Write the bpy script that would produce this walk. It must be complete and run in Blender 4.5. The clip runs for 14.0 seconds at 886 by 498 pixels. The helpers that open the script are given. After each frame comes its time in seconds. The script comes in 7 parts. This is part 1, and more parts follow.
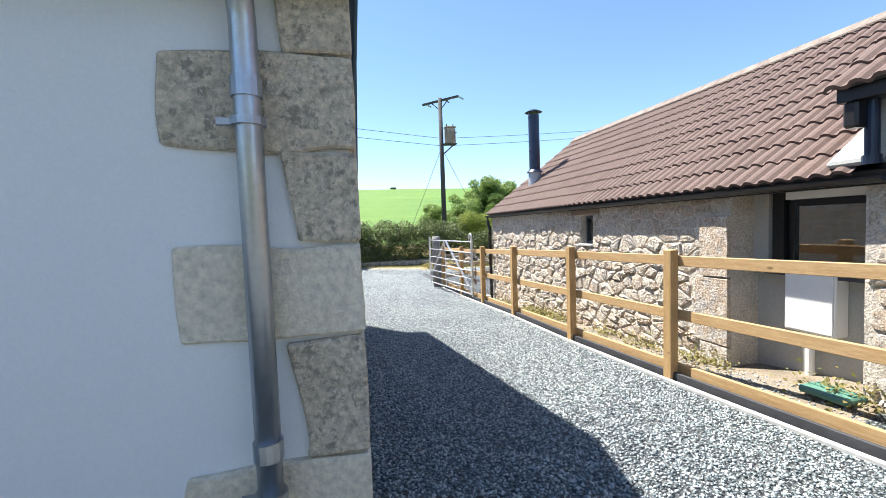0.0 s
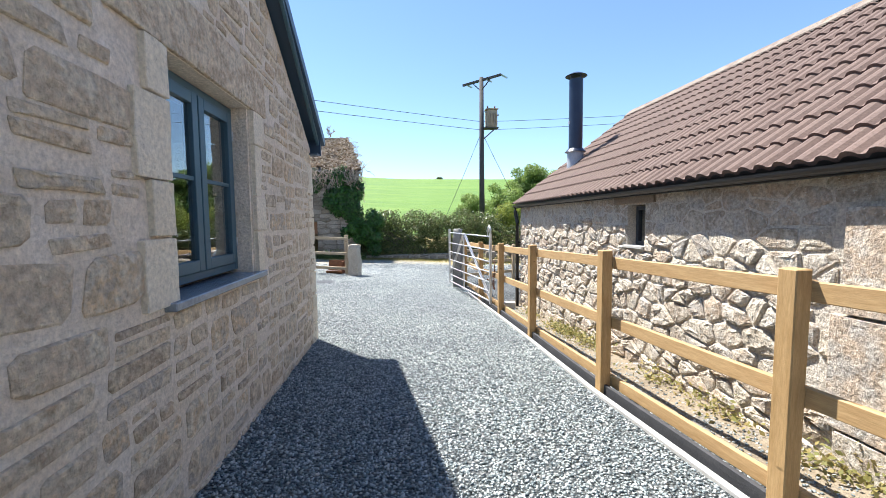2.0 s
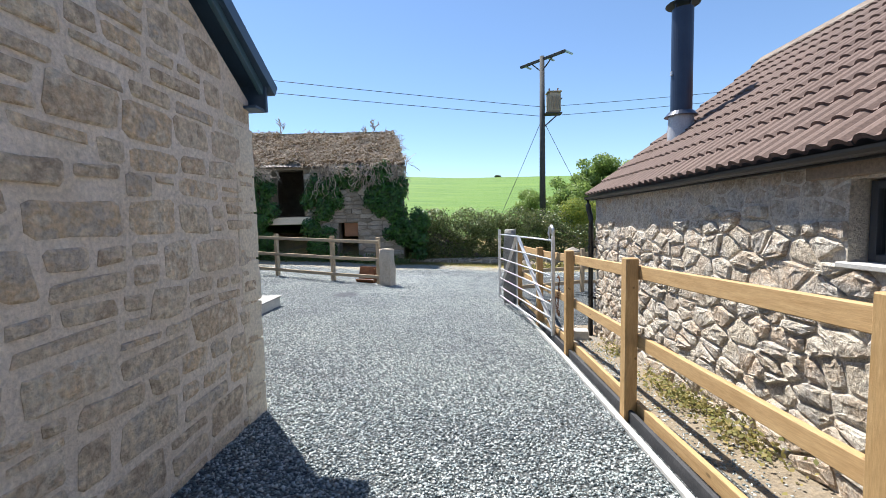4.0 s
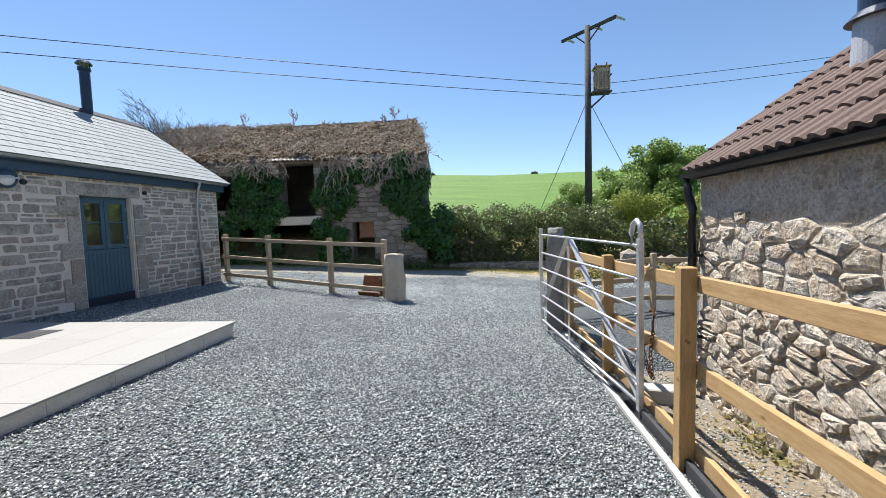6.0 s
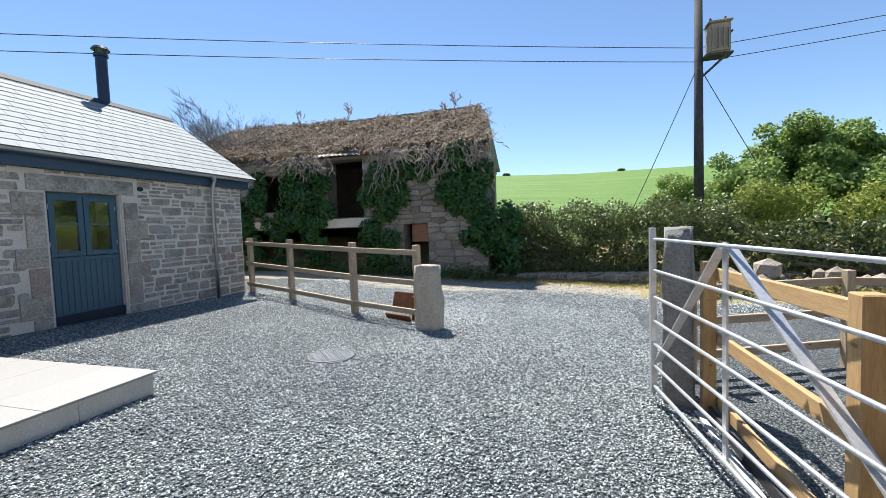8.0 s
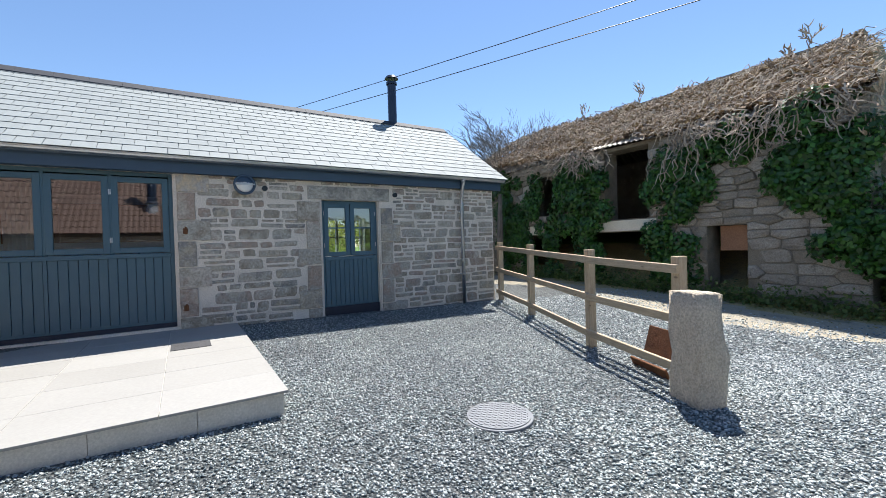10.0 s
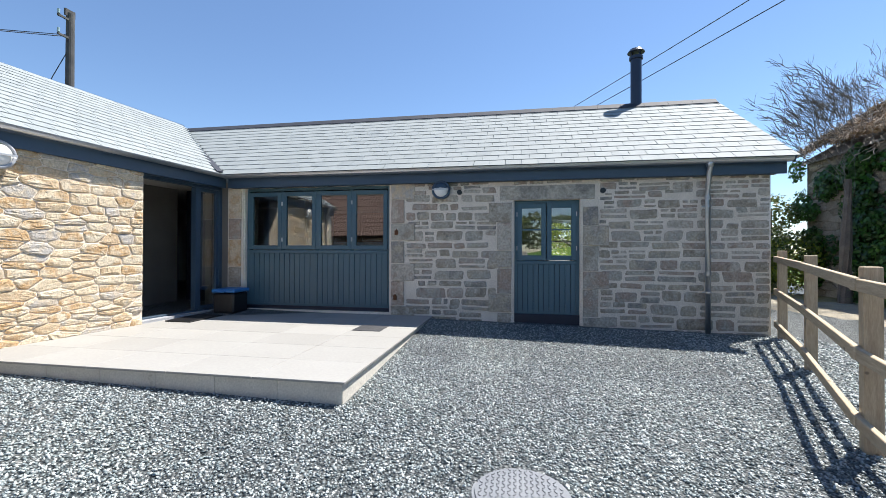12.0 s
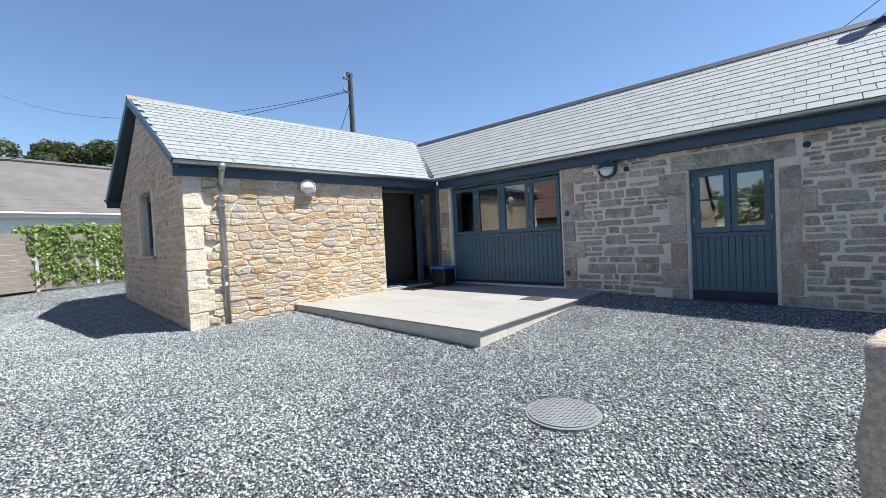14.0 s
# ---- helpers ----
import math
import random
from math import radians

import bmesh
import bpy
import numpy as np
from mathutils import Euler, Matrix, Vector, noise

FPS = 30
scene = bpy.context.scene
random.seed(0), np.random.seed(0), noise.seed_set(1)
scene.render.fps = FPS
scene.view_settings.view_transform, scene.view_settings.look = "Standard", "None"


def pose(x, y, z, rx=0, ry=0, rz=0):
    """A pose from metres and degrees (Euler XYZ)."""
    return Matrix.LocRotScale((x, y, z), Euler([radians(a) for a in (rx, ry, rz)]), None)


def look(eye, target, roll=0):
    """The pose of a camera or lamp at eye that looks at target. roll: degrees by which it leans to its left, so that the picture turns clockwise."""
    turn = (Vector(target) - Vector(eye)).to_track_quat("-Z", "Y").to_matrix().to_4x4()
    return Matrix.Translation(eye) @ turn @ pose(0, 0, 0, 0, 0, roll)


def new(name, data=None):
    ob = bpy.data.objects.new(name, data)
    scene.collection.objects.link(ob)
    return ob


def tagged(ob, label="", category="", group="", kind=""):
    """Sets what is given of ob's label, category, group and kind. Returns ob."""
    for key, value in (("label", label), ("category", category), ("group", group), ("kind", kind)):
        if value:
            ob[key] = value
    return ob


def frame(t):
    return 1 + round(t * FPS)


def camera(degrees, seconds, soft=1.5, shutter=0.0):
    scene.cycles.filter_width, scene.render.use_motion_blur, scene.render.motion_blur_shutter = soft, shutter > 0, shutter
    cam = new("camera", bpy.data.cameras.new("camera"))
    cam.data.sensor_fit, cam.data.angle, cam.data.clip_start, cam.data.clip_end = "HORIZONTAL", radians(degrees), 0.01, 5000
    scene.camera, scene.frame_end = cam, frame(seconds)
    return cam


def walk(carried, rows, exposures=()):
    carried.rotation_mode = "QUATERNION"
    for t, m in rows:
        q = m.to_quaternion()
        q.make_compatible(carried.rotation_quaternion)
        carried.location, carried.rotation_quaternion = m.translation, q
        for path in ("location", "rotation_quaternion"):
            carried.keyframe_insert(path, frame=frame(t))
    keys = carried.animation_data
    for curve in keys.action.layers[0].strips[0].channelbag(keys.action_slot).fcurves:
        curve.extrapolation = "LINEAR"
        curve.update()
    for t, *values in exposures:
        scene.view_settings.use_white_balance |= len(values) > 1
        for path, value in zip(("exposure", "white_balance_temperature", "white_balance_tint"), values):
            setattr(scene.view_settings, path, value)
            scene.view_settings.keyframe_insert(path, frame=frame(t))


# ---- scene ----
cam = camera(94.22, 14.0, soft=0.85)
# seconds, x, y, z, yaw, pitch, roll
ROWS = [
    (0.0, -0.370, -0.103, 1.593, -14.68, -3.12, 2.16),
    (0.5, -0.092, 0.158, 1.571, -19.14, -3.86, 1.24),
    (1.0, 0.258, 0.519, 1.561, -14.94, -3.97, 0.89),
    (1.5, 0.572, 1.001, 1.531, -10.83, -4.14, 0.71),
    (2.0, 0.858, 1.522, 1.541, -7.62, -4.10, 0.65),
    (2.5, 1.080, 2.052, 1.537, -4.93, -4.00, 0.59),
    (3.0, 1.228, 2.618, 1.539, -3.00, -3.94, 0.73),
    (3.2, 1.283, 2.854, 1.518, -2.19, -3.90, 0.83),
    (5.3, 1.530, 5.360, 1.482, 3.88, -3.98, 1.45),
    (5.5, 1.559, 5.608, 1.473, 4.29, -3.94, 1.47),
    (6.0, 1.646, 6.216, 1.427, 5.54, -3.80, 1.72),
    (6.5, 1.699, 6.748, 1.396, 6.76, -3.69, 1.83),
    (7.0, 1.731, 7.290, 1.399, 8.35, -3.63, 1.87),
    (7.2, 1.774, 7.555, 1.376, 9.33, -3.52, 2.00),
    (9.3, 1.737, 10.100, 1.318, 39.79, -1.84, 1.40),
    (9.5, 1.668, 10.237, 1.297, 44.98, -1.69, 1.44),
    (10.0, 1.661, 10.749, 1.280, 57.64, -0.81, 1.69),
    (10.5, 1.651, 11.253, 1.299, 67.62, 0.03, 1.65),
    (11.0, 1.572, 11.784, 1.318, 77.38, 0.40, 0.91),
    (11.5, 1.530, 12.332, 1.268, 88.28, 0.75, 0.41),
    (12.0, 1.449, 12.794, 1.229, 100.09, 0.46, -0.19),
    (12.5, 1.417, 13.130, 1.251, 112.79, -0.51, 0.03),
    (13.0, 1.532, 13.481, 1.232, 123.03, -1.38, 1.20),
    (13.5, 1.704, 13.836, 1.247, 129.85, -1.81, 2.36),
    (14.0, 1.884, 14.235, 1.216, 132.56, -1.46, 2.81),
]
walk(cam, [(t, pose(x, y, z, 90 + pitch, roll, yaw)) for t, x, y, z, yaw, pitch, roll in ROWS],
     exposures=[(0.0, 1.48), (2.5, 1.42), (5.5, 0.85), (7.0, 0.92), (10.0, 1.05), (11.5, 1.08), (14.0, 0.96)])

# ==== world, sun and exposure
import collections
import itertools

SUN_FROM = Vector((-0.33, 0.41, 1.0)).normalized()
world = bpy.data.worlds.new("sky_world")
scene.world = world
world.use_nodes = True
wn = world.node_tree
sky = wn.nodes.new("ShaderNodeTexSky")
sky.sky_type = "NISHITA"
sky.sun_disc = False
sky.sun_elevation = math.asin(SUN_FROM.z)
sky.sun_rotation = math.atan2(SUN_FROM.x, SUN_FROM.y)
sky.dust_density = 0.05
sky.ozone_density = 5.2
wn.nodes["Background"].inputs["Strength"].default_value = 0.088
wn.links.new(sky.outputs["Color"], wn.nodes["Background"].inputs["Color"])
sun_data = bpy.data.lights.new("sun", "SUN")
sun_data.energy = 4.7
sun_data.angle = radians(0.53)
sun_data.color = (1.0, 0.965, 0.91)
sun = new("sun", sun_data)
sun.matrix_world = look(SUN_FROM * 60, (0, 0, 0))

# ==== materials


def ramp(nt, pairs, src):
    n = nt.nodes.new("ShaderNodeValToRGB")
    e = n.color_ramp.elements
    while len(e) < len(pairs):
        e.new(0.5)
    for el, (p, c) in zip(e, pairs):
        el.position, el.color = p, (*c, 1)
    nt.links.new(src, n.inputs["Fac"])
    return n.outputs["Color"]


def noise_tex(nt, scale, detail=4.0, vec=None, rough=0.55):
    n = nt.nodes.new("ShaderNodeTexNoise")
    n.inputs["Scale"].default_value = scale
    n.inputs["Detail"].default_value = detail
    n.inputs["Roughness"].default_value = rough
    if vec is not None:
        nt.links.new(vec, n.inputs["Vector"])
    return n.outputs["Fac"]


def mixc(nt, a, b, fac, mode="MIX"):
    n = nt.nodes.new("ShaderNodeMix")
    n.data_type, n.blend_type = "RGBA", mode
    for sock, val in ((n.inputs["Factor"], fac), (n.inputs["A"], a), (n.inputs["B"], b)):
        if isinstance(val, (int, float)):
            sock.default_value = val
        elif isinstance(val, tuple):
            sock.default_value = (*val, 1)
        else:
            nt.links.new(val, sock)
    return n.outputs["Result"]


def maths(nt, op, a, b=0.0):
    n = nt.nodes.new("ShaderNodeMath")
    n.operation = op
    for sock, val in ((n.inputs[0], a), (n.inputs[1], b)):
        if isinstance(val, (int, float)):
            sock.default_value = val
        else:
            nt.links.new(val, sock)
    return n.outputs[0]


def piece_random(nt):
    """One random number for each separate piece or island."""
    a = nt.nodes.new("ShaderNodeObjectInfo").outputs["Random"]
    b = nt.nodes.new("ShaderNodeNewGeometry").outputs["Random Per Island"]
    return maths(nt, "FRACT", maths(nt, "ADD", a, b))


def begin(name, rough=0.8, metal=0.0):
    m = bpy.data.materials.new(name)
    m.use_nodes = True
    nt = m.node_tree
    b = nt.nodes["Principled BSDF"]
    b.inputs["Roughness"].default_value = rough
    b.inputs["Metallic"].default_value = metal
    pos = nt.nodes.new("ShaderNodeNewGeometry").outputs["Position"]
    return m, nt, b, pos


def bump(nt, b, height, strength, dist):
    n = nt.nodes.new("ShaderNodeBump")
    n.inputs["Strength"].default_value = strength
    n.inputs["Distance"].default_value = dist
    nt.links.new(height, n.inputs["Height"])
    nt.links.new(n.outputs["Normal"], b.inputs["Normal"])


def surf(name, colours, rough=0.8, metal=0.0, coarse=1.5, fine=40.0, grain=0.35, bumps=0.3, depth=0.01, rand=0.0, wear=None, fleck=None):
    """Colours low to high, mixed by coarse noise (and by piece where rand is 1); fine grain on top; wear: (colour, scale, threshold)."""
    m, nt, b, pos = begin(name, rough, metal)
    co = noise_tex(nt, coarse, 5, pos)
    if rand:
        r = piece_random(nt)
        fac = maths(nt, "ADD", maths(nt, "MULTIPLY", r, rand), maths(nt, "MULTIPLY", maths(nt, "SUBTRACT", co, 0.5), 1.6 - rand))
        if rand < 1:
            fac = maths(nt, "ADD", fac, 0.5 * (1 - rand))
    else:
        fac = maths(nt, "ADD", maths(nt, "MULTIPLY", maths(nt, "SUBTRACT", co, 0.5), 2.2), 0.5)
    k = len(colours)
    col = ramp(nt, [(i / max(1, k - 1), c) for i, c in enumerate(colours)], fac)
    fi = noise_tex(nt, fine, 6, pos, 0.65)
    g = ramp(nt, [(0.25, (1 - grain,) * 3), (0.75, (1 + grain * 0.6,) * 3)], fi)
    col = mixc(nt, col, g, 1.0, "MULTIPLY")
    if wear:
        wcol, wscale, wth = wear
        w = ramp(nt, [(wth, (0, 0, 0)), (min(1, wth + 0.08), (1, 1, 1))], noise_tex(nt, wscale, 6, pos, 0.7))
        col = mixc(nt, col, wcol, maths(nt, "MULTIPLY", w, 0.75))
    if fleck:
        w = ramp(nt, [(0.60, (0, 0, 0)), (0.68, (1, 1, 1))], noise_tex(nt, fine * 1.7, 3, pos, 0.6))
        col = mixc(nt, col, fleck, maths(nt, "MULTIPLY", w, 0.6))
    nt.links.new(col, b.inputs["Base Color"])
    if bumps:
        h = maths(nt, "ADD", fi, maths(nt, "MULTIPLY", noise_tex(nt, fine * 0.3, 4, pos), 1.5))
        bump(nt, b, h, bumps, depth)
    return m


MORTAR = surf("lime_mortar", [(0.70, 0.63, 0.54), (0.86, 0.78, 0.68)], 0.95, coarse=3, fine=60, grain=0.35, bumps=0.7, depth=0.010)
MORTAR_SAND = surf("sand_mortar", [(0.76, 0.65, 0.51), (0.90, 0.80, 0.68)], 0.95, coarse=3.5, fine=45, grain=0.32, bumps=0.9, depth=0.016)
MORTAR_DARK = surf("old_earth_mortar", [(0.54, 0.48, 0.40), (0.70, 0.63, 0.54)], 0.98, coarse=4, fine=50, grain=0.5, bumps=1.0, depth=0.02)
GRANITE = surf("grey_granite_rubble", [(0.27, 0.255, 0.225), (0.50, 0.46, 0.39), (0.33, 0.28, 0.215), (0.56, 0.51, 0.43), (0.40, 0.30, 0.235), (0.43, 0.40, 0.345), (0.49, 0.42, 0.32), (0.28, 0.265, 0.245)], 0.92, coarse=5, fine=30, grain=0.5, bumps=0.9, depth=0.010, rand=0.9, wear=((0.15, 0.145, 0.135), 11, 0.62), fleck=(0.66, 0.63, 0.56))
GABLE_STONE = surf("pale_granite_rubble", [(0.74, 0.60, 0.42), (0.84, 0.72, 0.54), (0.64, 0.49, 0.33), (0.84, 0.74, 0.58), (0.76, 0.58, 0.37), (0.62, 0.54, 0.44), (0.82, 0.69, 0.50), (0.52, 0.40, 0.28), (0.80, 0.68, 0.50), (0.70, 0.56, 0.40), (0.84, 0.74, 0.57)], 0.92, coarse=9, fine=32, grain=0.45, bumps=1.0, depth=0.03, rand=0.9, wear=((0.42, 0.34, 0.25), 15, 0.63))
SANDY_STONE = surf("ochre_granite_rubble", [(0.62, 0.50, 0.34), (0.70, 0.59, 0.43), (0.52, 0.33, 0.16), (0.72, 0.63, 0.48), (0.64, 0.52, 0.36), (0.48, 0.45, 0.42), (0.66, 0.54, 0.37), (0.58, 0.42, 0.26), (0.70, 0.60, 0.45)], 0.92, coarse=6, fine=45, grain=0.42, bumps=1.0, depth=0.012, rand=0.9, wear=((0.36, 0.27, 0.18), 18, 0.65), fleck=(0.78, 0.72, 0.60))
QUOIN = surf("dressed_granite", [(0.78, 0.68, 0.52), (0.88, 0.79, 0.63)], 0.92, coarse=2, fine=40, grain=0.32, bumps=1.0, depth=0.012, rand=0.5, wear=((0.46, 0.38, 0.29), 16, 0.63))
QUOIN_DARK = surf("lichened_granite", [(0.60, 0.50, 0.37), (0.76, 0.66, 0.51)], 0.94, coarse=3, fine=40, grain=0.55, bumps=1.0, depth=0.014, wear=((0.24, 0.20, 0.16), 26, 0.54), fleck=(0.82, 0.77, 0.66))
BARN_STONE = surf("weathered_rubble", [(0.50, 0.43, 0.34), (0.64, 0.57, 0.47), (0.40, 0.32, 0.24), (0.66, 0.60, 0.51), (0.53, 0.41, 0.30), (0.49, 0.45, 0.40), (0.62, 0.54, 0.43), (0.46, 0.38, 0.29)], 0.94, coarse=6, fine=34, grain=0.6, bumps=1.0, depth=0.026, rand=0.85, wear=((0.28, 0.23, 0.18), 13, 0.61), fleck=(0.74, 0.71, 0.64))
RENDER_WHITE = surf("white_render", [(0.78, 0.78, 0.77), (0.84, 0.84, 0.83)], 0.85, coarse=0.8, fine=120, grain=0.05, bumps=0.25, depth=0.003)
CEMENT = surf("grey_cement_render", [(0.36, 0.36, 0.34), (0.46, 0.46, 0.43)], 0.92, coarse=1.5, fine=60, grain=0.2, bumps=0.4, depth=0.004, wear=((0.28, 0.26, 0.23), 5, 0.62))
SLATE = surf("natural_slate", [(0.22, 0.245, 0.25), (0.28, 0.305, 0.305), (0.245, 0.27, 0.27)], 0.78, coarse=6, fine=50, grain=0.15, bumps=0.25, depth=0.002, rand=0.7)
TILE = surf("brown_concrete_tile", [(0.115, 0.072, 0.058), (0.16, 0.105, 0.085), (0.135, 0.09, 0.075)], 0.85, coarse=3, fine=60, grain=0.4, bumps=0.5, depth=0.004, rand=0.6, wear=((0.24, 0.19, 0.15), 9, 0.66))
RIDGE_TILE = surf("mossy_ridge_tile", [(0.16, 0.11, 0.09), (0.30, 0.26, 0.21)], 0.9, coarse=5, fine=50, grain=0.4, bumps=0.6, wear=((0.42, 0.27, 0.09), 4, 0.62))
BLUE_PAINT = surf("blue_grey_paint", [(0.052, 0.115, 0.155), (0.062, 0.130, 0.172)], 0.42, coarse=1.2, fine=80, grain=0.06, bumps=0.08, depth=0.002)
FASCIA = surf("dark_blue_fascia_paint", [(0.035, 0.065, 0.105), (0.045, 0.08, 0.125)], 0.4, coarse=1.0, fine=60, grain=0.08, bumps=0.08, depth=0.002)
# Navy of the threshold boards, used for painted shade as well
DARK_BASE = surf("dark_blue_threshold_and_shade", [(0.012, 0.016, 0.032), (0.02, 0.025, 0.045)], 0.5, coarse=2, fine=60, bumps=0.1)
BLACK = surf("black_plastic", [(0.010, 0.010, 0.012), (0.018, 0.018, 0.02)], 0.35, coarse=2, fine=60, grain=0.15, bumps=0.06)
FLUE_BLUE = surf("blue_black_flue_enamel", [(0.018, 0.028, 0.055), (0.028, 0.04, 0.07)], 0.33, metal=0.3, coarse=3, fine=60, grain=0.15, bumps=0.05)
ZINC = surf("grey_zinc", [(0.42, 0.45, 0.48), (0.55, 0.57, 0.60)], 0.34, metal=0.9, coarse=2.5, fine=30, grain=0.15, bumps=0.1, depth=0.002)
GALV = surf("galvanised_steel", [(0.52, 0.53, 0.54), (0.68, 0.69, 0.70)], 0.45, metal=0.6, coarse=8, fine=60, grain=0.2, bumps=0.1, depth=0.002)
RUST = surf("rusty_iron", [(0.14, 0.055, 0.025), (0.25, 0.11, 0.05)], 0.85, metal=0.3, coarse=8, fine=80, grain=0.4, bumps=0.5)
LEAD = surf("lead_flashing", [(0.34, 0.35, 0.38), (0.48, 0.49, 0.52)], 0.6, metal=0.3, coarse=5, fine=50, grain=0.2, bumps=0.3)
WHITE_PLASTIC = surf("white_plastic", [(0.74, 0.74, 0.72), (0.80, 0.80, 0.78)], 0.45, coarse=1, fine=60, grain=0.05, bumps=0.05)
PAVING = surf("pale_porcelain_paving", [(0.29, 0.28, 0.26), (0.345, 0.335, 0.315)], 0.65, coarse=1.6, fine=35, grain=0.1, bumps=0.15, depth=0.002, rand=0.6)
PAVE_EDGE = surf("grey_paving_riser", [(0.54, 0.51, 0.45), (0.68, 0.64, 0.57)], 0.8, coarse=4, fine=60, grain=0.25, bumps=0.3, depth=0.003, wear=((0.38, 0.34, 0.28), 6, 0.62))
CONCRETE = surf("concrete_edging", [(0.42, 0.41, 0.39), (0.55, 0.54, 0.51)], 0.9, coarse=3, fine=60, grain=0.2, bumps=0.4, depth=0.004)
TARRED = surf("dark_gravel_board", [(0.035, 0.036, 0.04), (0.06, 0.06, 0.065)], 0.75, coarse=3, fine=60, grain=0.3, bumps=0.3)
COVER_PALE = surf("pale_composite_cover", [(0.165, 0.175, 0.19), (0.21, 0.22, 0.235)], 0.6, coarse=4, fine=70, grain=0.15, bumps=0.2, depth=0.002)
MORTAR_RUIN = surf("dark_open_joints", [(0.20, 0.165, 0.12), (0.32, 0.27, 0.21)], 0.98, coarse=4, fine=50, grain=0.5, bumps=0.9, depth=0.014)
RIDGE_TAN = surf("weathered_tan_ridge", [(0.24, 0.20, 0.165), (0.34, 0.28, 0.23)], 0.85, coarse=3, fine=50, grain=0.2, bumps=0.2)
GRANITE_POST = surf("rough_granite_post", [(0.52, 0.43, 0.33), (0.68, 0.58, 0.46)], 0.95, coarse=6, fine=50, grain=0.5, bumps=1.0, depth=0.015, wear=((0.40, 0.34, 0.22), 10, 0.64), fleck=(0.74, 0.71, 0.64))
POLE_WOOD = surf("creosoted_pole", [(0.05, 0.05, 0.052), (0.095, 0.092, 0.09)], 0.9, coarse=3, fine=40, grain=0.4, bumps=0.5)
TRANSFORMER = surf("weathered_transformer_paint", [(0.33, 0.27, 0.20), (0.44, 0.37, 0.28)], 0.7, coarse=3, fine=40, grain=0.25, bumps=0.2, wear=((0.16, 0.09, 0.05), 6, 0.64))
# Plaster coloured dark to stand in for the shade inside rooms
ROOM_SHADE = surf("room_shade_plaster", [(0.13, 0.12, 0.11), (0.17, 0.16, 0.145)], 0.9, coarse=2, fine=60, grain=0.05, bumps=0.05)
ROOM_PLASTER = surf("room_plaster", [(0.52, 0.50, 0.46), (0.60, 0.58, 0.54)], 0.9, coarse=2, fine=60, grain=0.05, bumps=0.05)
CURTAIN = surf("cream_curtain", [(0.60, 0.56, 0.48), (0.70, 0.66, 0.58)], 0.9, coarse=5, fine=120, grain=0.1, bumps=0.2)
OLD_STEEL = surf("corrugated_grey_sheet", [(0.22, 0.20, 0.18), (0.34, 0.31, 0.28)], 0.6, metal=0.4, coarse=3, fine=40, grain=0.2, bumps=0.2, wear=((0.30, 0.16, 0.08), 5, 0.62))
BUNG_ROOF = surf("grey_concrete_roof", [(0.12, 0.11, 0.105), (0.17, 0.16, 0.155)], 0.9, coarse=1.2, fine=20, grain=0.25, bumps=0.4, depth=0.02)
RUIN_STONE = surf("old_brown_granite", [(0.24, 0.20, 0.15), (0.36, 0.31, 0.25), (0.46, 0.40, 0.33), (0.28, 0.22, 0.16)], 0.95, coarse=3, fine=35, grain=0.5, bumps=1.0, depth=0.02, rand=0.8, wear=((0.16, 0.14, 0.11), 6, 0.6))


def wood(name, c1, c2, axis_scale=(1.5, 14, 14), knots=True):
    m, nt, b, pos = begin(name, 0.72)
    tex = nt.nodes.new("ShaderNodeTexCoord").outputs["Object"]
    mp = nt.nodes.new("ShaderNodeMapping")
    mp.inputs["Scale"].default_value = axis_scale
    off = nt.nodes.new("ShaderNodeObjectInfo").outputs["Random"]
    comb = nt.nodes.new("ShaderNodeCombineXYZ")
    for i in range(3):
        nt.links.new(maths(nt, "MULTIPLY", off, 37.0 + 11 * i), comb.inputs[i])
    nt.links.new(comb.outputs[0], mp.inputs["Location"])
    nt.links.new(tex, mp.inputs["Vector"])
    v = mp.outputs["Vector"]
    g = noise_tex(nt, 3.0, 6, v, 0.6)
    col = ramp(nt, [(0.3, c1), (0.7, c2)], g)
    fi = noise_tex(nt, 14.0, 5, v, 0.7)
    col = mixc(nt, col, ramp(nt, [(0.3, (0.78, 0.76, 0.72)), (0.7, (1.08, 1.06, 1.04))], fi), 1.0, "MULTIPLY")
    if knots:
        vo = nt.nodes.new("ShaderNodeTexVoronoi")
        vo.inputs["Scale"].default_value = 3.2
        kmp = nt.nodes.new("ShaderNodeMapping")
        kmp.inputs["Scale"].default_value = (1.0, 2.2, 2.2)
        nt.links.new(comb.outputs[0], kmp.inputs["Location"])
        nt.links.new(tex, kmp.inputs["Vector"])
        nt.links.new(kmp.outputs["Vector"], vo.inputs["Vector"])
        kn = ramp(nt, [(0.055, (1, 1, 1)), (0.10, (0, 0, 0))], vo.outputs["Distance"])
        col = mixc(nt, col, tuple(0.5 * c for c in c1), kn)
    nt.links.new(col, b.inputs["Base Color"])
    bump(nt, b, fi, 0.25, 0.003)
    return m


PINE = wood("new_treated_pine", (0.42, 0.26, 0.115), (0.56, 0.38, 0.19))
PINE_UP = wood("new_treated_pine_post", (0.40, 0.245, 0.10), (0.53, 0.35, 0.165), (14, 14, 1.5))
OLD_PINE = wood("weathered_pine_rail", (0.40, 0.31, 0.21), (0.54, 0.44, 0.31))
OLD_PINE_UP = wood("weathered_pine_post", (0.40, 0.30, 0.20), (0.53, 0.43, 0.30), (14, 14, 1.5))
GREY_BOARD = wood("silvered_fence_board", (0.22, 0.20, 0.17), (0.34, 0.31, 0.27), knots=False)
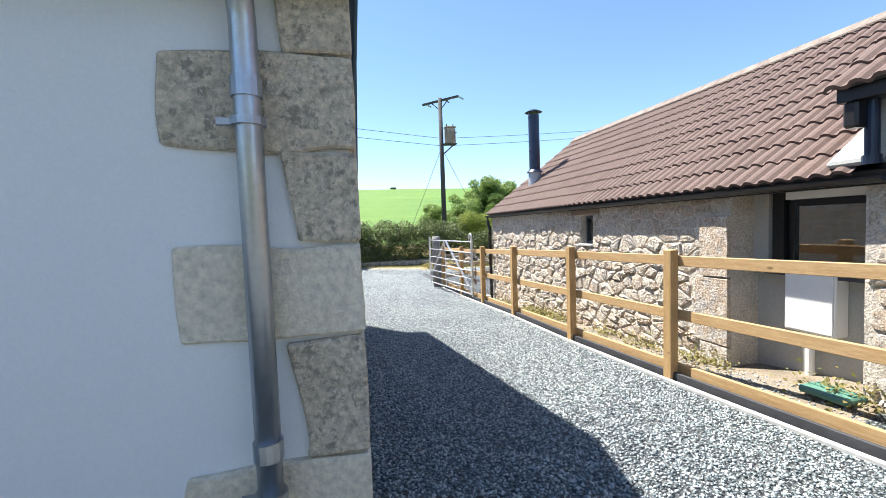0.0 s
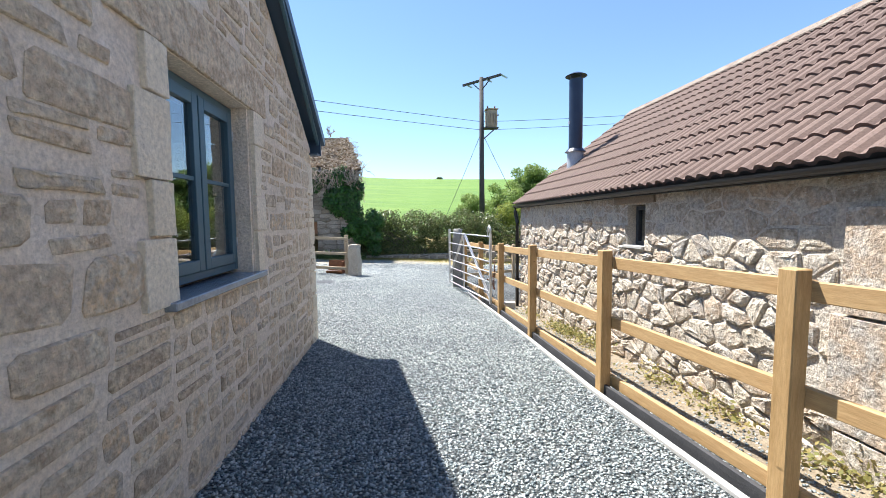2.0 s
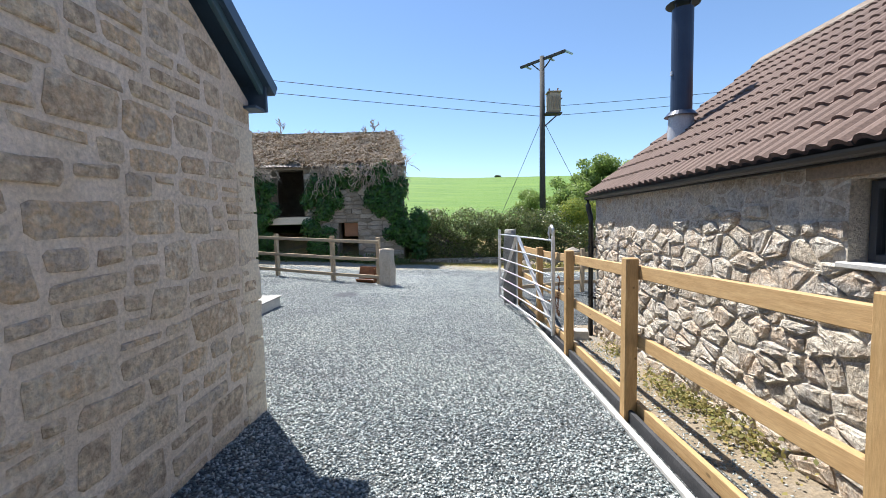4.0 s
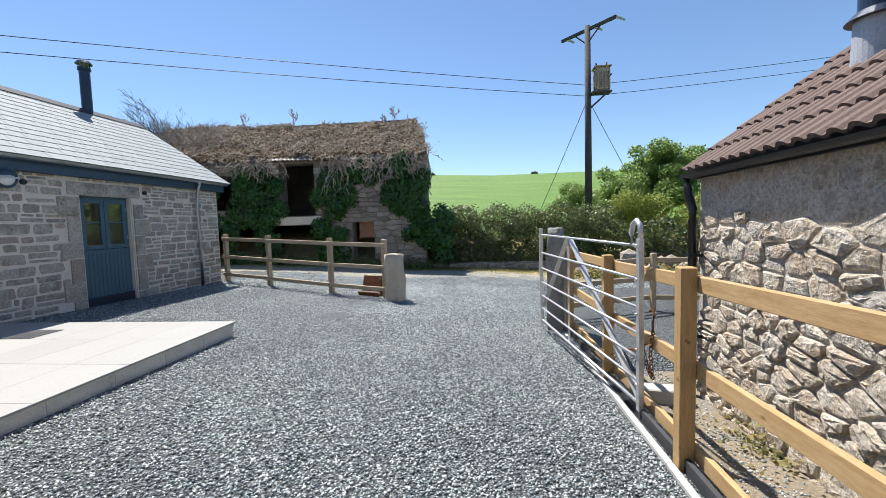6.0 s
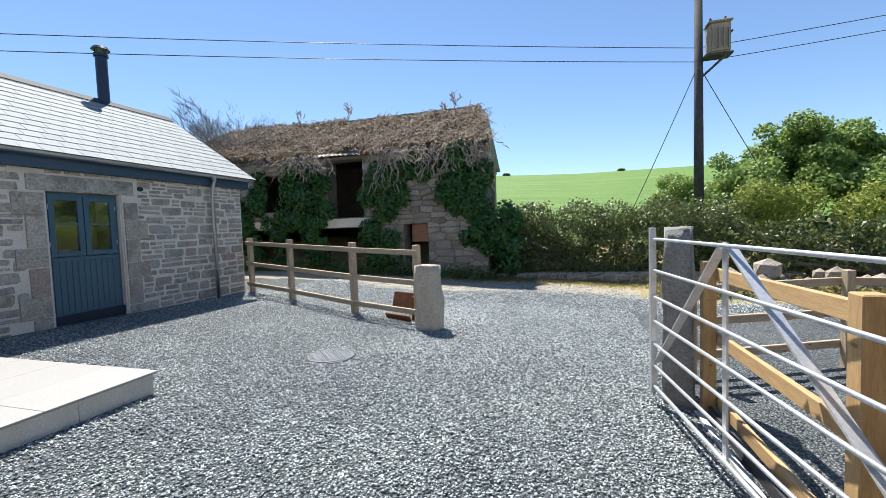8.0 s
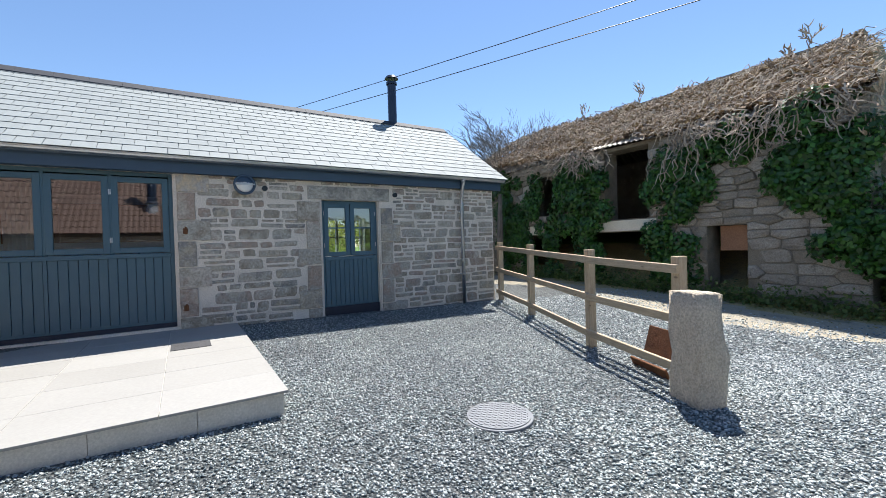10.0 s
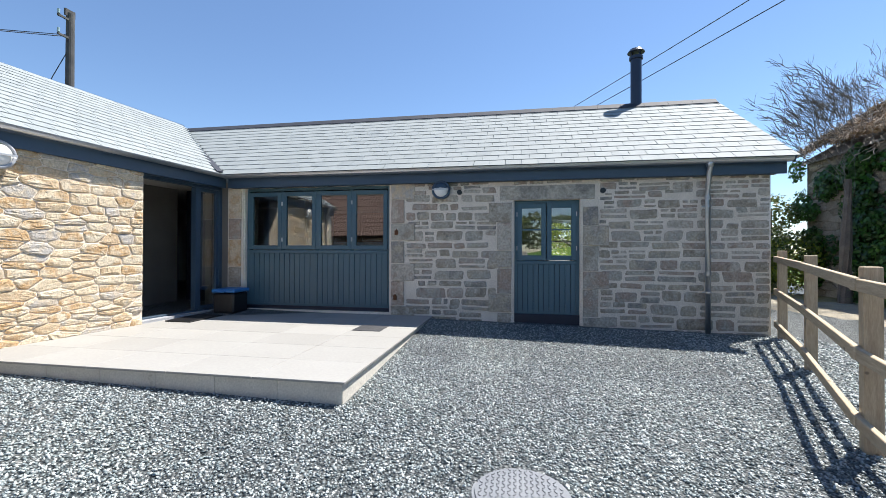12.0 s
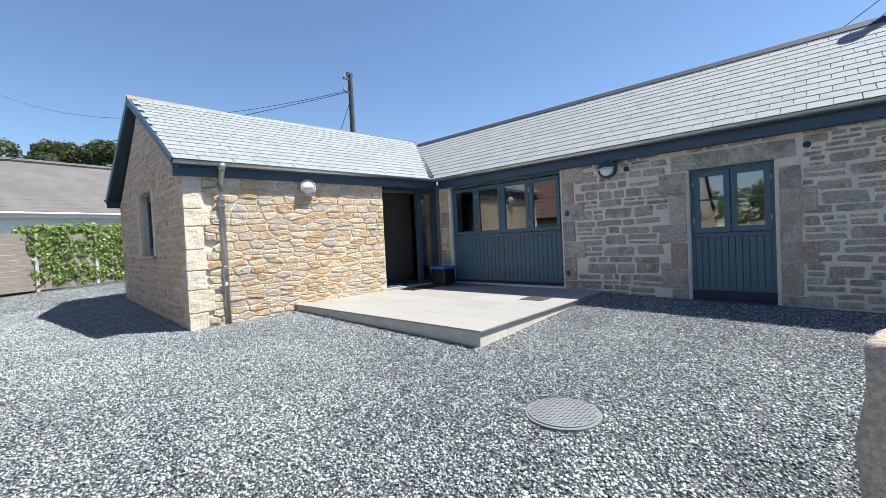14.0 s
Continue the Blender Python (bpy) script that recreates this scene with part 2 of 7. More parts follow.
SLEEPER = wood("brown_sleeper", (0.26, 0.16, 0.09), (0.36, 0.23, 0.13))
OAK = wood("warm_oak", (0.30, 0.16, 0.07), (0.40, 0.23, 0.11), knots=False)


def glass():
    m, nt, b, pos = begin("window_glass", 0.0)
    b.inputs["Base Color"].default_value = (0.90, 0.94, 0.93, 1)
    b.inputs["Transmission Weight"].default_value = 1.0
    b.inputs["IOR"].default_value = 2.2
    w = noise_tex(nt, 0.8, 1, pos)
    bump(nt, b, w, 0.02, 0.02)
    return m


GLASS = glass()


def leaf(name, cols, rough=0.5, trans=0.35):
    m, nt, b, pos = begin(name, rough)
    r = nt.nodes.new("ShaderNodeNewGeometry").outputs["Random Per Island"]
    c = noise_tex(nt, 0.9, 3, pos)
    f = maths(nt, "ADD", maths(nt, "MULTIPLY", r, 0.7), maths(nt, "MULTIPLY", c, 0.4))
    k = len(cols)
    col = ramp(nt, [(i / (k - 1) * 0.9 + 0.05, q) for i, q in enumerate(cols)], f)
    nt.links.new(col, b.inputs["Base Color"])
    t = nt.nodes.new("ShaderNodeBsdfTranslucent")
    nt.links.new(mixc(nt, col, (1.0, 1.0, 0.5), 0.15), t.inputs["Color"])
    mix = nt.nodes.new("ShaderNodeMixShader")
    mix.inputs["Fac"].default_value = trans
    nt.links.new(b.outputs[0], mix.inputs[1])
    nt.links.new(t.outputs[0], mix.inputs[2])
    nt.links.new(mix.outputs[0], nt.nodes["Material Output"].inputs["Surface"])
    return m


IVY = leaf("dark_ivy_leaf", [(0.008, 0.032, 0.006), (0.022, 0.085, 0.010), (0.06, 0.18, 0.022)], 0.38, 0.15)
HEDGE = leaf("hedge_leaf", [(0.014, 0.028, 0.006), (0.05, 0.09, 0.02), (0.14, 0.19, 0.05), (0.24, 0.22, 0.11)], 0.4, 0.2)
TREE_LEAF = leaf("elder_leaf", [(0.08, 0.15, 0.025), (0.16, 0.27, 0.05), (0.28, 0.40, 0.09)], 0.5, 0.45)
YELLOW_LEAF = leaf("flowering_bank_leaf", [(0.10, 0.16, 0.02), (0.20, 0.28, 0.03), (0.40, 0.40, 0.05)], 0.6)
PALE_IVY = leaf("variegated_ivy_leaf", [(0.03, 0.07, 0.015), (0.12, 0.20, 0.04), (0.22, 0.32, 0.07), (0.36, 0.42, 0.14)], 0.5)
PINE_LEAF = leaf("dark_tree_leaf", [(0.02, 0.05, 0.015), (0.05, 0.09, 0.025), (0.10, 0.10, 0.04)], 0.6)
GRASS_TUFT = leaf("dry_weed_leaf", [(0.10, 0.13, 0.03), (0.22, 0.20, 0.06), (0.36, 0.27, 0.10)], 0.7)
TWIG = surf("dead_ivy_stem", [(0.25, 0.18, 0.125), (0.42, 0.33, 0.24), (0.56, 0.47, 0.37)], 0.9, coarse=2, fine=30, grain=0.3, bumps=0.0, rand=0.8)
PALE_BARK = surf("grey_twig_bark", [(0.16, 0.14, 0.125), (0.26, 0.235, 0.21)], 0.95, coarse=4, fine=40, bumps=0.0)
BARK = surf("grey_bark", [(0.12, 0.10, 0.08), (0.24, 0.20, 0.17)], 0.95, coarse=4, fine=40, bumps=0.4)


def gravel_material(name, flat):
    m, nt, b, pos = begin(name, 0.48)
    if flat:
        vo = nt.nodes.new("ShaderNodeTexVoronoi")
        vo.inputs["Scale"].default_value = 42
        nt.links.new(pos, vo.inputs["Vector"])
        sep = nt.nodes.new("ShaderNodeSeparateColor")
        nt.links.new(vo.outputs["Color"], sep.inputs[0])
        r = sep.outputs[0]
    else:
        r = nt.nodes.new("ShaderNodeNewGeometry").outputs["Random Per Island"]
    col = ramp(nt, [(0.0, (0.07, 0.095, 0.105)), (0.3, (0.21, 0.25, 0.258)), (0.6, (0.37, 0.412, 0.41)), (0.9, (0.50, 0.53, 0.518)), (1.0, (0.60, 0.615, 0.598))], r)
    lum = noise_tex(nt, 0.7, 4, pos)
    col = mixc(nt, col, ramp(nt, [(0.3, (0.82, 0.82, 0.84)), (0.7, (1.14, 1.13, 1.10))], lum), 1.0, "MULTIPLY")
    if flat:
        # Shade between stones is painted in: colour darkens away from each cell centre
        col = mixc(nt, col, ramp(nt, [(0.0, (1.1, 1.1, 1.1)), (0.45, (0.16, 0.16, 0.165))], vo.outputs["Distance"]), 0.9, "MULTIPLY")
        inv = maths(nt, "SUBTRACT", 1.0, vo.outputs["Distance"])
        bump(nt, b, maths(nt, "ADD", inv, maths(nt, "MULTIPLY", r, 0.5)), 1.0, 0.03)
    else:
        bump(nt, b, noise_tex(nt, 90, 4, pos), 0.4, 0.004)
    nt.links.new(col, b.inputs["Base Color"])
    return m


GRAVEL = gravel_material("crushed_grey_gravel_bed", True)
CHIP = gravel_material("crushed_grey_gravel_chip", False)


def field_material():
    m, nt, b, pos = begin("bright_crop_field", 0.8)
    mp = nt.nodes.new("ShaderNodeMapping")
    mp.inputs["Rotation"].default_value = (0, 0, radians(8))
    mp.inputs["Scale"].default_value = (0.12, 1.1, 1)
    nt.links.new(pos, mp.inputs["Vector"])
    a = noise_tex(nt, 1.0, 5, mp.outputs["Vector"], 0.65)
    col = ramp(nt, [(0.3, (0.066, 0.15, 0.012)), (0.5, (0.098, 0.195, 0.015)), (0.7, (0.14, 0.24, 0.024))], a)
    f = noise_tex(nt, 9, 6, pos, 0.7)
    col = mixc(nt, col, ramp(nt, [(0.3, (0.75, 0.78, 0.7)), (0.7, (1.15, 1.15, 1.1))], f), 1.0, "MULTIPLY")
    nt.links.new(col, b.inputs["Base Color"])
    bump(nt, b, f, 0.6, 0.15)
    return m


FIELD = field_material()
VERGE = surf("dry_straw_verge", [(0.20, 0.19, 0.15), (0.42, 0.33, 0.16), (0.26, 0.25, 0.10)], 0.95, coarse=1.2, fine=35, grain=0.5, bumps=0.8, depth=0.03)
LANE = surf("sandy_lane", [(0.27, 0.25, 0.21), (0.40, 0.35, 0.26), (0.25, 0.25, 0.24)], 0.96, coarse=1.6, fine=40, grain=0.4, bumps=0.9, depth=0.02)
EARTH = surf("sandy_earth", [(0.19, 0.155, 0.11), (0.29, 0.235, 0.165), (0.21, 0.21, 0.205)], 0.98, coarse=2.2, fine=45, grain=0.45, bumps=0.9, depth=0.02)

# ==== mesh helpers


def link_mesh(name, verts, faces, mat, parent=None, label="", smooth=False, mats=None, index=None):
    me = bpy.data.meshes.new(name)
    me.from_pydata([tuple(v) for v in verts], [], faces)
    for q in (mats or [mat]):
        me.materials.append(q)
    if index is not None:
        me.polygons.foreach_set("material_index", index)
    if smooth:
        me.polygons.foreach_set("use_smooth", [True] * len(me.polygons))
    me.update()
    ob = new(name, me)
    if parent is not None:
        ob.parent = parent
    if label:
        ob["label"] = label
    return ob


def part(name, bm, mat, parent=None, label="", bevel=0.0, smooth=False):
    """One bmesh as one mesh object under a thing or under a part."""
    if bevel:
        bmesh.ops.bevel(bm, geom=list(bm.edges), offset=bevel, segments=1, affect="EDGES", profile=0.7, clamp_overlap=True)
    bmesh.ops.recalc_face_normals(bm, faces=list(bm.faces))
    me = bpy.data.meshes.new(name)
    bm.to_mesh(me)
    bm.free()
    me.materials.append(mat)
    if smooth:
        me.polygons.foreach_set("use_smooth", [True] * len(me.polygons))
    ob = new(name, me)
    if parent is not None:
        ob.parent = parent
    if label:
        ob["label"] = label
    return ob


def empty(name, m, label="", category="", group="", kind=""):
    ob = new(name)
    ob.empty_display_size = 0.1
    ob.matrix_world = m
    return tagged(ob, label, category, group, kind)


def box(lo, hi, m=None, bm=None):
    bm = bm or bmesh.new()
    c = [(a + b) / 2 for a, b in zip(lo, hi)]
    s = [abs(b - a) for a, b in zip(lo, hi)]
    mat = Matrix.Translation(c) @ Matrix.Diagonal((*s, 1))
    bmesh.ops.create_cube(bm, size=1, matrix=(m @ mat) if m is not None else mat)
    return bm


def rod(a, b, r, r2=None, n=10, bm=None, caps=True):
    """A round bar from a to b."""
    bm = bm or bmesh.new()
    a, b = Vector(a), Vector(b)
    d = b - a
    m = Matrix.Translation((a + b) / 2) @ d.to_track_quat("Z", "Y").to_matrix().to_4x4()
    bmesh.ops.create_cone(bm, cap_ends=caps, segments=n, radius1=r, radius2=r if r2 is None else r2, depth=d.length, matrix=m)
    return bm


def bar(a, b, w, h, bm=None, up=(0, 0, 1)):
    """A square bar from a to b, w across and h high."""
    bm = bm or bmesh.new()
    a, b = Vector(a), Vector(b)
    x = (b - a).normalized()
    y = Vector(up).cross(x).normalized()
    z = x.cross(y)
    m = Matrix((x, y, z)).transposed().to_4x4()
    m.translation = (a + b) / 2
    bmesh.ops.create_cube(bm, size=1, matrix=m @ Matrix.Diagonal(((b - a).length, w, h, 1)))
    return bm


def tube(points, r, n=8, bm=None):
    """A bent pipe through points."""
    bm = bm or bmesh.new()
    pts = [Vector(p) for p in points]
    rings = []
    for i, p in enumerate(pts):
        d = (pts[min(i + 1, len(pts) - 1)] - pts[max(i - 1, 0)]).normalized()
        q = d.to_track_quat("Z", "Y").to_matrix()
        rr = r[i] if isinstance(r, (list, tuple)) else r
        rings.append([bm.verts.new(p + q @ Vector((rr * math.cos(2 * math.pi * k / n), rr * math.sin(2 * math.pi * k / n), 0))) for k in range(n)])
    for a, b in zip(rings, rings[1:]):
        for k in range(n):
            bm.faces.new((a[k], a[(k + 1) % n], b[(k + 1) % n], b[k]))
    bm.faces.new(rings[0][::-1])
    bm.faces.new(rings[-1])
    return bm


def wall_frame(p0, p1, z=0.0):
    """Along the wall, outward, up."""
    x = (Vector((p1[0], p1[1], 0)) - Vector((p0[0], p0[1], 0))).normalized()
    y = Vector((0, 0, 1)).cross(x)
    m = Matrix((x, y, Vector((0, 0, 1)))).transposed().to_4x4()
    m.translation = (p0[0], p0[1], z)
    return m


def length(p0, p1):
    return math.hypot(p1[0] - p0[0], p1[1] - p0[1])


def ground_z(x, y):
    """Height of the yard and of the land round it."""
    xc, yc = min(max(x, -7.0), 3.4), min(max(y, -4.0), 19.0)
    g = -0.02 - 0.045 * (xc + 0.12) - 0.02 * (yc - 7.0)
    g -= 0.10 * min(1.0, max(0.0, (x - 1.2) / 1.6)) * min(1.0, max(0.0, (y - 7.0) / 3.0)) * min(1.0, max(0.0, (18.0 - y) / 4.0))
    fx = fence_x(y) + 0.10
    if x > fx and y < 11.6:
        k = float(np.interp(y, (2.3, 3.4, 4.7, 8.0, 10.8), (0.19, 0.06, -0.02, -0.12, -0.16)))
        g += k * min(1.0, (x - fx) / (0.45 if k > 0 else 0.15))
    if y > 21.4 and x > -14:
        k = y - 21.4
        bank = 1.1 * min(1.0, k / 2.2)
        hill = 0.172 * max(0.0, min(k - 2.2, 47.0)) - 0.0002 * max(0.0, k - 2.2) ** 2
        if y > 70:
            hill -= 0.02 * min(y - 70, 200)
        g += bank + hill
    return g


FENCE_Y = (-2.5, 1.45, 3.38, 5.10, 7.10, 9.00, 10.75, 12.7)
FENCE_X = (3.34, 3.06, 2.93, 2.85, 2.87, 2.94, 2.96, 2.96)


def fence_x(y):
    """The line of the new fence: x at each y."""
    return float(np.interp(y, FENCE_Y, FENCE_X))


def solid_wall(name, m, L, z0, z1, thick, holes, mat, tops=None, kind_label=""):
    """A wall with openings cut right through; tops: peak (u, z) of a gable above z1."""
    us = sorted({0.0, L, *[h[0] for h in holes], *[h[1] for h in holes]})
    zs = sorted({z0, z1, *[h[2] for h in holes], *[h[3] for h in holes]})
    us = [u for u in us if 0 <= u <= L]
    zs = [z for z in zs if z0 <= z <= z1]

    def solid(i, j):
        if not (0 <= i < len(us) - 1 and 0 <= j < len(zs) - 1):
            return False
        u, z = (us[i] + us[i + 1]) / 2, (zs[j] + zs[j + 1]) / 2
        return not any(h[0] < u < h[1] and h[2] < z < h[3] for h in holes)
    vs, fs, key = [], [], {}

    def v(i, j, back):
        k = (i, j, back)
        if k not in key:
            key[k] = len(vs)
            vs.append(m @ Vector((us[i], -thick if back else 0.0, zs[j])))
        return key[k]
    for i in range(len(us) - 1):
        for j in range(len(zs) - 1):
            if not solid(i, j):
                continue
            fs.append((v(i + 1, j, 0), v(i, j, 0), v(i, j + 1, 0), v(i + 1, j + 1, 0)))
            fs.append((v(i, j, 1), v(i + 1, j, 1), v(i + 1, j + 1, 1), v(i, j + 1, 1)))
            if not solid(i - 1, j):
                fs.append((v(i, j, 0), v(i, j, 1), v(i, j + 1, 1), v(i, j + 1, 0)))
            if not solid(i + 1, j):
                fs.append((v(i + 1, j, 1), v(i + 1, j, 0), v(i + 1, j + 1, 0), v(i + 1, j + 1, 1)))
            if not solid(i, j - 1):
                fs.append((v(i, j, 1), v(i, j, 0), v(i + 1, j, 0), v(i + 1, j, 1)))
            if not solid(i, j + 1) and not (tops and j == len(zs) - 2):
                fs.append((v(i, j + 1, 0), v(i, j + 1, 1), v(i + 1, j + 1, 1), v(i + 1, j + 1, 0)))
    if tops:
        a = len(vs)
        for q in ((0, 0, z1), (L, 0, z1), (tops[0], 0, tops[1]), (0, -thick, z1), (L, -thick, z1), (tops[0], -thick, tops[1])):
            vs.append(m @ Vector(q))
        fs += [(a + 1, a, a + 2), (a + 3, a + 4, a + 5), (a, a + 3, a + 5, a + 2), (a + 4, a + 1, a + 2, a + 5)]
    return tagged(link_mesh(name, vs, fs, mat), kind_label, "wall", kind="structure")


def stone_units(count, sharp, dome, noise_amp, seed, n=10):
    """Unit stones one by one in the wall plane: u, outward, z; shared by many pieces."""
    rnd = random.Random(seed)
    units = []
    for _ in range(count):
        vs, fs = [], []
        rad = []
        for k in range(n):
            a = 2 * math.pi * (k + 0.5 * rnd.random()) / n
            c, s = math.cos(a), math.sin(a)
            q = (abs(c) ** sharp + abs(s) ** sharp) ** (-1 / sharp)
            rad.append((0.5 * q * c * (1 - noise_amp * rnd.random()), 0.5 * q * s * (1 - noise_amp * rnd.random())))
        for depth, scale in ((-1.0, 1.0), (0.25, 1.0), (0.85, 0.86)):
            for x, z in rad:
                j = 1 + (rnd.random() - 0.5) * noise_amp * (0.0 if depth < 0 else 0.8)
                vs.append((x * scale * j, depth + (rnd.random() - 0.5) * 0.25 * (depth > 0.5), z * scale * j))
        vs.append(((rnd.random() - 0.5) * 0.3, 0.85 + dome * rnd.random(), (rnd.random() - 0.5) * 0.3))
        for r in range(2):
            for k in range(n):
                fs.append((r * n + k, r * n + (k + 1) % n, (r + 1) * n + (k + 1) % n, (r + 1) * n + k))
        for k in range(n):
            fs.append((2 * n + k, 2 * n + (k + 1) % n, 3 * n))
        fs = [f[::-1] for f in fs]
        units.append((vs, fs))
    return units


def courses(L, z0, z1, hlo, hhi, wlo, whi, holes, seed, top=None, split=0.3, u0=0.0):
    """Rubble brought to rough courses: (u, z, w, h) of each stone."""
    rnd = random.Random(seed)
    out = []

    def put(a, b, c, d):
        for h0, h1, g0, g1 in holes:
            if a < h1 and b > h0 and c < g1 and d > g0:
                cu, cz = (a + b) / 2, (c + d) / 2
                if h0 < cu < h1 and g0 < cz < g1:
                    return
                if g0 < cz < g1:
                    if cu <= h0:
                        b = h0
                    else:
                        a = h1
                elif cz <= g0:
                    d = g0
                else:
                    c = g1
        if b - a < 0.05 or d - c < 0.035:
            return
        if top and (top((a + b) / 2) < d + 0.02 or top(a) < (c + d) / 2 or top(b) < (c + d) / 2):
            return
        out.append(((a + b) / 2, (c + d) / 2, b - a, d - c))
    z = z0
    while z < z1 - 0.03:
        h = rnd.uniform(hlo, hhi)
        if z + h > z1 - 0.05:
            h = z1 - z
        u = u0 - rnd.random() * 0.1
        while u < L:
            w = rnd.uniform(wlo, whi) * (0.7 + 0.6 * h / hhi)
            b = min(u + w, L)
            if L - b < 0.07:
                b = L
            a = max(u, u0)
            j = rnd.uniform(-0.018, 0.018)
            if rnd.random() < split and h > 0.12:
                k = z + h * rnd.uniform(0.38, 0.62)
                put(a, b, z + j, k)
                if rnd.random() < 0.5 and b - a > 0.2:
                    c = a + (b - a) * rnd.uniform(0.35, 0.65)
                    put(a, c, k, z + h + j)
                    put(c, b, k, z + h + j)
                else:
                    put(a, b, k, z + h + j)
            else:
                put(a, b, z + j, z + h + j)
            u = b
        z += h
    return out


def lay_stones(wall, m, stones, units, mat, joint, relief, seed, near, name="stone", limit=300, tilt=2.5):
    """Stones as pieces of the wall: the ones nearest to the point u on the wall singly, the rest as one part."""
    rnd = random.Random(seed)
    order = sorted(range(len(stones)), key=lambda i: abs(stones[i][0] - near))
    single = set(order[:limit])
    meshes = []
    for k, (vs, fs) in enumerate(units):
        me = bpy.data.meshes.new(name)
        me.from_pydata(vs, [], fs)
        me.materials.append(mat)
        meshes.append(me)
    av, af = [], []
    for i, (u, z, w, h) in enumerate(stones):
        k = rnd.randrange(len(units))
        t = m @ Matrix.Translation((u, 0, z)) @ Matrix.Rotation(radians(rnd.uniform(-tilt, tilt)), 4, "Y") @ Matrix.Diagonal((max(w - joint, 0.02), relief * rnd.uniform(0.6, 1.4), max(h - joint, 0.02), 1))
        if i in single:
            ob = new(name, meshes[k])
            ob.matrix_basis = t
            ob.parent = wall
        else:
            base = len(av)
            av += [t @ Vector(v) for v in units[k][0]]
            af += [tuple(base + q for q in f) for f in units[k][1]]
    if av:
        rest = link_mesh("stonework", av, af, mat, wall)
        tagged(rest, kind="stuff")


def cut(poly, ax, az, b):
    """The part of a polygon where ax*u + az*z <= b."""
    out = []
    for i, p in enumerate(poly):
        q = poly[(i + 1) % len(poly)]
        dp, dq = ax * p[0] + az * p[1] - b, ax * q[0] + az * q[1] - b
        if dp <= 0:
            out.append(p)
        if dp * dq < 0:
            s = dp / (dp - dq)
            out.append((p[0] + (q[0] - p[0]) * s, p[1] + (q[1] - p[1]) * s))
    return out


def rubble(L, z0, z1, hlo, hhi, wlo, whi, holes, seed, joint, slopes=(), aspect=1.5, jitter=0.28, u0=0.0):
    """Irregular bedded rubble: outlines of stones that part the wall between them; slopes: (a, b, c) keeps a*u + b*z <= c."""
    rnd = random.Random(seed)
    sites = []
    z = z0
    while z < z1:
        h = rnd.uniform(hlo, hhi)
        u = u0 - rnd.random() * wlo
        while u < L + wlo:
            w = rnd.uniform(wlo, whi)
            if h > 0.7 * hhi and rnd.random() < 0.3:
                sites.append((u + w / 2, z + h * 0.25))
                sites.append((u + w / 2 + rnd.uniform(-0.03, 0.03), z + h * 0.75))
            else:
                sites.append((u + w / 2, z + h / 2 + rnd.uniform(-jitter, jitter) * h))
            u += w
        z += h
    buckets = collections.defaultdict(list)
    cell = max(whi * 1.6, hhi * 1.6)
    for i, s in enumerate(sites):
        buckets[int(s[0] // cell), int(s[1] // cell)].append(i)
    k2 = 1 / aspect ** 2
    out = []
    for i, (su, sz) in enumerate(sites):
        if not (u0 < su < L and z0 < sz < z1) or any(a < su < b and c < sz < d for a, b, c, d in holes):
            continue
        if any(a * su + b * sz > c for a, b, c in slopes):
            continue
        lo, hi, bo, to = max(u0, su - whi), min(L, su + whi), max(z0, sz - hhi), min(z1, sz + hhi)
        poly = [(lo, bo), (hi, bo), (hi, to), (lo, to)]
        bu_, bz_ = int(su // cell), int(sz // cell)
        for q in itertools.product((-1, 0, 1), (-1, 0, 1)):
            for j in buckets.get((bu_ + q[0], bz_ + q[1]), ()):
                if j == i or len(poly) < 3:
                    continue
                tu, tz = sites[j]
                ax, az = (tu - su) * k2, tz - sz
                b = ax * (su + tu) / 2 + az * (sz + tz) / 2 - math.hypot(ax, az) * joint / 2
                poly = cut(poly, ax, az, b)
        for a, b, c, d in holes:
            if len(poly) < 3:
                break
            if c < sz < d:
                poly = cut(poly, 1, 0, a) if su <= a else cut(poly, -1, 0, -b)
            elif a < su < b:
                poly = cut(poly, 0, 1, c) if sz <= c else cut(poly, 0, -1, -d)
        for a, b, c in slopes:
            if len(poly) > 2:
                poly = cut(poly, a, b, c)
        poly = [p for n_, p in enumerate(poly) if math.dist(p, poly[n_ - 1]) > 0.012]
        if len(poly) < 3:
            continue
        area = sum(p[0] * poly[n_ - 1][1] - poly[n_ - 1][0] * p[1] for n_, p in enumerate(poly)) * -0.5
        if area < 0.0016:
            continue
        ring = []
        for n_, p in enumerate(poly):
            a, b = poly[n_ - 1], poly[(n_ + 1) % len(poly)]
            f, g_ = rnd.uniform(0.05, 0.20), rnd.uniform(0.05, 0.20)
            ring.append((p[0] + (a[0] - p[0]) * f, p[1] + (a[1] - p[1]) * f))
            ring.append((p[0] + (b[0] - p[0]) * g_, p[1] + (b[1] - p[1]) * g_))
        cu, cz = sum(p[0] for p in ring) / len(ring), sum(p[1] for p in ring) / len(ring)
        out.append((cu, cz, [(p[0] - cu, p[1] - cz) for p in ring]))
    return out


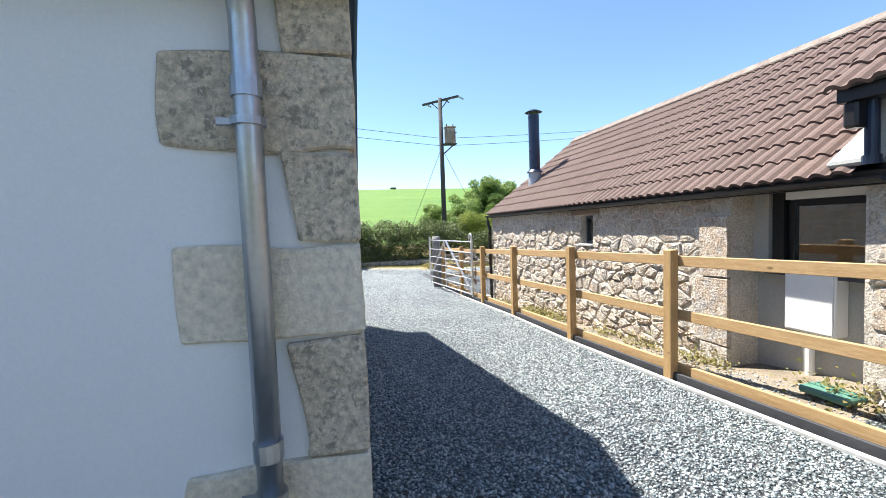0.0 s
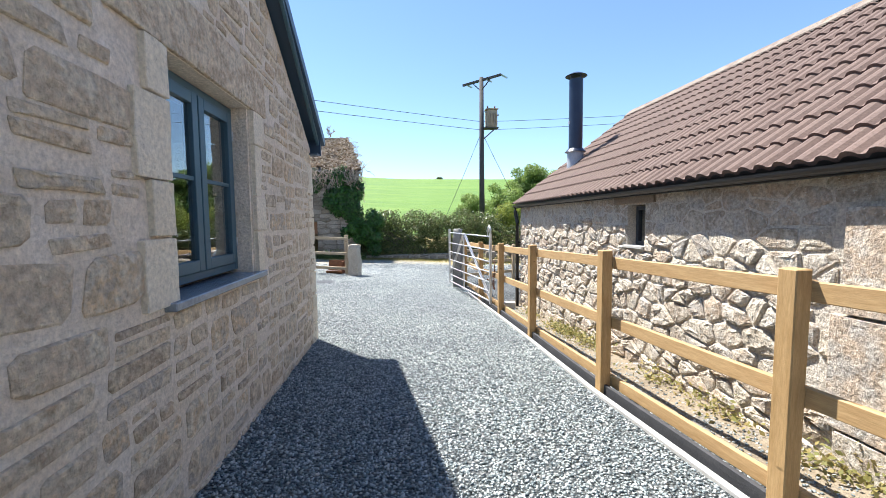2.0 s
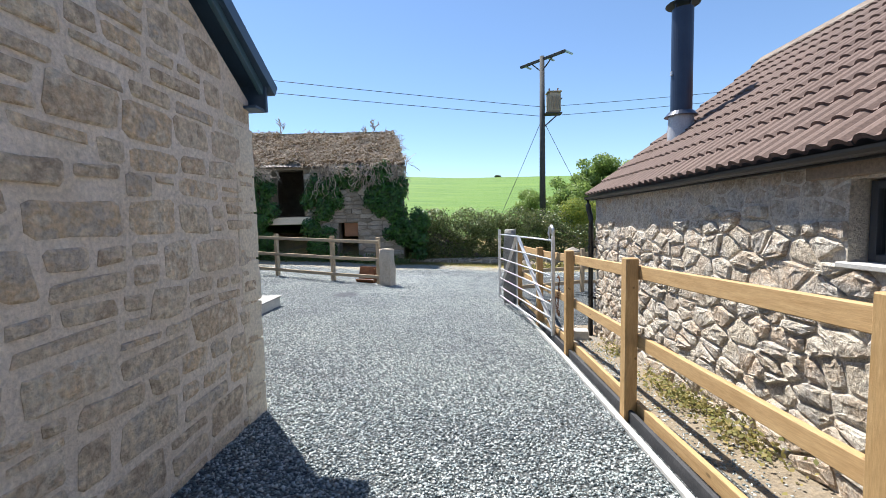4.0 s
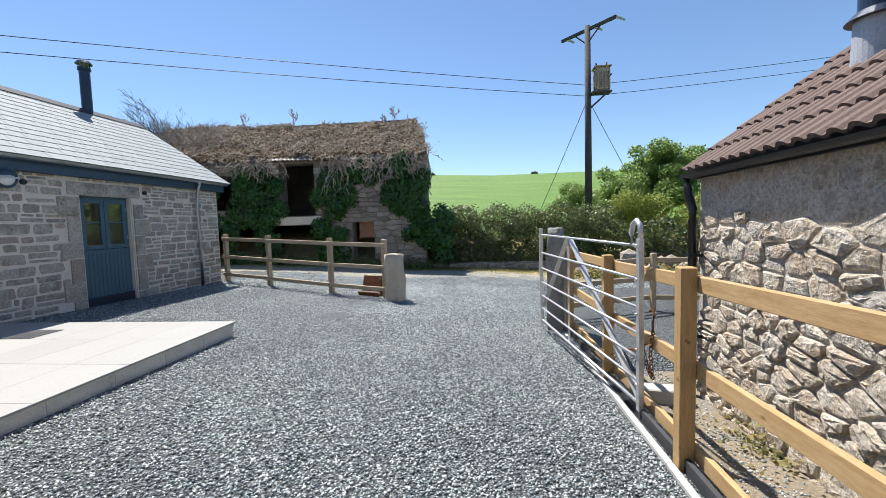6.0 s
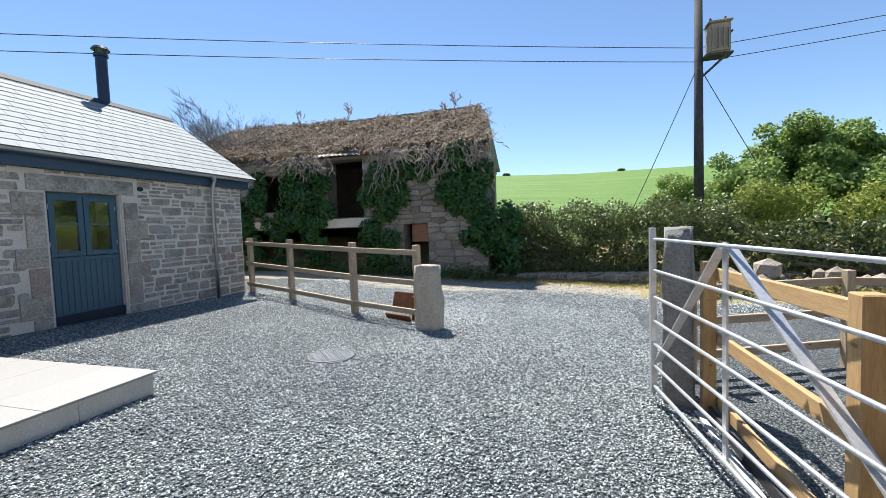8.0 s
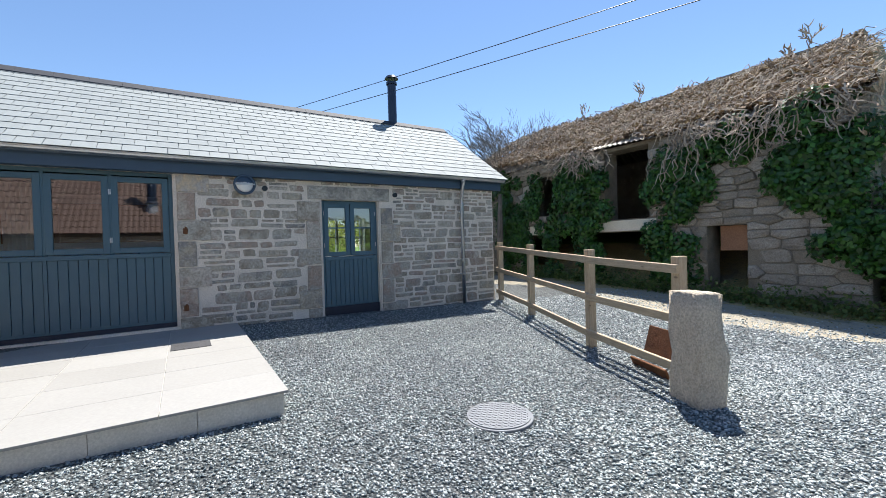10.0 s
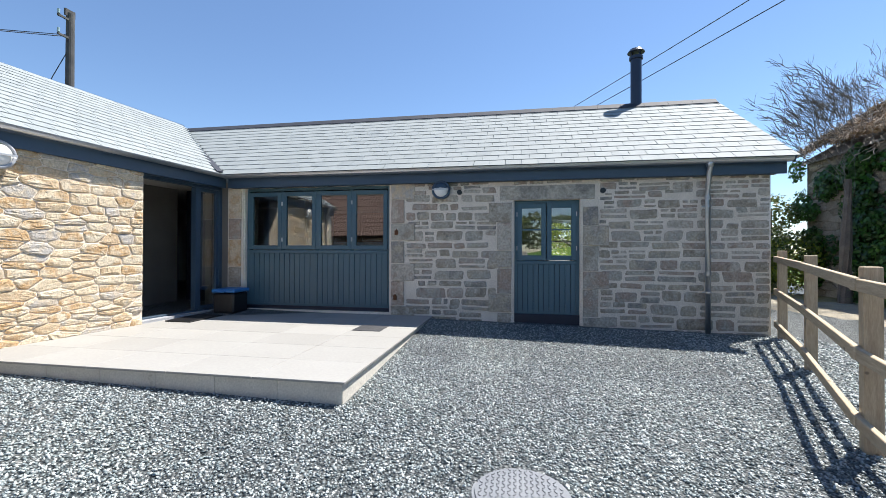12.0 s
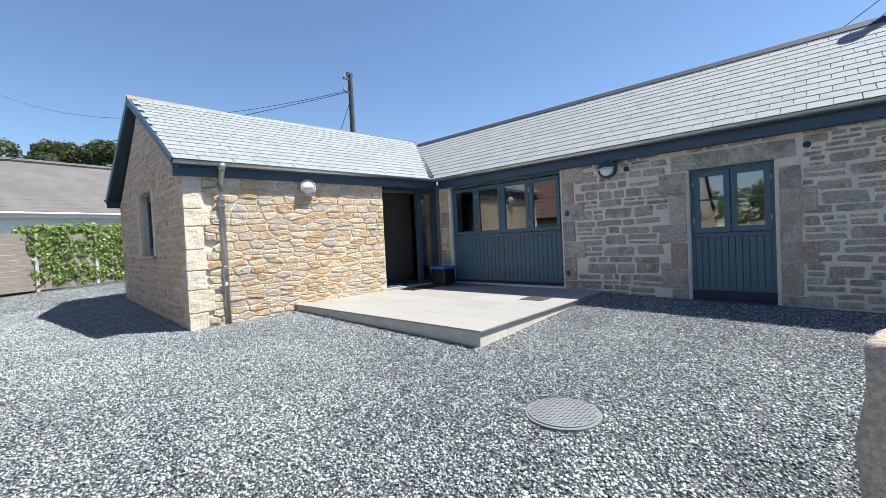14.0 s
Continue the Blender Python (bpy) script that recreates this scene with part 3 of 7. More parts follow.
def squared(stones, joint, seed, loose=0.0):
    """Uneven squared outlines for stones laid in rough courses."""
    rnd = random.Random(seed)
    out = []
    for u, z, w, h in stones:
        gap = joint * (1 + loose * rnd.uniform(-0.4, 0.9)) if loose else joint
        a, b = (w - gap) / 2, (h - gap) / 2
        if a < 0.02 or b < 0.015:
            continue
        k = min(a, b)
        ring = []
        for sx, sz in ((1, -1), (1, 1), (-1, 1), (-1, -1)):
            c, d = k * rnd.uniform(0.12, 0.55), k * rnd.uniform(0.10, 0.45)
            ex, ez = a * rnd.uniform(0.90, 1.0), b * rnd.uniform(0.86, 1.0)
            p, q = (sx * ex, sz * (ez - d)), (sx * (ex - c), sz * ez)
            ring += [p, q] if sx * sz > 0 else [q, p]
            if sx * sz > 0 and a > 0.12:
                ring.append((sx * a * rnd.uniform(-0.25, 0.25), sz * b * rnd.uniform(0.86, 1.0)))
        if loose:
            t, sh = loose * rnd.uniform(-0.05, 0.05), loose * rnd.uniform(-0.25, 0.25)
            wide = 1 + loose * rnd.uniform(-0.06, 0.02)
            ring = [((x + sh * y) * wide, y * (1 + loose * rnd.uniform(-0.09, 0.04)) + t * x) for x, y in ring]
        out.append((u, z, ring))
    return out


def rubble_mesh(ring, relief, rnd):
    """One stone: sides, a worn arris and an uneven face."""
    n = len(ring)
    tu, tz = rnd.uniform(-0.6, 0.6), rnd.uniform(-0.6, 0.6)
    size = max(math.hypot(*p) for p in ring)
    r = relief * rnd.uniform(0.45, 1.4)
    vs = [(p[0], -0.02, p[1]) for p in ring] + [(p[0], 0.3 * r, p[1]) for p in ring]
    k = max(0.72, 1 - 0.018 / size)
    for p in ring:
        e = k * rnd.uniform(0.95, 1.02)
        vs.append((p[0] * e, max(0.35, 0.85 + (tu * p[0] + tz * p[1]) / size * 0.5 + rnd.uniform(-0.15, 0.15)) * r, p[1] * e))
    for p in ring:
        e = 0.5 * rnd.uniform(0.8, 1.2)
        vs.append((p[0] * e, max(0.4, 1.0 + (tu * p[0] + tz * p[1]) / size * 0.25 + rnd.uniform(-0.25, 0.25)) * r, p[1] * e))
    fs = [(i + q, i + (q + 1) % n, i + n + (q + 1) % n, i + n + q)[::-1] for i in (0, n, 2 * n) for q in range(n)]
    fs.append(tuple(range(3 * n, 4 * n))[::-1])
    return vs, fs


def lay_rubble(wall, m, stones, mat, relief, seed, near, limit=300, flush=None):
    """Stones as pieces of the wall: those nearest to the point near along it singly, the rest as one part."""
    rnd = random.Random(seed)
    order = sorted(range(len(stones)), key=lambda i: abs(stones[i][0] - near))
    single = set(order[:limit])
    av, af = [], []
    for i, (u, z, ring) in enumerate(stones):
        vs, fs = rubble_mesh(ring, relief * (flush(u, z) if flush else 1.0), rnd)
        t = m @ Matrix.Translation((u, 0, z))
        if i in single:
            me = bpy.data.meshes.new("stone")
            me.from_pydata(vs, [], fs)
            me.materials.append(mat)
            ob = new("stone", me)
            ob.matrix_basis = t
            ob.parent = wall
        else:
            b = len(av)
            av += [t @ Vector(v) for v in vs]
            af += [tuple(b + q for q in f) for f in fs]
    if av:
        tagged(link_mesh("stonework", av, af, mat, wall), kind="stuff")


BOULDER_UNITS = stone_units(44, 5.0, 0.5, 0.26, 7, 11)

# ==== ground
xs = sorted({*np.round(np.arange(-8, 5.01, 0.25), 3), *range(-40, -8, 2), *range(6, 42, 2), -400, -200, -100, -60, 60, 100, 200, 400})
ys = sorted({*np.round(np.arange(-6, 25, 0.25), 3), *range(-40, -6, 2), *range(26, 72, 2), -400, -200, -100, -60, 74, 78, 84, 92, 110, 140, 200, 300, 500})
gv = [(x, y, ground_z(x, y)) for y in ys for x in xs]
gf, gi = [], []
for j in range(len(ys) - 1):
    for i in range(len(xs) - 1):
        a = j * len(xs) + i
        gf.append((a, a + 1, a + 1 + len(xs), a + len(xs)))
        cx, cy = (xs[i] + xs[i + 1]) / 2, (ys[j] + ys[j + 1]) / 2
        q = 0
        if cy > 23.4 or cx < -30 or cx > 30 or cy < -34:
            q = 1
        elif cy > 20.4 + 0.5 * math.sin(cx * 1.3) and cx > -13:
            q = 2
        elif cx > fence_x(cy) + 0.35 and cy < 11.6:
            q = 3
        elif cx > 3.5 and cy > 18.2:
            q = 2
        elif cy > 18.6 + 0.5 * math.sin(cx * 0.9) and cx > -13:
            q = 4
        gi.append(q)
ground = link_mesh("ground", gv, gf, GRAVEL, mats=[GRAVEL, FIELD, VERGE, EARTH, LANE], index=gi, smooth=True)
tagged(ground, "grey gravel yard, straw verge and green field on a rise", "ground", kind="structure")

# ==== the L-shaped stone lodge: long range and wing
LODGE_N, LODGE_S = (-5.30, 16.45), (-5.30, 7.58)
NE, SE, NW = (-0.11, 7.04), (-0.30, 1.36), (-3.70, 7.42)
EAVE = 2.44
ml = wall_frame(LODGE_N, LODGE_S)
L_l = length(LODGE_N, LODGE_S)
ly = lambda y: 16.45 - y
L_HOLES = [(ly(13.80), ly(12.745), 0.0, 2.075), (ly(10.675), ly(7.89), 0.2, 2.385)]
wall_lodge = solid_wall("wall_lodge_front", ml, L_l, -0.3, EAVE + 0.1, 0.45, L_HOLES, MORTAR, kind_label="grey granite rubble wall with pale lime joints")
mg = wall_frame(NE, SE)
L_g = length(NE, SE)
G_APEX = (2.80, 4.22)
WIN_G = (NE[1] - 4.91, NE[1] - 3.75, 1.15, 2.40)
wall_gable = solid_wall("wall_gable", mg, L_g, -0.3, 2.45, 0.45, [WIN_G], MORTAR_SAND, tops=G_APEX, kind_label="pale granite rubble gable wall with sandy joints")
mn = wall_frame(NW, NE)
L_n = length(NW, NE)
wall_north = solid_wall("wall_wing_north", mn, L_n - 0.45, -0.3, EAVE + 0.1, 0.45, [], MORTAR_SAND, kind_label="sunlit ochre granite rubble wall")
ms = wall_frame((SE[0] - 0.01, SE[1]), (-9.6, 1.36))
wall_south = solid_wall("wall_wing_south", ms @ Matrix.Translation((0.0, 0.005, 0)), 9.25, -0.3, EAVE + 0.1, 0.40, [], RENDER_WHITE, kind_label="smooth white rendered wall")
# walls that close the place
mb = wall_frame((-9.6, 1.36), (-9.6, 16.45))
wall_back = solid_wall("wall_lodge_back", mb, 15.09, -0.3, EAVE + 0.1, 0.4, [(12.25, 13.7, 1.0, 2.05)], RENDER_WHITE, kind_label="white rear wall with a window")
me_ = wall_frame((-9.6, 16.45), LODGE_N)
wall_end = solid_wall("wall_lodge_end", me_, 3.84, -0.3, EAVE + 0.1, 0.45, [], MORTAR, tops=(2.10, 4.15), kind_label="granite end gable of the long range")

# large blocks at the jambs: nearer and farther y of the jamb, direction, first height, block heights, widths
JAMBS = [(7.60, 1, 0.17, (0.42, 0.36, 0.50, 0.38, 0.55), (0.26, 0.26)), (10.695, 1, 0.02, (0.30, 0.42, 0.30, 0.38, 0.30, 0.40, 0.28), (0.42, 0.24)), (12.725, -1, -0.08, (0.34, 0.30, 0.42, 0.28, 0.46, 0.32), (0.24, 0.38)), (13.82, 1, -0.08, (0.30, 0.44, 0.28, 0.40, 0.32, 0.30), (0.40, 0.24))]
JAMB_BLOCKS = []
for y_, s_, z_, hs, ws in JAMBS:
    for k, h in enumerate(hs):
        a_, b_ = sorted((ly(y_), ly(y_ + s_ * ws[k % 2])))
        JAMB_BLOCKS.append((a_, b_, z_, z_ + h))
        z_ += h
LODGE_GAPS = [(a - 0.02, b + 0.02, c - 0.3, d + 0.02) for a, b, c, d in L_HOLES] + [(ly(14.02), ly(12.52), 2.05, 2.31)] + [(*sorted((ly(y_), ly(y_ + s_ * min(ws)))), -0.2, 2.5) for y_, s_, z_, hs, ws in JAMBS]
lodge_stones = squared(courses(L_l, -0.12, EAVE - 0.02, 0.11, 0.29, 0.16, 0.52, LODGE_GAPS, 11, split=0.5), 0.020, 12, loose=0.7)
GS = (4.22 - 2.45)
GABLE_GAPS = [(WIN_G[0] - 0.20, WIN_G[1] + 0.22, 1.11, 2.42), (WIN_G[0] - 0.34, WIN_G[1] + 0.41, 2.40, 2.75), (L_g - 0.33, L_g + 0.1, -0.2, 2.5)]
gable_stones = squared(courses(L_g, -0.10, 4.15, 0.10, 0.27, 0.13, 0.46, GABLE_GAPS, 12, top=lambda u: 2.42 + GS * min(u / 2.80, (L_g - u) / (L_g - 2.80)), split=0.5), 0.022, 15, loose=1.0)
north_stones = rubble(L_n - 0.26, -0.05, EAVE - 0.02, 0.07, 0.175, 0.16, 0.46, [], 13, 0.012, aspect=2.6, jitter=0.14)



def lintel(name, wall, m, u0, u1, z0, z1, out, mat, seed=1):
    """A long dressed stone."""
    bm = box((u0, -0.22, z0), (u1, out, z1), m)
    bmesh.ops.subdivide_edges(bm, edges=list(bm.edges), cuts=3, use_grid_fill=True)
    for v in bm.verts:
        v.co += noise.noise_vector(v.co * 5 + Vector((seed, 0, 0))) * 0.008
    return part(name, bm, mat, wall, bevel=0.004)


for k, (a_, b_, c_, d_) in enumerate(JAMB_BLOCKS):
    lintel("jamb_block", wall_lodge, ml, a_ + 0.008, b_ - 0.008, c_ + 0.008, min(d_, 2.40) - 0.008, 0.024, SANDY_STONE if k in (2, 4, 11) else GRANITE, 60 + k)
lintel("lintel", wall_lodge, ml, ly(14.0), ly(12.53), 2.078, 2.30, 0.016, GRANITE, 2)
lintel("lintel", wall_gable, mg, WIN_G[0] - 0.33, WIN_G[1] + 0.40, 2.405, 2.74, 0.022, GABLE_STONE, 3)
# dressed jamb blocks of the gable window
for side in (0, 1):
    z = 1.13
    for k, h in enumerate((0.34, 0.27, 0.40, 0.26)):
        w = 0.22 if (k + side) % 2 else 0.13
        a, b = (WIN_G[0] - w, WIN_G[0]) if side == 0 else (WIN_G[1], WIN_G[1] + w + 0.06)
        lintel("jamb_stone", wall_gable, mg, a + 0.005, b - 0.005, z + 0.006, min(z + h, 2.40) - 0.006, 0.03, QUOIN, 5 + k)
        z += h
# corner quoins: the sun-bleached ones between gable and wing wall
z = -0.06
for k, h in enumerate((0.30, 0.36, 0.30, 0.33, 0.36, 0.28, 0.36)):
    wn_, wg = (0.34, 0.23) if k % 2 else (0.24, 0.24)
    bm = box((-wn_, -wg, z + 0.008), (0.018, 0.018, z + h - 0.008), Matrix.Translation((NE[0], NE[1], 0)) @ Matrix.Rotation(radians(-5), 4, "Z"))
    bmesh.ops.subdivide_edges(bm, edges=list(bm.edges), cuts=3, use_grid_fill=True)
    for v in bm.verts:
        v.co += noise.noise_vector(v.co * 6) * 0.012
    part("quoin", bm, QUOIN, wall_north, bevel=0.006)
    z += h
# corner quoins beside the white render, toothed into it
SOUTH_Q = [(-0.10, 0.20, 0.56), (0.20, 0.50, 0.25), (0.50, 0.82, 0.57), (0.82, 1.235, 0.23), (1.235, 1.55, 0.56), (1.55, 1.86, 0.225), (1.86, 2.17, 0.57), (2.17, 2.48, 0.20)]
for k, (a, b, w) in enumerate(SOUTH_Q):
    wg = 0.27 if w > 0.4 else 0.42
    bm = box((-w, -0.042, a + 0.006), (0.014, wg, b - 0.006), Matrix.Translation((SE[0], SE[1], 0)) @ Matrix.Rotation(radians(-1.8), 4, "Z"))
    bmesh.ops.subdivide_edges(bm, edges=list(bm.edges), cuts=5, use_grid_fill=True)
    for v in bm.verts:
        f = max(0.0, min(1.0, (SE[0] - 0.12 - v.co.x) / 0.1))
        d = noise.noise_vector(v.co * 7 + Vector((k, 0, 0))) * 0.007 + noise.noise_vector(v.co * 2.6 + Vector((k * 3.1, 0, 0))) * Vector((0.075, 0.0, 0.035)) * f
        v.co += d
    part("quoin", bm, QUOIN_DARK if k in (3, 5, 6, 7) else QUOIN, wall_south, bevel=0.008)
# ==== roofs of the lodge
LR = -7.46
RIDGE_Z = 4.21
EAVE_X, EAVE_Z = -5.06, 2.60
roof_pitch = Vector((LR - EAVE_X, 0, RIDGE_Z - EAVE_Z))


def plane_frame(origin, along, up_slope):
    x, y = Vector(along).normalized(), Vector(up_slope)
    y = (y - x * y.dot(x)).normalized()
    m = Matrix((x, y, x.cross(y))).transposed().to_4x4()
    m.translation = origin
    return m


def slab(name, m, poly, thick, mat, label):
    """A flat roof deck: polygon in the plane's own u, v."""
    n = len(poly)
    vs = [m @ Vector((u, v, 0)) for u, v in poly] + [m @ Vector((u, v, -thick)) for u, v in poly]
    fs = [tuple(range(n)), tuple(range(2 * n - 1, n - 1, -1))] + [(i, i + n, (i + 1) % n + n, (i + 1) % n) for i in range(n)]
    return tagged(link_mesh(name, vs, fs, mat), label, "roof", kind="structure")


def slates(roof, m, W, V, inside, w=0.25, e=0.212, near=(0, 0), limit=300, seed=4):
    """Slates in lapped courses, broken joint."""
    rnd = random.Random(seed)
    th = 0.006
    me = bpy.data.meshes.new("slate")
    g = 0.0035
    vs = [(-w / 2 + g, 0, 0), (w / 2 - g, 0, 0), (w / 2 - g, e * 1.5, -0.004), (-w / 2 + g, e * 1.5, -0.004)]
    vs += [(x, y, z - th) for x, y, z in vs]
    fs = [(0, 1, 2, 3), (7, 6, 5, 4), (0, 4, 5, 1), (1, 5, 6, 2), (2, 6, 7, 3), (3, 7, 4, 0)]
    me.from_pydata(vs, [], fs)
    me.materials.append(SLATE)
    spots = []
    for r in range(int(V / e) + 1):
        for k in range(int(W / w) + 2):
            u = (k + 0.5 * (r % 2)) * w
            v = r * e - 0.03
            a, b = inside(u - w / 2, v + e / 2), inside(u + w / 2, v + e / 2)
            if v + e * 0.5 > V or not (a or b):
                continue
            lo, hi = u - w / 2, u + w / 2
            if not (a and b):
                p, q = (lo, hi) if a else (hi, lo)
                for _ in range(12):
                    c = (p + q) / 2
                    p, q = (c, q) if inside(c, v + e / 2) else (p, c)
                lo, hi = (lo, p) if a else (p, hi)
            if hi - lo > 0.03:
                spots.append(((lo + hi) / 2, v, (hi - lo) / w, min(1.0, (V - v) / (1.5 * e))))
    order = sorted(range(len(spots)), key=lambda i: (spots[i][0] - near[0]) ** 2 + (spots[i][1] - near[1]) ** 2)
    single = set(order[:limit])
    av, af = [], []
    for i, (u, v, s, sv) in enumerate(spots):
        t = m @ Matrix.Translation((u + rnd.uniform(-0.002, 0.002), v + rnd.uniform(-0.003, 0.003), 0.021)) @ Matrix.Rotation(radians(-1.5 + rnd.uniform(-0.12, 0.12)), 4, "X") @ Matrix.Rotation(radians(rnd.uniform(-0.3, 0.3)), 4, "Z") @ Matrix.Diagonal((s, sv, 1, 1))
        if i in single:
            ob = new("slate", me)
            ob.matrix_basis = t
            ob.parent = roof
        else:
            b = len(av)
            av += [t @ Vector(q) for q in vs]
            af += [tuple(b + q for q in f) for f in fs]
    if av:
        tagged(link_mesh("slating", av, af, SLATE, roof), kind="stuff")


V_l = roof_pitch.length
VAL_B, VAL_T = Vector((-5.06, 7.60, 2.60)), Vector((-7.46, 4.58, 4.21))
mr = plane_frame((EAVE_X, 4.0, EAVE_Z), (0, 1, 0), roof_pitch)
val_u = lambda v: (VAL_B.y - 4.0) + (VAL_T.y - VAL_B.y) * v / V_l
roof_l = slab("roof_lodge", mr, [(val_u(0), 0), (12.66, 0), (12.66, V_l), (val_u(V_l), V_l)], 0.09, FASCIA, "grey natural slate roof")
WE0, WE1 = Vector((0.06, 7.20, 2.60)), VAL_B
wridge = Vector((-0.04, 4.20, 4.30))
mw = plane_frame(WE0, WE1 - WE0, wridge - WE0)
inv = mw.inverted()
wr0, wr1 = inv @ wridge, inv @ VAL_T
roof_w = slab("roof_wing", mw, [(0, 0), ((inv @ WE1).x, 0), (wr1.x, wr1.y), (wr0.x, wr0.y)][::-1], 0.09, FASCIA, "grey natural slate roof")
mws = plane_frame((-9.6, 1.13, 2.60), (1, 0, 0), wridge - Vector((wridge.x, 1.13, 2.60)))
iv2 = mws.inverted()
q1, q0 = iv2 @ VAL_T, iv2 @ wridge
roof_s = slab("roof_wing_south", mws, [(0, 0), (9.56, 0), (q0.x, q0.y), (q1.x, q1.y)], 0.09, FASCIA, "grey natural slate roof")
mrb = plane_frame((-9.85, 16.66, 2.60), (0, -1, 0), (LR + 9.85, 0, RIDGE_Z - 2.60))
roof_b = slab("roof_lodge_back", mrb, [(0, 0), (12.2, 0), (12.2, V_l), (0, V_l)], 0.09, FASCIA, "grey natural slate roof")


def ridge_run(name, a, b, mat, r=0.10, label="", step=0.45):
    """Angled ridge pieces end to end."""
    a, b = Vector(a), Vector(b)
    n = max(1, round((b - a).length / step))
    top = empty(name, Matrix.Translation(a), label, "ridge", kind="structure")
    d = (b - a) / n
    side = d.cross(Vector((0, 0, 1))).normalized()
    for k in range(n):
        p, q = d * k + d * 0.004, d * (k + 1) - d * 0.004
        vs = []
        for w in (p, q):
            vs += [w + side * r + Vector((0, 0, -r * 0.62)), w + Vector((0, 0, 0.035)), w - side * r + Vector((0, 0, -r * 0.62))]
        vs += [v - Vector((0, 0, 0.025)) for v in vs]
        fs = [(0, 1, 4, 3), (1, 2, 5, 4), (9, 10, 7, 6), (10, 11, 8, 7), (0, 3, 9, 6), (2, 8, 11, 5), (0, 6, 7, 1), (1, 7, 8, 2), (3, 4, 10, 9), (4, 5, 11, 10)]
        link_mesh("ridge_tile", vs, fs, mat, top)
    return top


RIDGE_DARK = surf("dark_ridge_clay", [(0.022, 0.026, 0.038), (0.036, 0.042, 0.058)], 0.75, coarse=3, fine=50, grain=0.2, bumps=0.2)
ridge_run("ridge_lodge", (LR, 16.66, RIDGE_Z + 0.035), (LR, 4.6, RIDGE_Z + 0.035), RIDGE_DARK, 0.13, "dark angled ridge tiles on slate roof")
ridge_run("ridge_wing", (wridge.x + 0.02, wridge.y, 4.32), (LR, 4.58, 4.24), RIDGE_TAN, 0.09, "tan angled ridge tiles on slate roof")
# valley lead
vd = (VAL_T - VAL_B).normalized()
tagged(part("valley", bar(VAL_B + Vector((0, 0, 0.05)), VAL_T + Vector((0, 0, 0.05)), 0.10, 0.02), RIDGE_DARK), "dark lead valley between slate roofs", "valley", kind="structure")


def board(name, a, b, w, h, mat, label, category="fascia"):
    return tagged(part(name, bar(a, b, w, h), mat, bevel=0.004), label, category, kind="structure")


# fascias, soffits, gutters
board("fascia_lodge", (-5.20, 16.60, 2.475), (-5.20, 7.66, 2.475), 0.03, 0.20, FASCIA, "dark blue painted fascia board")
board("soffit_lodge", (-5.25, 16.5, 2.385), (-5.25, 7.7, 2.385), 0.12, 0.02, FASCIA, "dark blue painted soffit")
fd = Vector((WE0.x - WE1.x, WE0.y - WE1.y, 0)).normalized()
fo = Vector((-fd.y, fd.x, 0))
fa, fb = Vector((-5.20, 7.60, 2.475)), Vector((0.02, 7.08, 2.475))
board("fascia_wing", fa, fb, 0.03, 0.20, FASCIA, "dark blue painted fascia board")
board("soffit_wing", fa + Vector((0.2, -0.07, -0.09)), fb + Vector((-0.02, -0.07, -0.09)), 0.14, 0.02, FASCIA, "dark blue painted soffit")
board("fascia_south", (-0.05, 1.20, 2.475), (-9.5, 1.20, 2.475), 0.03, 0.20, FASCIA, "dark blue painted fascia board")


def gutter(name, a, b, mat, label, r=0.055):
    """A half-round gutter, open above."""
    a, b = Vector(a), Vector(b)
    d = (b - a).normalized()
    s = d.cross(Vector((0, 0, 1))).normalized()
    vs, fs, n = [], [], 8
    for p in (a, b):
        for rr in (r, r - 0.006):
            for k in range(n + 1):
                t = math.pi * k / n
                vs.append(p + s * (rr * math.cos(t)) - Vector((0, 0, rr * math.sin(t))))
    q = n + 1
    for k in range(n):
        fs += [(k, k + 1, 2 * q + k + 1, 2 * q + k), (q + k + 1, q + k, 3 * q + k, 3 * q + k + 1), (k + 1, k, q + k, q + k + 1), (2 * q + k, 2 * q + k + 1, 3 * q + k + 1, 3 * q + k)]
    fs += [(0, 2 * q, 3 * q, q), (n, q + n, 3 * q + n, 2 * q + n)]
    return tagged(link_mesh(name, vs, fs, mat), label, "gutter", kind="structure")


gutter("gutter_lodge", (-5.10, 16.62, 2.59), (-5.10, 7.66, 2.59), ZINC, "grey zinc half-round gutter")
gutter("gutter_wing", fa + fo * -0.0 + Vector((0.1, 0.085, 0.115)), fb + Vector((0.02, 0.085, 0.115)), ZINC, "grey zinc half-round gutter")
gutter("gutter_south", (0.0, 1.10, 2.59), (-9.6, 1.10, 2.59), ZINC, "grey zinc half-round gutter")
# verge boards on the gable
for s_, e_ in (((0.0, 7.16, 2.53), (0.0, 4.20, 4.23)), ((0.0, 1.16, 2.53), (0.0, 4.20, 4.23))):
    sx = lambda y: -0.02 - 0.03 * (6.98 - y) / 5.6
    board("bargeboard", (sx(s_[1]), s_[1], s_[2]), (sx(e_[1]), e_[1], e_[2]), 0.035, 0.13, BLUE_PAINT, "blue-grey painted bargeboard on gable", "bargeboard")


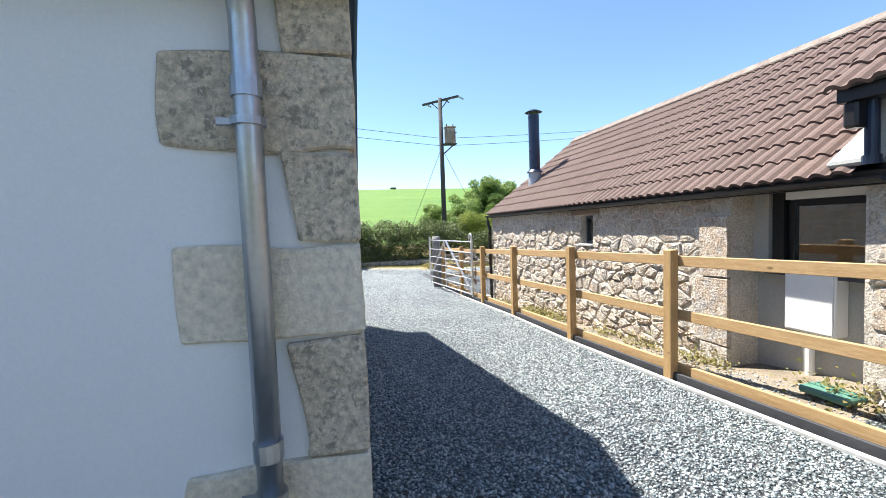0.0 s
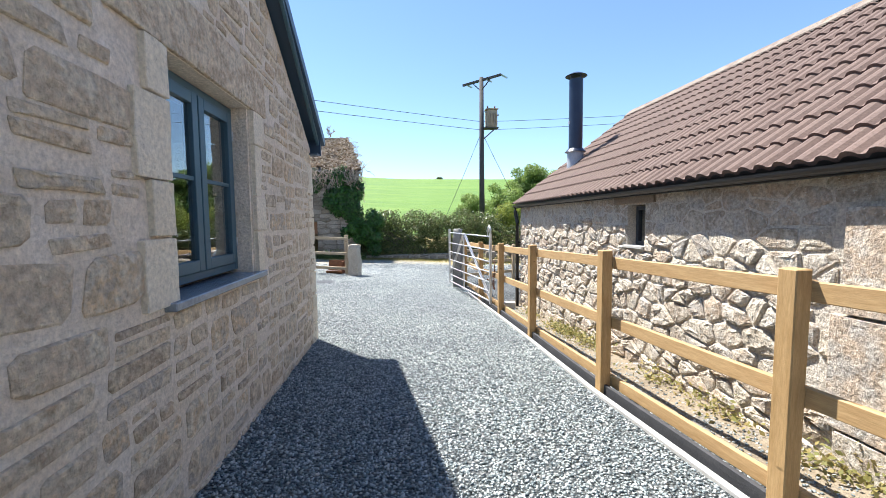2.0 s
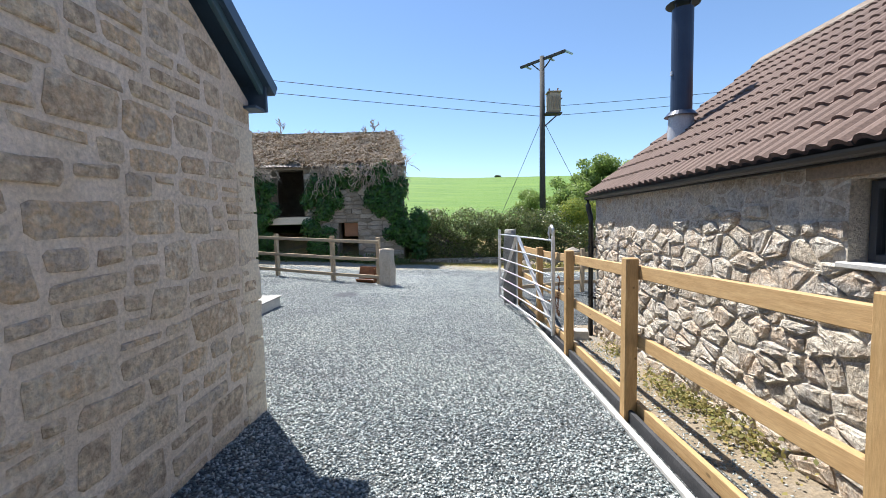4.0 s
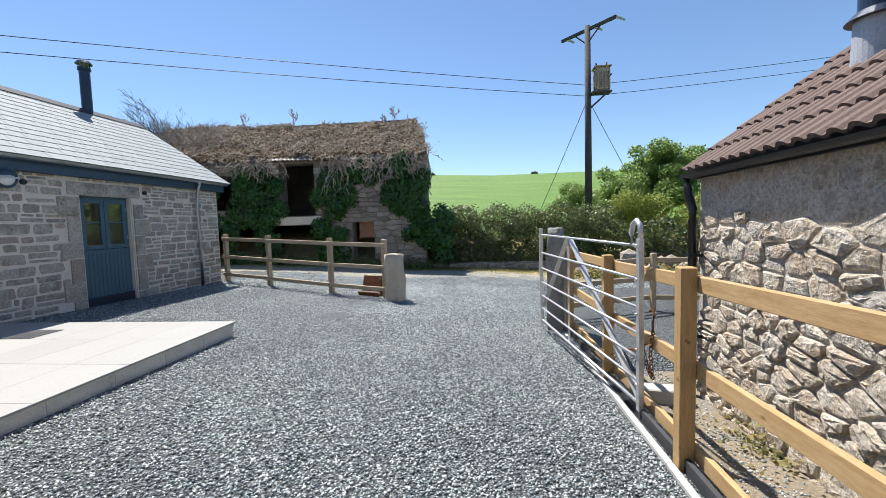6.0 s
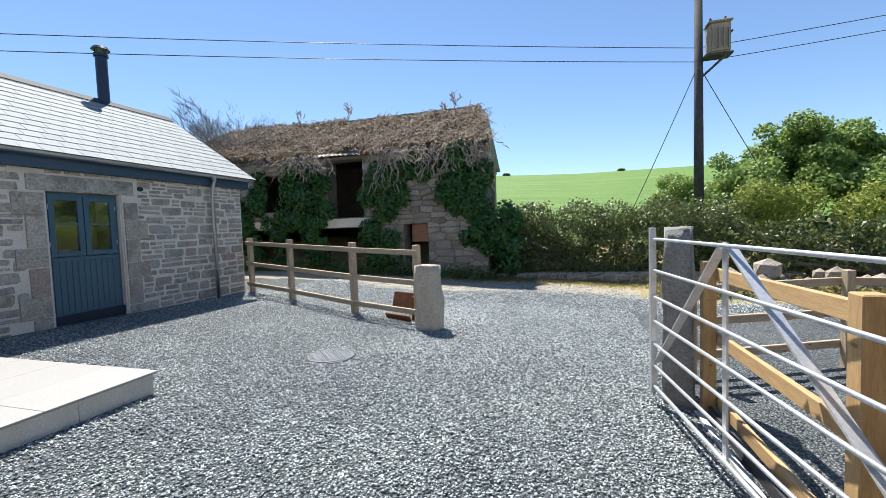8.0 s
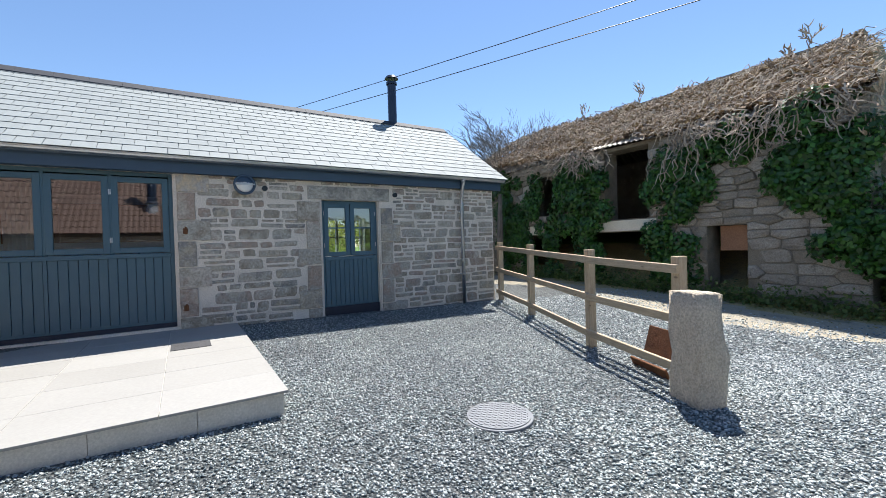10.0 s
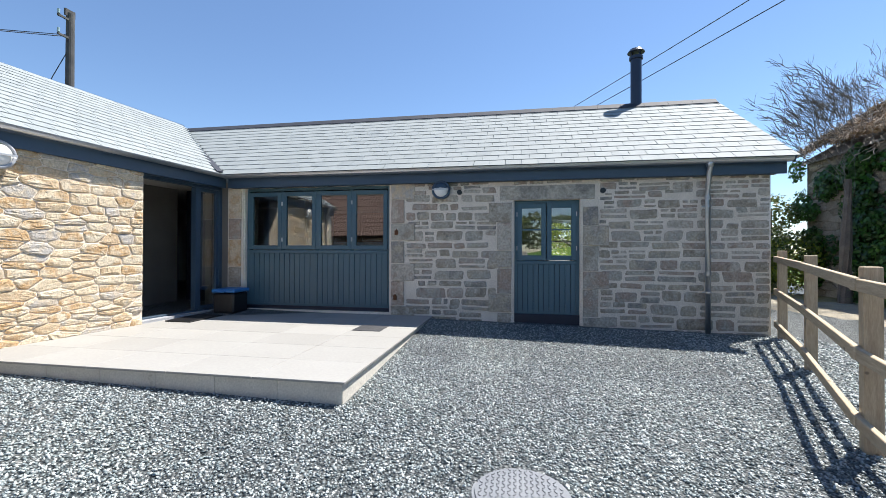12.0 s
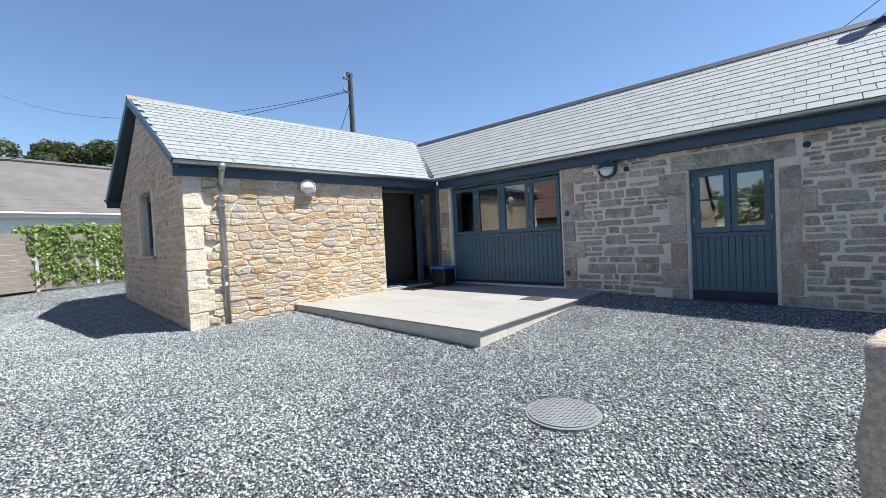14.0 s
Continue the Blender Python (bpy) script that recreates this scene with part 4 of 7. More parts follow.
def downpipe(top, out, foot_z, mat, label, r=0.036, back=0.12, brackets=(0.25, 0.75)):
    """Outlet, swan neck, pipe with collars and brackets, shoe; top is the gutter's outlet; out points away from the wall."""
    o = Vector(out).normalized()
    t = Vector(top)
    th = empty("downpipe", Matrix.Translation((t.x, t.y, foot_z)), label, "downpipe")
    inv_ = Matrix.Translation((-t.x, -t.y, -foot_z))
    P = lambda d, z: inv_ @ (t - o * d + Vector((0, 0, z - t.z)))
    part("pipe", tube([P(0, t.z), P(0, t.z - 0.08), P(0.02, t.z - 0.12), P(back - 0.02, t.z - 0.26), P(back, t.z - 0.31), P(back, t.z - 0.5), P(back, foot_z + 0.02)], r, 14), mat, th, smooth=True)
    part("outlet", rod(P(0, t.z - 0.07), P(0, t.z + 0.02), r * 1.1, r * 1.7, 14), mat, th, smooth=True)
    H = t.z - foot_z
    for f in (0.36, 0.80):
        z_ = foot_z + f * H
        part("collar", rod(P(back, z_ - 0.03), P(back, z_ + 0.03), r * 1.16, n=14), mat, th)
    for f in brackets:
        z_ = foot_z + f * H
        b_ = part("bracket", rod(P(back, z_ - 0.012), P(back, z_ + 0.012), r * 1.3, n=14), mat, th)
        s = o.cross(Vector((0, 0, 1)))
        part("lug", bar(P(back, z_) + s * (r * 1.2), P(back, z_) + s * (r * 2.2) , 0.02, 0.02), mat, th)
    return th


downpipe((-5.12, 15.57, 2.55), (1, 0, 0), 0.02, ZINC, "grey zinc downpipe on granite wall", back=0.07)
downpipe((-0.62, 7.23, 2.55), (0.08, 1, 0), -0.02, ZINC, "grey zinc downpipe on sunlit granite wall", r=0.045, back=0.12)
downpipe((-0.61, 1.12, 2.55), (0, -1, 0), -0.02, ZINC, "shiny grey zinc downpipe on white render", r=0.040, back=0.16, brackets=(0.76, 0.3))


# ==== joinery


def pane_frame(parent, m, u0, u1, z0, z1, n, w=0.055, d=0.05, mat=None, bars=(), name="frame"):
    """A casement: four rails, a pane of glass and glazing bars."""
    mat = mat or BLUE_PAINT
    bm = bmesh.new()
    for lo, hi in (((u0, n - d, z0), (u0 + w, n, z1)), ((u1 - w, n - d, z0), (u1, n, z1)), ((u0 + w, n - d, z0), (u1 - w, n, z0 + w)), ((u0 + w, n - d, z1 - w), (u1 - w, n, z1))):
        box(lo, hi, m, bm)
    f = part(name, bm, mat, parent, bevel=0.003)
    g = part("pane", box((u0 + w - 0.005, n - d * 0.62, z0 + w - 0.005), (u1 - w + 0.005, n - d * 0.5, z1 - w + 0.005), m), GLASS, f)
    g.visible_shadow = False
    for z_ in bars:
        part("glazing_bar", box((u0 + w, n - d * 0.75, z_ - 0.012), (u1 - w, n - d * 0.2, z_ + 0.012), m), mat, f)
    return f


def hinges(parent, m, u, zs_, n):
    for z_ in zs_:
        part("hinge", rod(m @ Vector((u, n + 0.006, z_ - 0.035)), m @ Vector((u, n + 0.006, z_ + 0.035)), 0.007, n=8), GALV, parent)


def outer_frame(parent, m, u0, u1, z0, z1, n, w, d, mat=None):
    bm = bmesh.new()
    for lo, hi in (((u0, n - d, z0), (u0 + w, n, z1)), ((u1 - w, n - d, z0), (u1, n, z1)), ((u0 + w, n - d, z1 - w), (u1 - w, n, z1)), ((u0 + w, n - d, z0), (u1 - w, n, z0 + w))):
        box(lo, hi, m, bm)
    return part("window_frame", bm, mat or BLUE_PAINT, parent, bevel=0.003)


def boards(parent, m, u0, u1, z0, z1, n, pitch=0.085, mat=None, back=0.03):
    """Upright matchboards with open grooves, one piece each."""
    k = max(1, round((u1 - u0) / pitch))
    p = (u1 - u0) / k
    for i in range(k):
        part("board", box((u0 + i * p + 0.003, n - back, z0), (u0 + (i + 1) * p - 0.003, n, z1), m), mat or BLUE_PAINT, parent, bevel=0.003)
    # Near-black sheet behind the boards supplies the shade in the grooves
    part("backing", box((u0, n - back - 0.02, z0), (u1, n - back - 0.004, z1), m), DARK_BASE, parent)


# gable window
wg1 = empty("window_gable", Matrix.Identity(4), "blue-grey two-light casement window in stone gable", "window", kind="structure")
u0, u1, z0, z1 = WIN_G
outer_frame(wg1, mg, u0 + 0.03, u1 - 0.03, z0 + 0.03, z1 - 0.01, -0.12, 0.05, 0.08)
uc = (u0 + u1) / 2
part("mullion", box((uc - 0.02, -0.20, z0 + 0.05), (uc + 0.02, -0.122, z1 - 0.05), mg), BLUE_PAINT, wg1)
for a, b, hu in ((u0 + 0.075, uc - 0.008, u0 + 0.07), (uc + 0.008, u1 - 0.075, u1 - 0.07)):
    f = pane_frame(wg1, mg, a, b, z0 + 0.085, z1 - 0.065, -0.105, 0.07, 0.05, bars=(z0 + 0.66,), name="casement")
    hinges(f, mg, hu, (z0 + 0.24, z1 - 0.22), -0.11)
part("sill", box((u0 - 0.10, -0.2, z0 - 0.045), (u1 + 0.10, 0.06, z0), mg), surf("blue_slate_sill", [(0.20, 0.24, 0.28), (0.28, 0.32, 0.36)], 0.18, coarse=5, fine=40, grain=0.25, bumps=0.3), wg1, "blue slate window sill", bevel=0.006)
for a, b in ((u0 - 0.004, u0 + 0.028), (u1 - 0.028, u1 + 0.004)):
    part("reveal", box((a, -0.30, z0), (b, -0.012, z1), mg), MORTAR_SAND, wg1)

# half-glazed double door of the long range
d1 = empty("door_1", Matrix.Identity(4), "blue half-glazed double door with boarded lower half", "door", kind="structure")
u0, u1 = ly(13.80) + 0.02, ly(12.745) - 0.02
outer_frame(d1, ml, u0, u1, 0.235, 2.07, -0.09, 0.05, 0.10)
uc = (u0 + u1) / 2
for a, b, hu in ((u0 + 0.045, uc - 0.006, u0 + 0.04), (uc + 0.006, u1 - 0.045, u1 - 0.04)):
    f = pane_frame(d1, ml, a, b, 1.11, 2.025, -0.075, 0.075, 0.05, bars=(1.60,), name="casement")
    hinges(f, ml, hu, (1.3, 1.85), -0.08)
part("mid_rail", box((u0 + 0.045, -0.15, 1.04), (u1 - 0.045, -0.07, 1.10), ml), BLUE_PAINT, d1, bevel=0.004)
boards(d1, ml, u0 + 0.05, u1 - 0.05, 0.26, 1.04, -0.085)
part("threshold", box((u0 - 0.01, -0.2, -0.1), (u1 + 0.01, -0.05, 0.235), ml), DARK_BASE, d1, "dark blue threshold board", bevel=0.004)
for a, b in ((u0 - 0.022, u0 - 0.001), (u1 + 0.001, u1 + 0.022)):
    part("mortar_fillet", box((a, -0.25, 0.0), (b, -0.02, 2.075), ml), MORTAR, d1)

# wide kitchen window over boarded panel
k1 = empty("window_kitchen", Matrix.Identity(4), "blue-grey four-light window over a boarded panel", "window", kind="structure")
u0, u1 = ly(10.675) + 0.02, ly(7.89) - 0.02
outer_frame(k1, ml, u0, u1, 0.26, 2.38, -0.09, 0.05, 0.10)
q = (u1 - u0 - 0.08) / 4
for i in range(4):
    a = u0 + 0.04 + i * q
    f = pane_frame(k1, ml, a + 0.012, a + q - 0.012, 1.27, 2.31, -0.075, 0.075, 0.05, name="casement")
    hinges(f, ml, a + (0.008 if i % 2 else q - 0.008), (1.45, 2.1), -0.08)
    if i:
        part("mullion", box((a - 0.02, -0.16, 1.2), (a + 0.02, -0.085, 2.36), ml), BLUE_PAINT, k1)
part("mid_rail", box((u0 + 0.04, -0.15, 1.20), (u1 - 0.04, -0.065, 1.26), ml), BLUE_PAINT, k1, bevel=0.004)
boards(k1, ml, u0 + 0.05, (u0 + u1) / 2 - 0.02, 0.30, 1.20, -0.085, 0.10)
boards(k1, ml, (u0 + u1) / 2 + 0.02, u1 - 0.05, 0.30, 1.20, -0.085, 0.10)
part("post", box(((u0 + u1) / 2 - 0.018, -0.14, 0.28), ((u0 + u1) / 2 + 0.018, -0.075, 1.20), ml), BLUE_PAINT, k1)
part("threshold", box((u0, -0.2, 0.10), (u1, -0.06, 0.262), ml), DARK_BASE, k1, "dark blue bottom board", bevel=0.004)
for a, b in ((u0 - 0.022, u0 - 0.001), (u1 + 0.001, u1 + 0.022)):
    part("mortar_fillet", box((a, -0.25, 0.16), (b, -0.02, 2.385), ml), MORTAR, k1)

# recessed entry in the corner: glazed door and side screen
e1 = empty("door_entry", Matrix.Identity(4), "dark glazed entrance door with side screen in a recess", "door", kind="structure")
mo = wall_frame((-5.3, 7.62), NW)
Le = length((-5.3, 7.62), NW)
outer_frame(e1, mo, 0.02, Le - 0.005, 0.165, 2.40, -0.16, 0.06, 0.10, FASCIA)
part("mullion", box((0.52, -0.26, 0.2), (0.58, -0.16, 2.36), mo), FASCIA, e1)
pane_frame(e1, mo, 0.08, 0.52, 0.23, 2.34, -0.18, 0.06, 0.05, FASCIA, name="side_light")
# Added dark panels that put the shade into the entry recess
part("lobby_wall", box((-0.2, -1.6, 0.1), (Le + 0.3, -1.5, 2.46), mo), ROOM_SHADE, e1)
part("lobby_wall", box((Le + 0.02, -1.5, 0.1), (Le + 0.1, -0.3, 2.46), mo), ROOM_SHADE, e1)
# Side panel in near-black navy, also only there as shade
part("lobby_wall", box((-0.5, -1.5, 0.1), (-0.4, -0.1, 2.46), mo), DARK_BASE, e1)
# the door leaf stands open inwards
mdo = mo @ Matrix.Translation((Le - 0.10, -0.22, 0)) @ Matrix.Rotation(radians(-98), 4, "Z")
pane_frame(e1, mdo, 0.02, 0.92, 0.20, 2.33, 0.0, 0.10, 0.05, BLACK, bars=(1.1,), name="door_leaf")
part("sill", box((0.0, -0.28, 0.162), (Le - 0.01, -0.02, 0.20), mo), LEAD, e1)
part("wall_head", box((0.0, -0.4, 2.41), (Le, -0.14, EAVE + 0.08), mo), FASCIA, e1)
# inner return of the lodge wall behind the pier, coloured dark for shade
tagged(part("wall_entry_return", box((-5.75, 7.1, -0.2), (-5.302, 7.60, EAVE + 0.05)), ROOM_SHADE), "plain inner wall beside entrance", "wall", kind="structure")

# rear window
w2 = empty("window_rear", Matrix.Identity(4), "white rear window seen through the door glass", "window", kind="structure")
outer_frame(w2, mb, 12.25, 13.7, 1.0, 2.05, -0.1, 0.06, 0.1, WHITE_PLASTIC)
part("mullion", box((12.95, -0.2, 1.0), (13.01, -0.1, 2.05), mb), WHITE_PLASTIC, w2)
part("transom", box((12.25, -0.2, 1.5), (13.7, -0.11, 1.54), mb), WHITE_PLASTIC, w2)

# rooms behind the glass
tagged(part("floor_lodge", box((-9.2, 1.7, -0.2), (-5.74, 16.0, 0.12)), OAK), "oak floor inside", "floor", kind="structure")
tagged(part("floor_wing", box((-5.74, 1.7, -0.2), (-0.75, 7.1, 0.12)), OAK), "oak floor inside", "floor", kind="structure")
tagged(part("ceiling_lodge", box((-9.2, 1.7, 2.46), (-5.74, 16.0, 2.5)), ROOM_PLASTER), "plain plaster ceiling", "ceiling", kind="structure")
tagged(part("ceiling_wing", box((-5.74, 1.7, 2.46), (-0.75, 7.0, 2.5)), ROOM_PLASTER), "plain plaster ceiling", "ceiling", kind="structure")
tagged(part("partition", box((-9.2, 11.6, 0.12), (-5.76, 11.7, 2.46)), ROOM_PLASTER), "plain plaster partition wall", "wall", kind="structure")

# ==== things in the lodge rooms
cab = empty("kitchen_cabinet", Matrix.Translation((-8.9, 9.6, 0.12)), "dark kitchen base units along the rear wall", "cabinet")
part("body", box((-0.3, -1.6, 0), (0.3, 1.6, 0.86)), FASCIA, cab, bevel=0.005)
for i in range(5):
    d = part("door", box((0.302, -1.58 + i * 0.635, 0.1), (0.32, -0.965 + i * 0.635, 0.84)), BLUE_PAINT, cab, bevel=0.004)
    part("handle", rod((0.335, -1.0 + i * 0.635, 0.6), (0.335, -1.0 + i * 0.635, 0.75), 0.006), GALV, d)
top = empty("worktop", Matrix.Translation((-8.9, 9.6, 0.985)), "pale kitchen worktop on base units", "worktop")
part("slab", box((-0.3, -1.62, -0.004), (0.33, 1.62, 0.035)), PAVING, top, bevel=0.004)
tap = empty("kitchen_tap", Matrix.Translation((-8.9, 10.0, 1.02)), "curved dark kitchen tap on the worktop", "tap")
part("spout", tube([(0, 0, 0), (0, 0, 0.2), (0.03, 0, 0.28), (0.1, 0, 0.31), (0.17, 0, 0.27), (0.18, 0, 0.22)], 0.012), BLACK, tap, smooth=True)
part("lever", rod((0, 0.0, 0.06), (0.02, 0.07, 0.09), 0.007), BLACK, tap)
shelf = empty("wall_cabinet", Matrix.Translation((-9.0, 9.6, 1.5)), "warm oak wall units above the worktop", "cabinet")
for i in range(4):
    part("unit", box((-0.18, -1.6 + i * 0.8, 0), (0.16, -0.82 + i * 0.8, 0.75)), OAK, shelf, bevel=0.004)
cur = empty("curtain", Matrix.Translation((-5.95, 8.95, 0.35)), "cream curtain gathered beside the window", "curtain")
cv, cf = [], []
for i in range(41):
    y = -0.22 + 0.44 * i / 40
    w = 0.6 + 0.0 * i
    for k, (zz, sq) in enumerate(((0.0, 1.1), (0.7, 0.75), (1.9, 0.9))):
        cv.append((0.035 * math.sin(i * 1.25), y * sq, zz))
for i in range(40):
    for k in range(2):
        a = i * 3 + k
        cf.append((a, a + 3, a + 4, a + 1))
cl = link_mesh("cloth", cv, cf, CURTAIN, cur, smooth=True)
sm = cl.modifiers.new("thickness", "SOLIDIFY")
sm.thickness = 0.006
part("rail", rod((0, -0.35, 1.92), (0, 0.35, 1.92), 0.012), BLACK, cur)

# ==== lodge wall stones, roof slates (pieces)
lay_rubble(wall_lodge, ml, lodge_stones, GRANITE, 0.011, 21, ly(12.4))
lay_rubble(wall_gable, mg, gable_stones, GABLE_STONE, 0.013, 22, 2.2)
lay_rubble(wall_north, mn, north_stones, SANDY_STONE, 0.017, 23, 2.0)
lay_rubble(wall_end, me_, rubble(3.9, -0.12, 2.4, 0.12, 0.26, 0.15, 0.42, [], 14, 0.02), GRANITE, 0.014, 24, 4.0, limit=60)
slates(roof_l, mr, 12.7, V_l, lambda u, v: u > val_u(v) + 0.05 and u < 12.68, near=(9.0, 0.5))
wu = (inv @ WE1).x
slates(roof_w, mw, 9.0, wr0.y, lambda u, v: u > wr0.x * v / wr0.y + 0.02 and u < wu + (wr1.x - wu) * v / wr1.y - 0.04, near=(1.5, 0.5))
slates(roof_s, mws, 9.5, q0.y, lambda u, v: 0.02 < u < 9.54, near=(9.0, 0.5), limit=60)

# ==== fittings on the lodge walls


def bulkhead(pos, out, label, hooded, rim_mat):
    o = Vector(out).normalized()
    m = Matrix.Translation(pos) @ o.to_track_quat("Z", "Y").to_matrix().to_4x4()
    th = empty("bulkhead_lamp", m, label, "wall lamp", "outside wall lamps")
    th.scale = (1.15, 1.15, 1.15)
    part("base", rod((0, 0, -0.06), (0, 0, 0.02), 0.125, 0.12, 28), rim_mat, th, bevel=0.004)
    bm = bmesh.new()
    bmesh.ops.create_uvsphere(bm, u_segments=24, v_segments=12, radius=0.105, matrix=Matrix.Translation((0, 0, 0.02)) @ Matrix.Diagonal((1, 1, 0.55, 1)))
    part("diffuser", bm, WHITE_PLASTIC, th, "frosted glass dome", smooth=True)
    if hooded:
        bm = bmesh.new()
        bmesh.ops.create_uvsphere(bm, u_segments=24, v_segments=12, radius=0.113, matrix=Matrix.Translation((0, 0, 0.02)) @ Matrix.Diagonal((1, 1, 0.6, 1)))
        bmesh.ops.delete(bm, geom=[v for v in bm.verts if v.co.y < 0.012], context="VERTS")
        part("hood", bm, rim_mat, th, "dark blue eyelid hood", smooth=True)
    bm = bmesh.new()
    ring = [Vector((0.118 * math.cos(2 * math.pi * k / 28), 0.118 * math.sin(2 * math.pi * k / 28), 0.03)) for k in range(29)]
    part("rim", tube(ring, 0.018, 8, bm), rim_mat, th, smooth=True)
    part("guard_bar", bar((-0.115, 0, 0.075), (0.115, 0, 0.075), 0.02, 0.016), GALV, th)
    return th


bulkhead((-5.225, 11.575, 2.255), (1, 0, 0), "round hooded bulkhead lamp on granite wall", True, FASCIA)
bulkhead((-2.05, 7.30, 2.265), (0.12, 1, 0), "round grey bulkhead lamp on sunlit granite wall", False, LEAD)
for y, z in ((11.87, 2.22), (14.12, 2.20)):
    v = empty("vent_pipe", Matrix.Translation((-5.29, y, z)), "small black vent hole in granite wall", "vent", "wall vents")
    part("sleeve", rod((-0.05, 0, 0), (0.03, 0, 0), 0.042, n=16), BLACK, v)
for y, z in ((10.80, 1.55), (10.78, 0.45)):
    v = empty("iron_pintle", Matrix.Translation((-5.29, y, z)), "rusty iron hinge pin set in a granite block", "hinge", "old hinge pins")
    part("plate", box((0, -0.035, -0.03), (0.035, 0.025, 0.05)), RUST, v, bevel=0.006)
    part("pin", rod((0.03, 0.0, 0.0), (0.03, 0.0, 0.07), 0.012), RUST, v)

# flue on the slate roof
fl = empty("stove_flue", Matrix.Translation((-7.50, 15.2, 4.02)), "blue-black stove flue with rain cap on slate ridge", "flue")
part("pipe", rod((0, 0, 0), (0, 0, 1.22), 0.105, n=24), FLUE_BLUE, fl, smooth=False)
part("collar", rod((0, 0, 1.16), (0, 0, 1.22), 0.13, n=24), FLUE_BLUE, fl)
for k in range(4):
    a = k * math.pi / 2 + 0.4
    part("stay", rod((0.11 * math.cos(a), 0.11 * math.sin(a), 1.2), (0.11 * math.cos(a), 0.11 * math.sin(a), 1.31), 0.01), FLUE_BLUE, fl)
part("cap", rod((0, 0, 1.30), (0, 0, 1.37), 0.17, 0.12, 24), FLUE_BLUE, fl, bevel=0.006)
part("flashing", box((0.10, -0.22, -0.01), (0.46, 0.22, 0.012), Matrix.Translation((0, 0, 0.20)) @ Matrix.Rotation(radians(35.3), 4, "Y")), LEAD, fl, "grey lead flashing")

# ==== paved terrace
PZ = 0.165
PX0, PX1, PY0, PY1 = -5.30, -1.74, 7.2, 11.40
terrace = tagged(part("terrace", box((PX0, PY0, -0.25), (PX1 - 0.03, PY1 - 0.03, PZ - 0.005)), PAVE_EDGE), "raised terrace paved with pale slabs", "terrace", kind="structure")
rnd = random.Random(31)
nx, ny = 6, 5
sx_, sy_ = (PX1 + 0.02 - PX0) / nx, (PY1 + 0.02 - PY0) / ny
sl = bpy.data.meshes.new("paving_slab")
bm = box((-sx_ / 2 + 0.002, -sy_ / 2 + 0.002, -0.02), (sx_ / 2 - 0.002, sy_ / 2 - 0.002, 0))
bmesh.ops.bevel(bm, geom=list(bm.edges), offset=0.002, segments=1, affect="EDGES")
bm.to_mesh(sl)
bm.free()
sl.materials.append(PAVING)
for i in range(nx):
    for j in range(ny):
        ob = new("paving_slab", sl)
        ob.matrix_basis = Matrix.Translation((PX0 + (i + 0.5) * sx_, PY0 + (j + 0.5) * sy_, PZ + rnd.uniform(-0.001, 0.001)))
        ob.parent = terrace
for j in range(7):
    y0 = PY0 + j * 0.6
    part("riser", box((PX1 - 0.028, y0 + 0.002, -0.22), (PX1 - 0.012, min(y0 + 0.598, PY1 - 0.014), PZ - 0.022)), PAVE_EDGE, terrace)
for j in range(6):
    x0 = PX0 + j * 0.6
    part("riser", box((x0 + 0.002, PY1 - 0.028, -0.22), (min(x0 + 0.598, PX1 - 0.014), PY1 - 0.012, PZ - 0.022)), PAVE_EDGE, terrace)
gr = empty("drain_grate", Matrix.Translation((-4.03, 10.80, PZ + 0.002)), "recessed metal drain cover in pale paving", "drain cover")
part("tray", box((-0.20, -0.20, 0), (0.20, 0.20, 0.004)), TARRED, gr)
for k in range(8):
    part("slot", box((-0.17, -0.17 + k * 0.045, 0.004), (0.17, -0.15 + k * 0.045, 0.006)), TARRED, gr)
tub = empty("storage_tub", Matrix.Translation((-5.02, 7.86, PZ)), "black plastic tub with a bright blue lid by the entrance", "tub")
BLUE_LID = surf("bright_blue_plastic", [(0.03, 0.16, 0.42), (0.04, 0.2, 0.5)], 0.4, coarse=2, fine=60, grain=0.1, bumps=0.05)
part("body", box((-0.20, -0.20, 0), (0.20, 0.20, 0.36)), BLACK, tub, bevel=0.03)
part("lid", box((-0.22, -0.22, 0.36), (0.22, 0.22, 0.42)), BLUE_LID, tub, "bright blue lid", bevel=0.018)
part("grip", box((0.222, -0.06, 0.365), (0.245, 0.06, 0.395)), BLUE_LID, tub, bevel=0.004)
mat_ = empty("door_mat", Matrix.Translation((-4.3, 7.78, PZ + 0.002)), "dark door mat before the entrance", "mat")
part("pile", box((-0.35, -0.22, 0), (0.35, 0.22, 0.018)), BLACK, mat_, bevel=0.006)

# manhole
mh = empty("manhole_cover", Matrix.Translation((-0.86, 12.82, ground_z(-0.86, 12.82) - 0.010)), "round grey patterned inspection cover in gravel", "manhole cover")
mh.scale = (0.88, 0.88, 1.0)
part("rim", rod((0, 0, -0.06), (0, 0, 0.018), 0.31, n=48), COVER_PALE, mh, bevel=0.004)
part("lid", rod((0, 0, 0.018), (0, 0, 0.026), 0.285, n=48), COVER_PALE, mh)
bm = bmesh.new()
for i in range(-7, 8):
    for j in range(-7, 8):
        x, y = i * 0.036, j * 0.036
        if math.hypot(x, y) < 0.265:
            a = 0.6 if (i + j) % 2 else -0.6
            box((-0.013, -0.004, 0.026), (0.013, 0.004, 0.031), Matrix.Translation((x, y, 0)) @ Matrix.Rotation(a, 4, "Z"), bm)
part("tread_pattern", bm, COVER_PALE, mh)

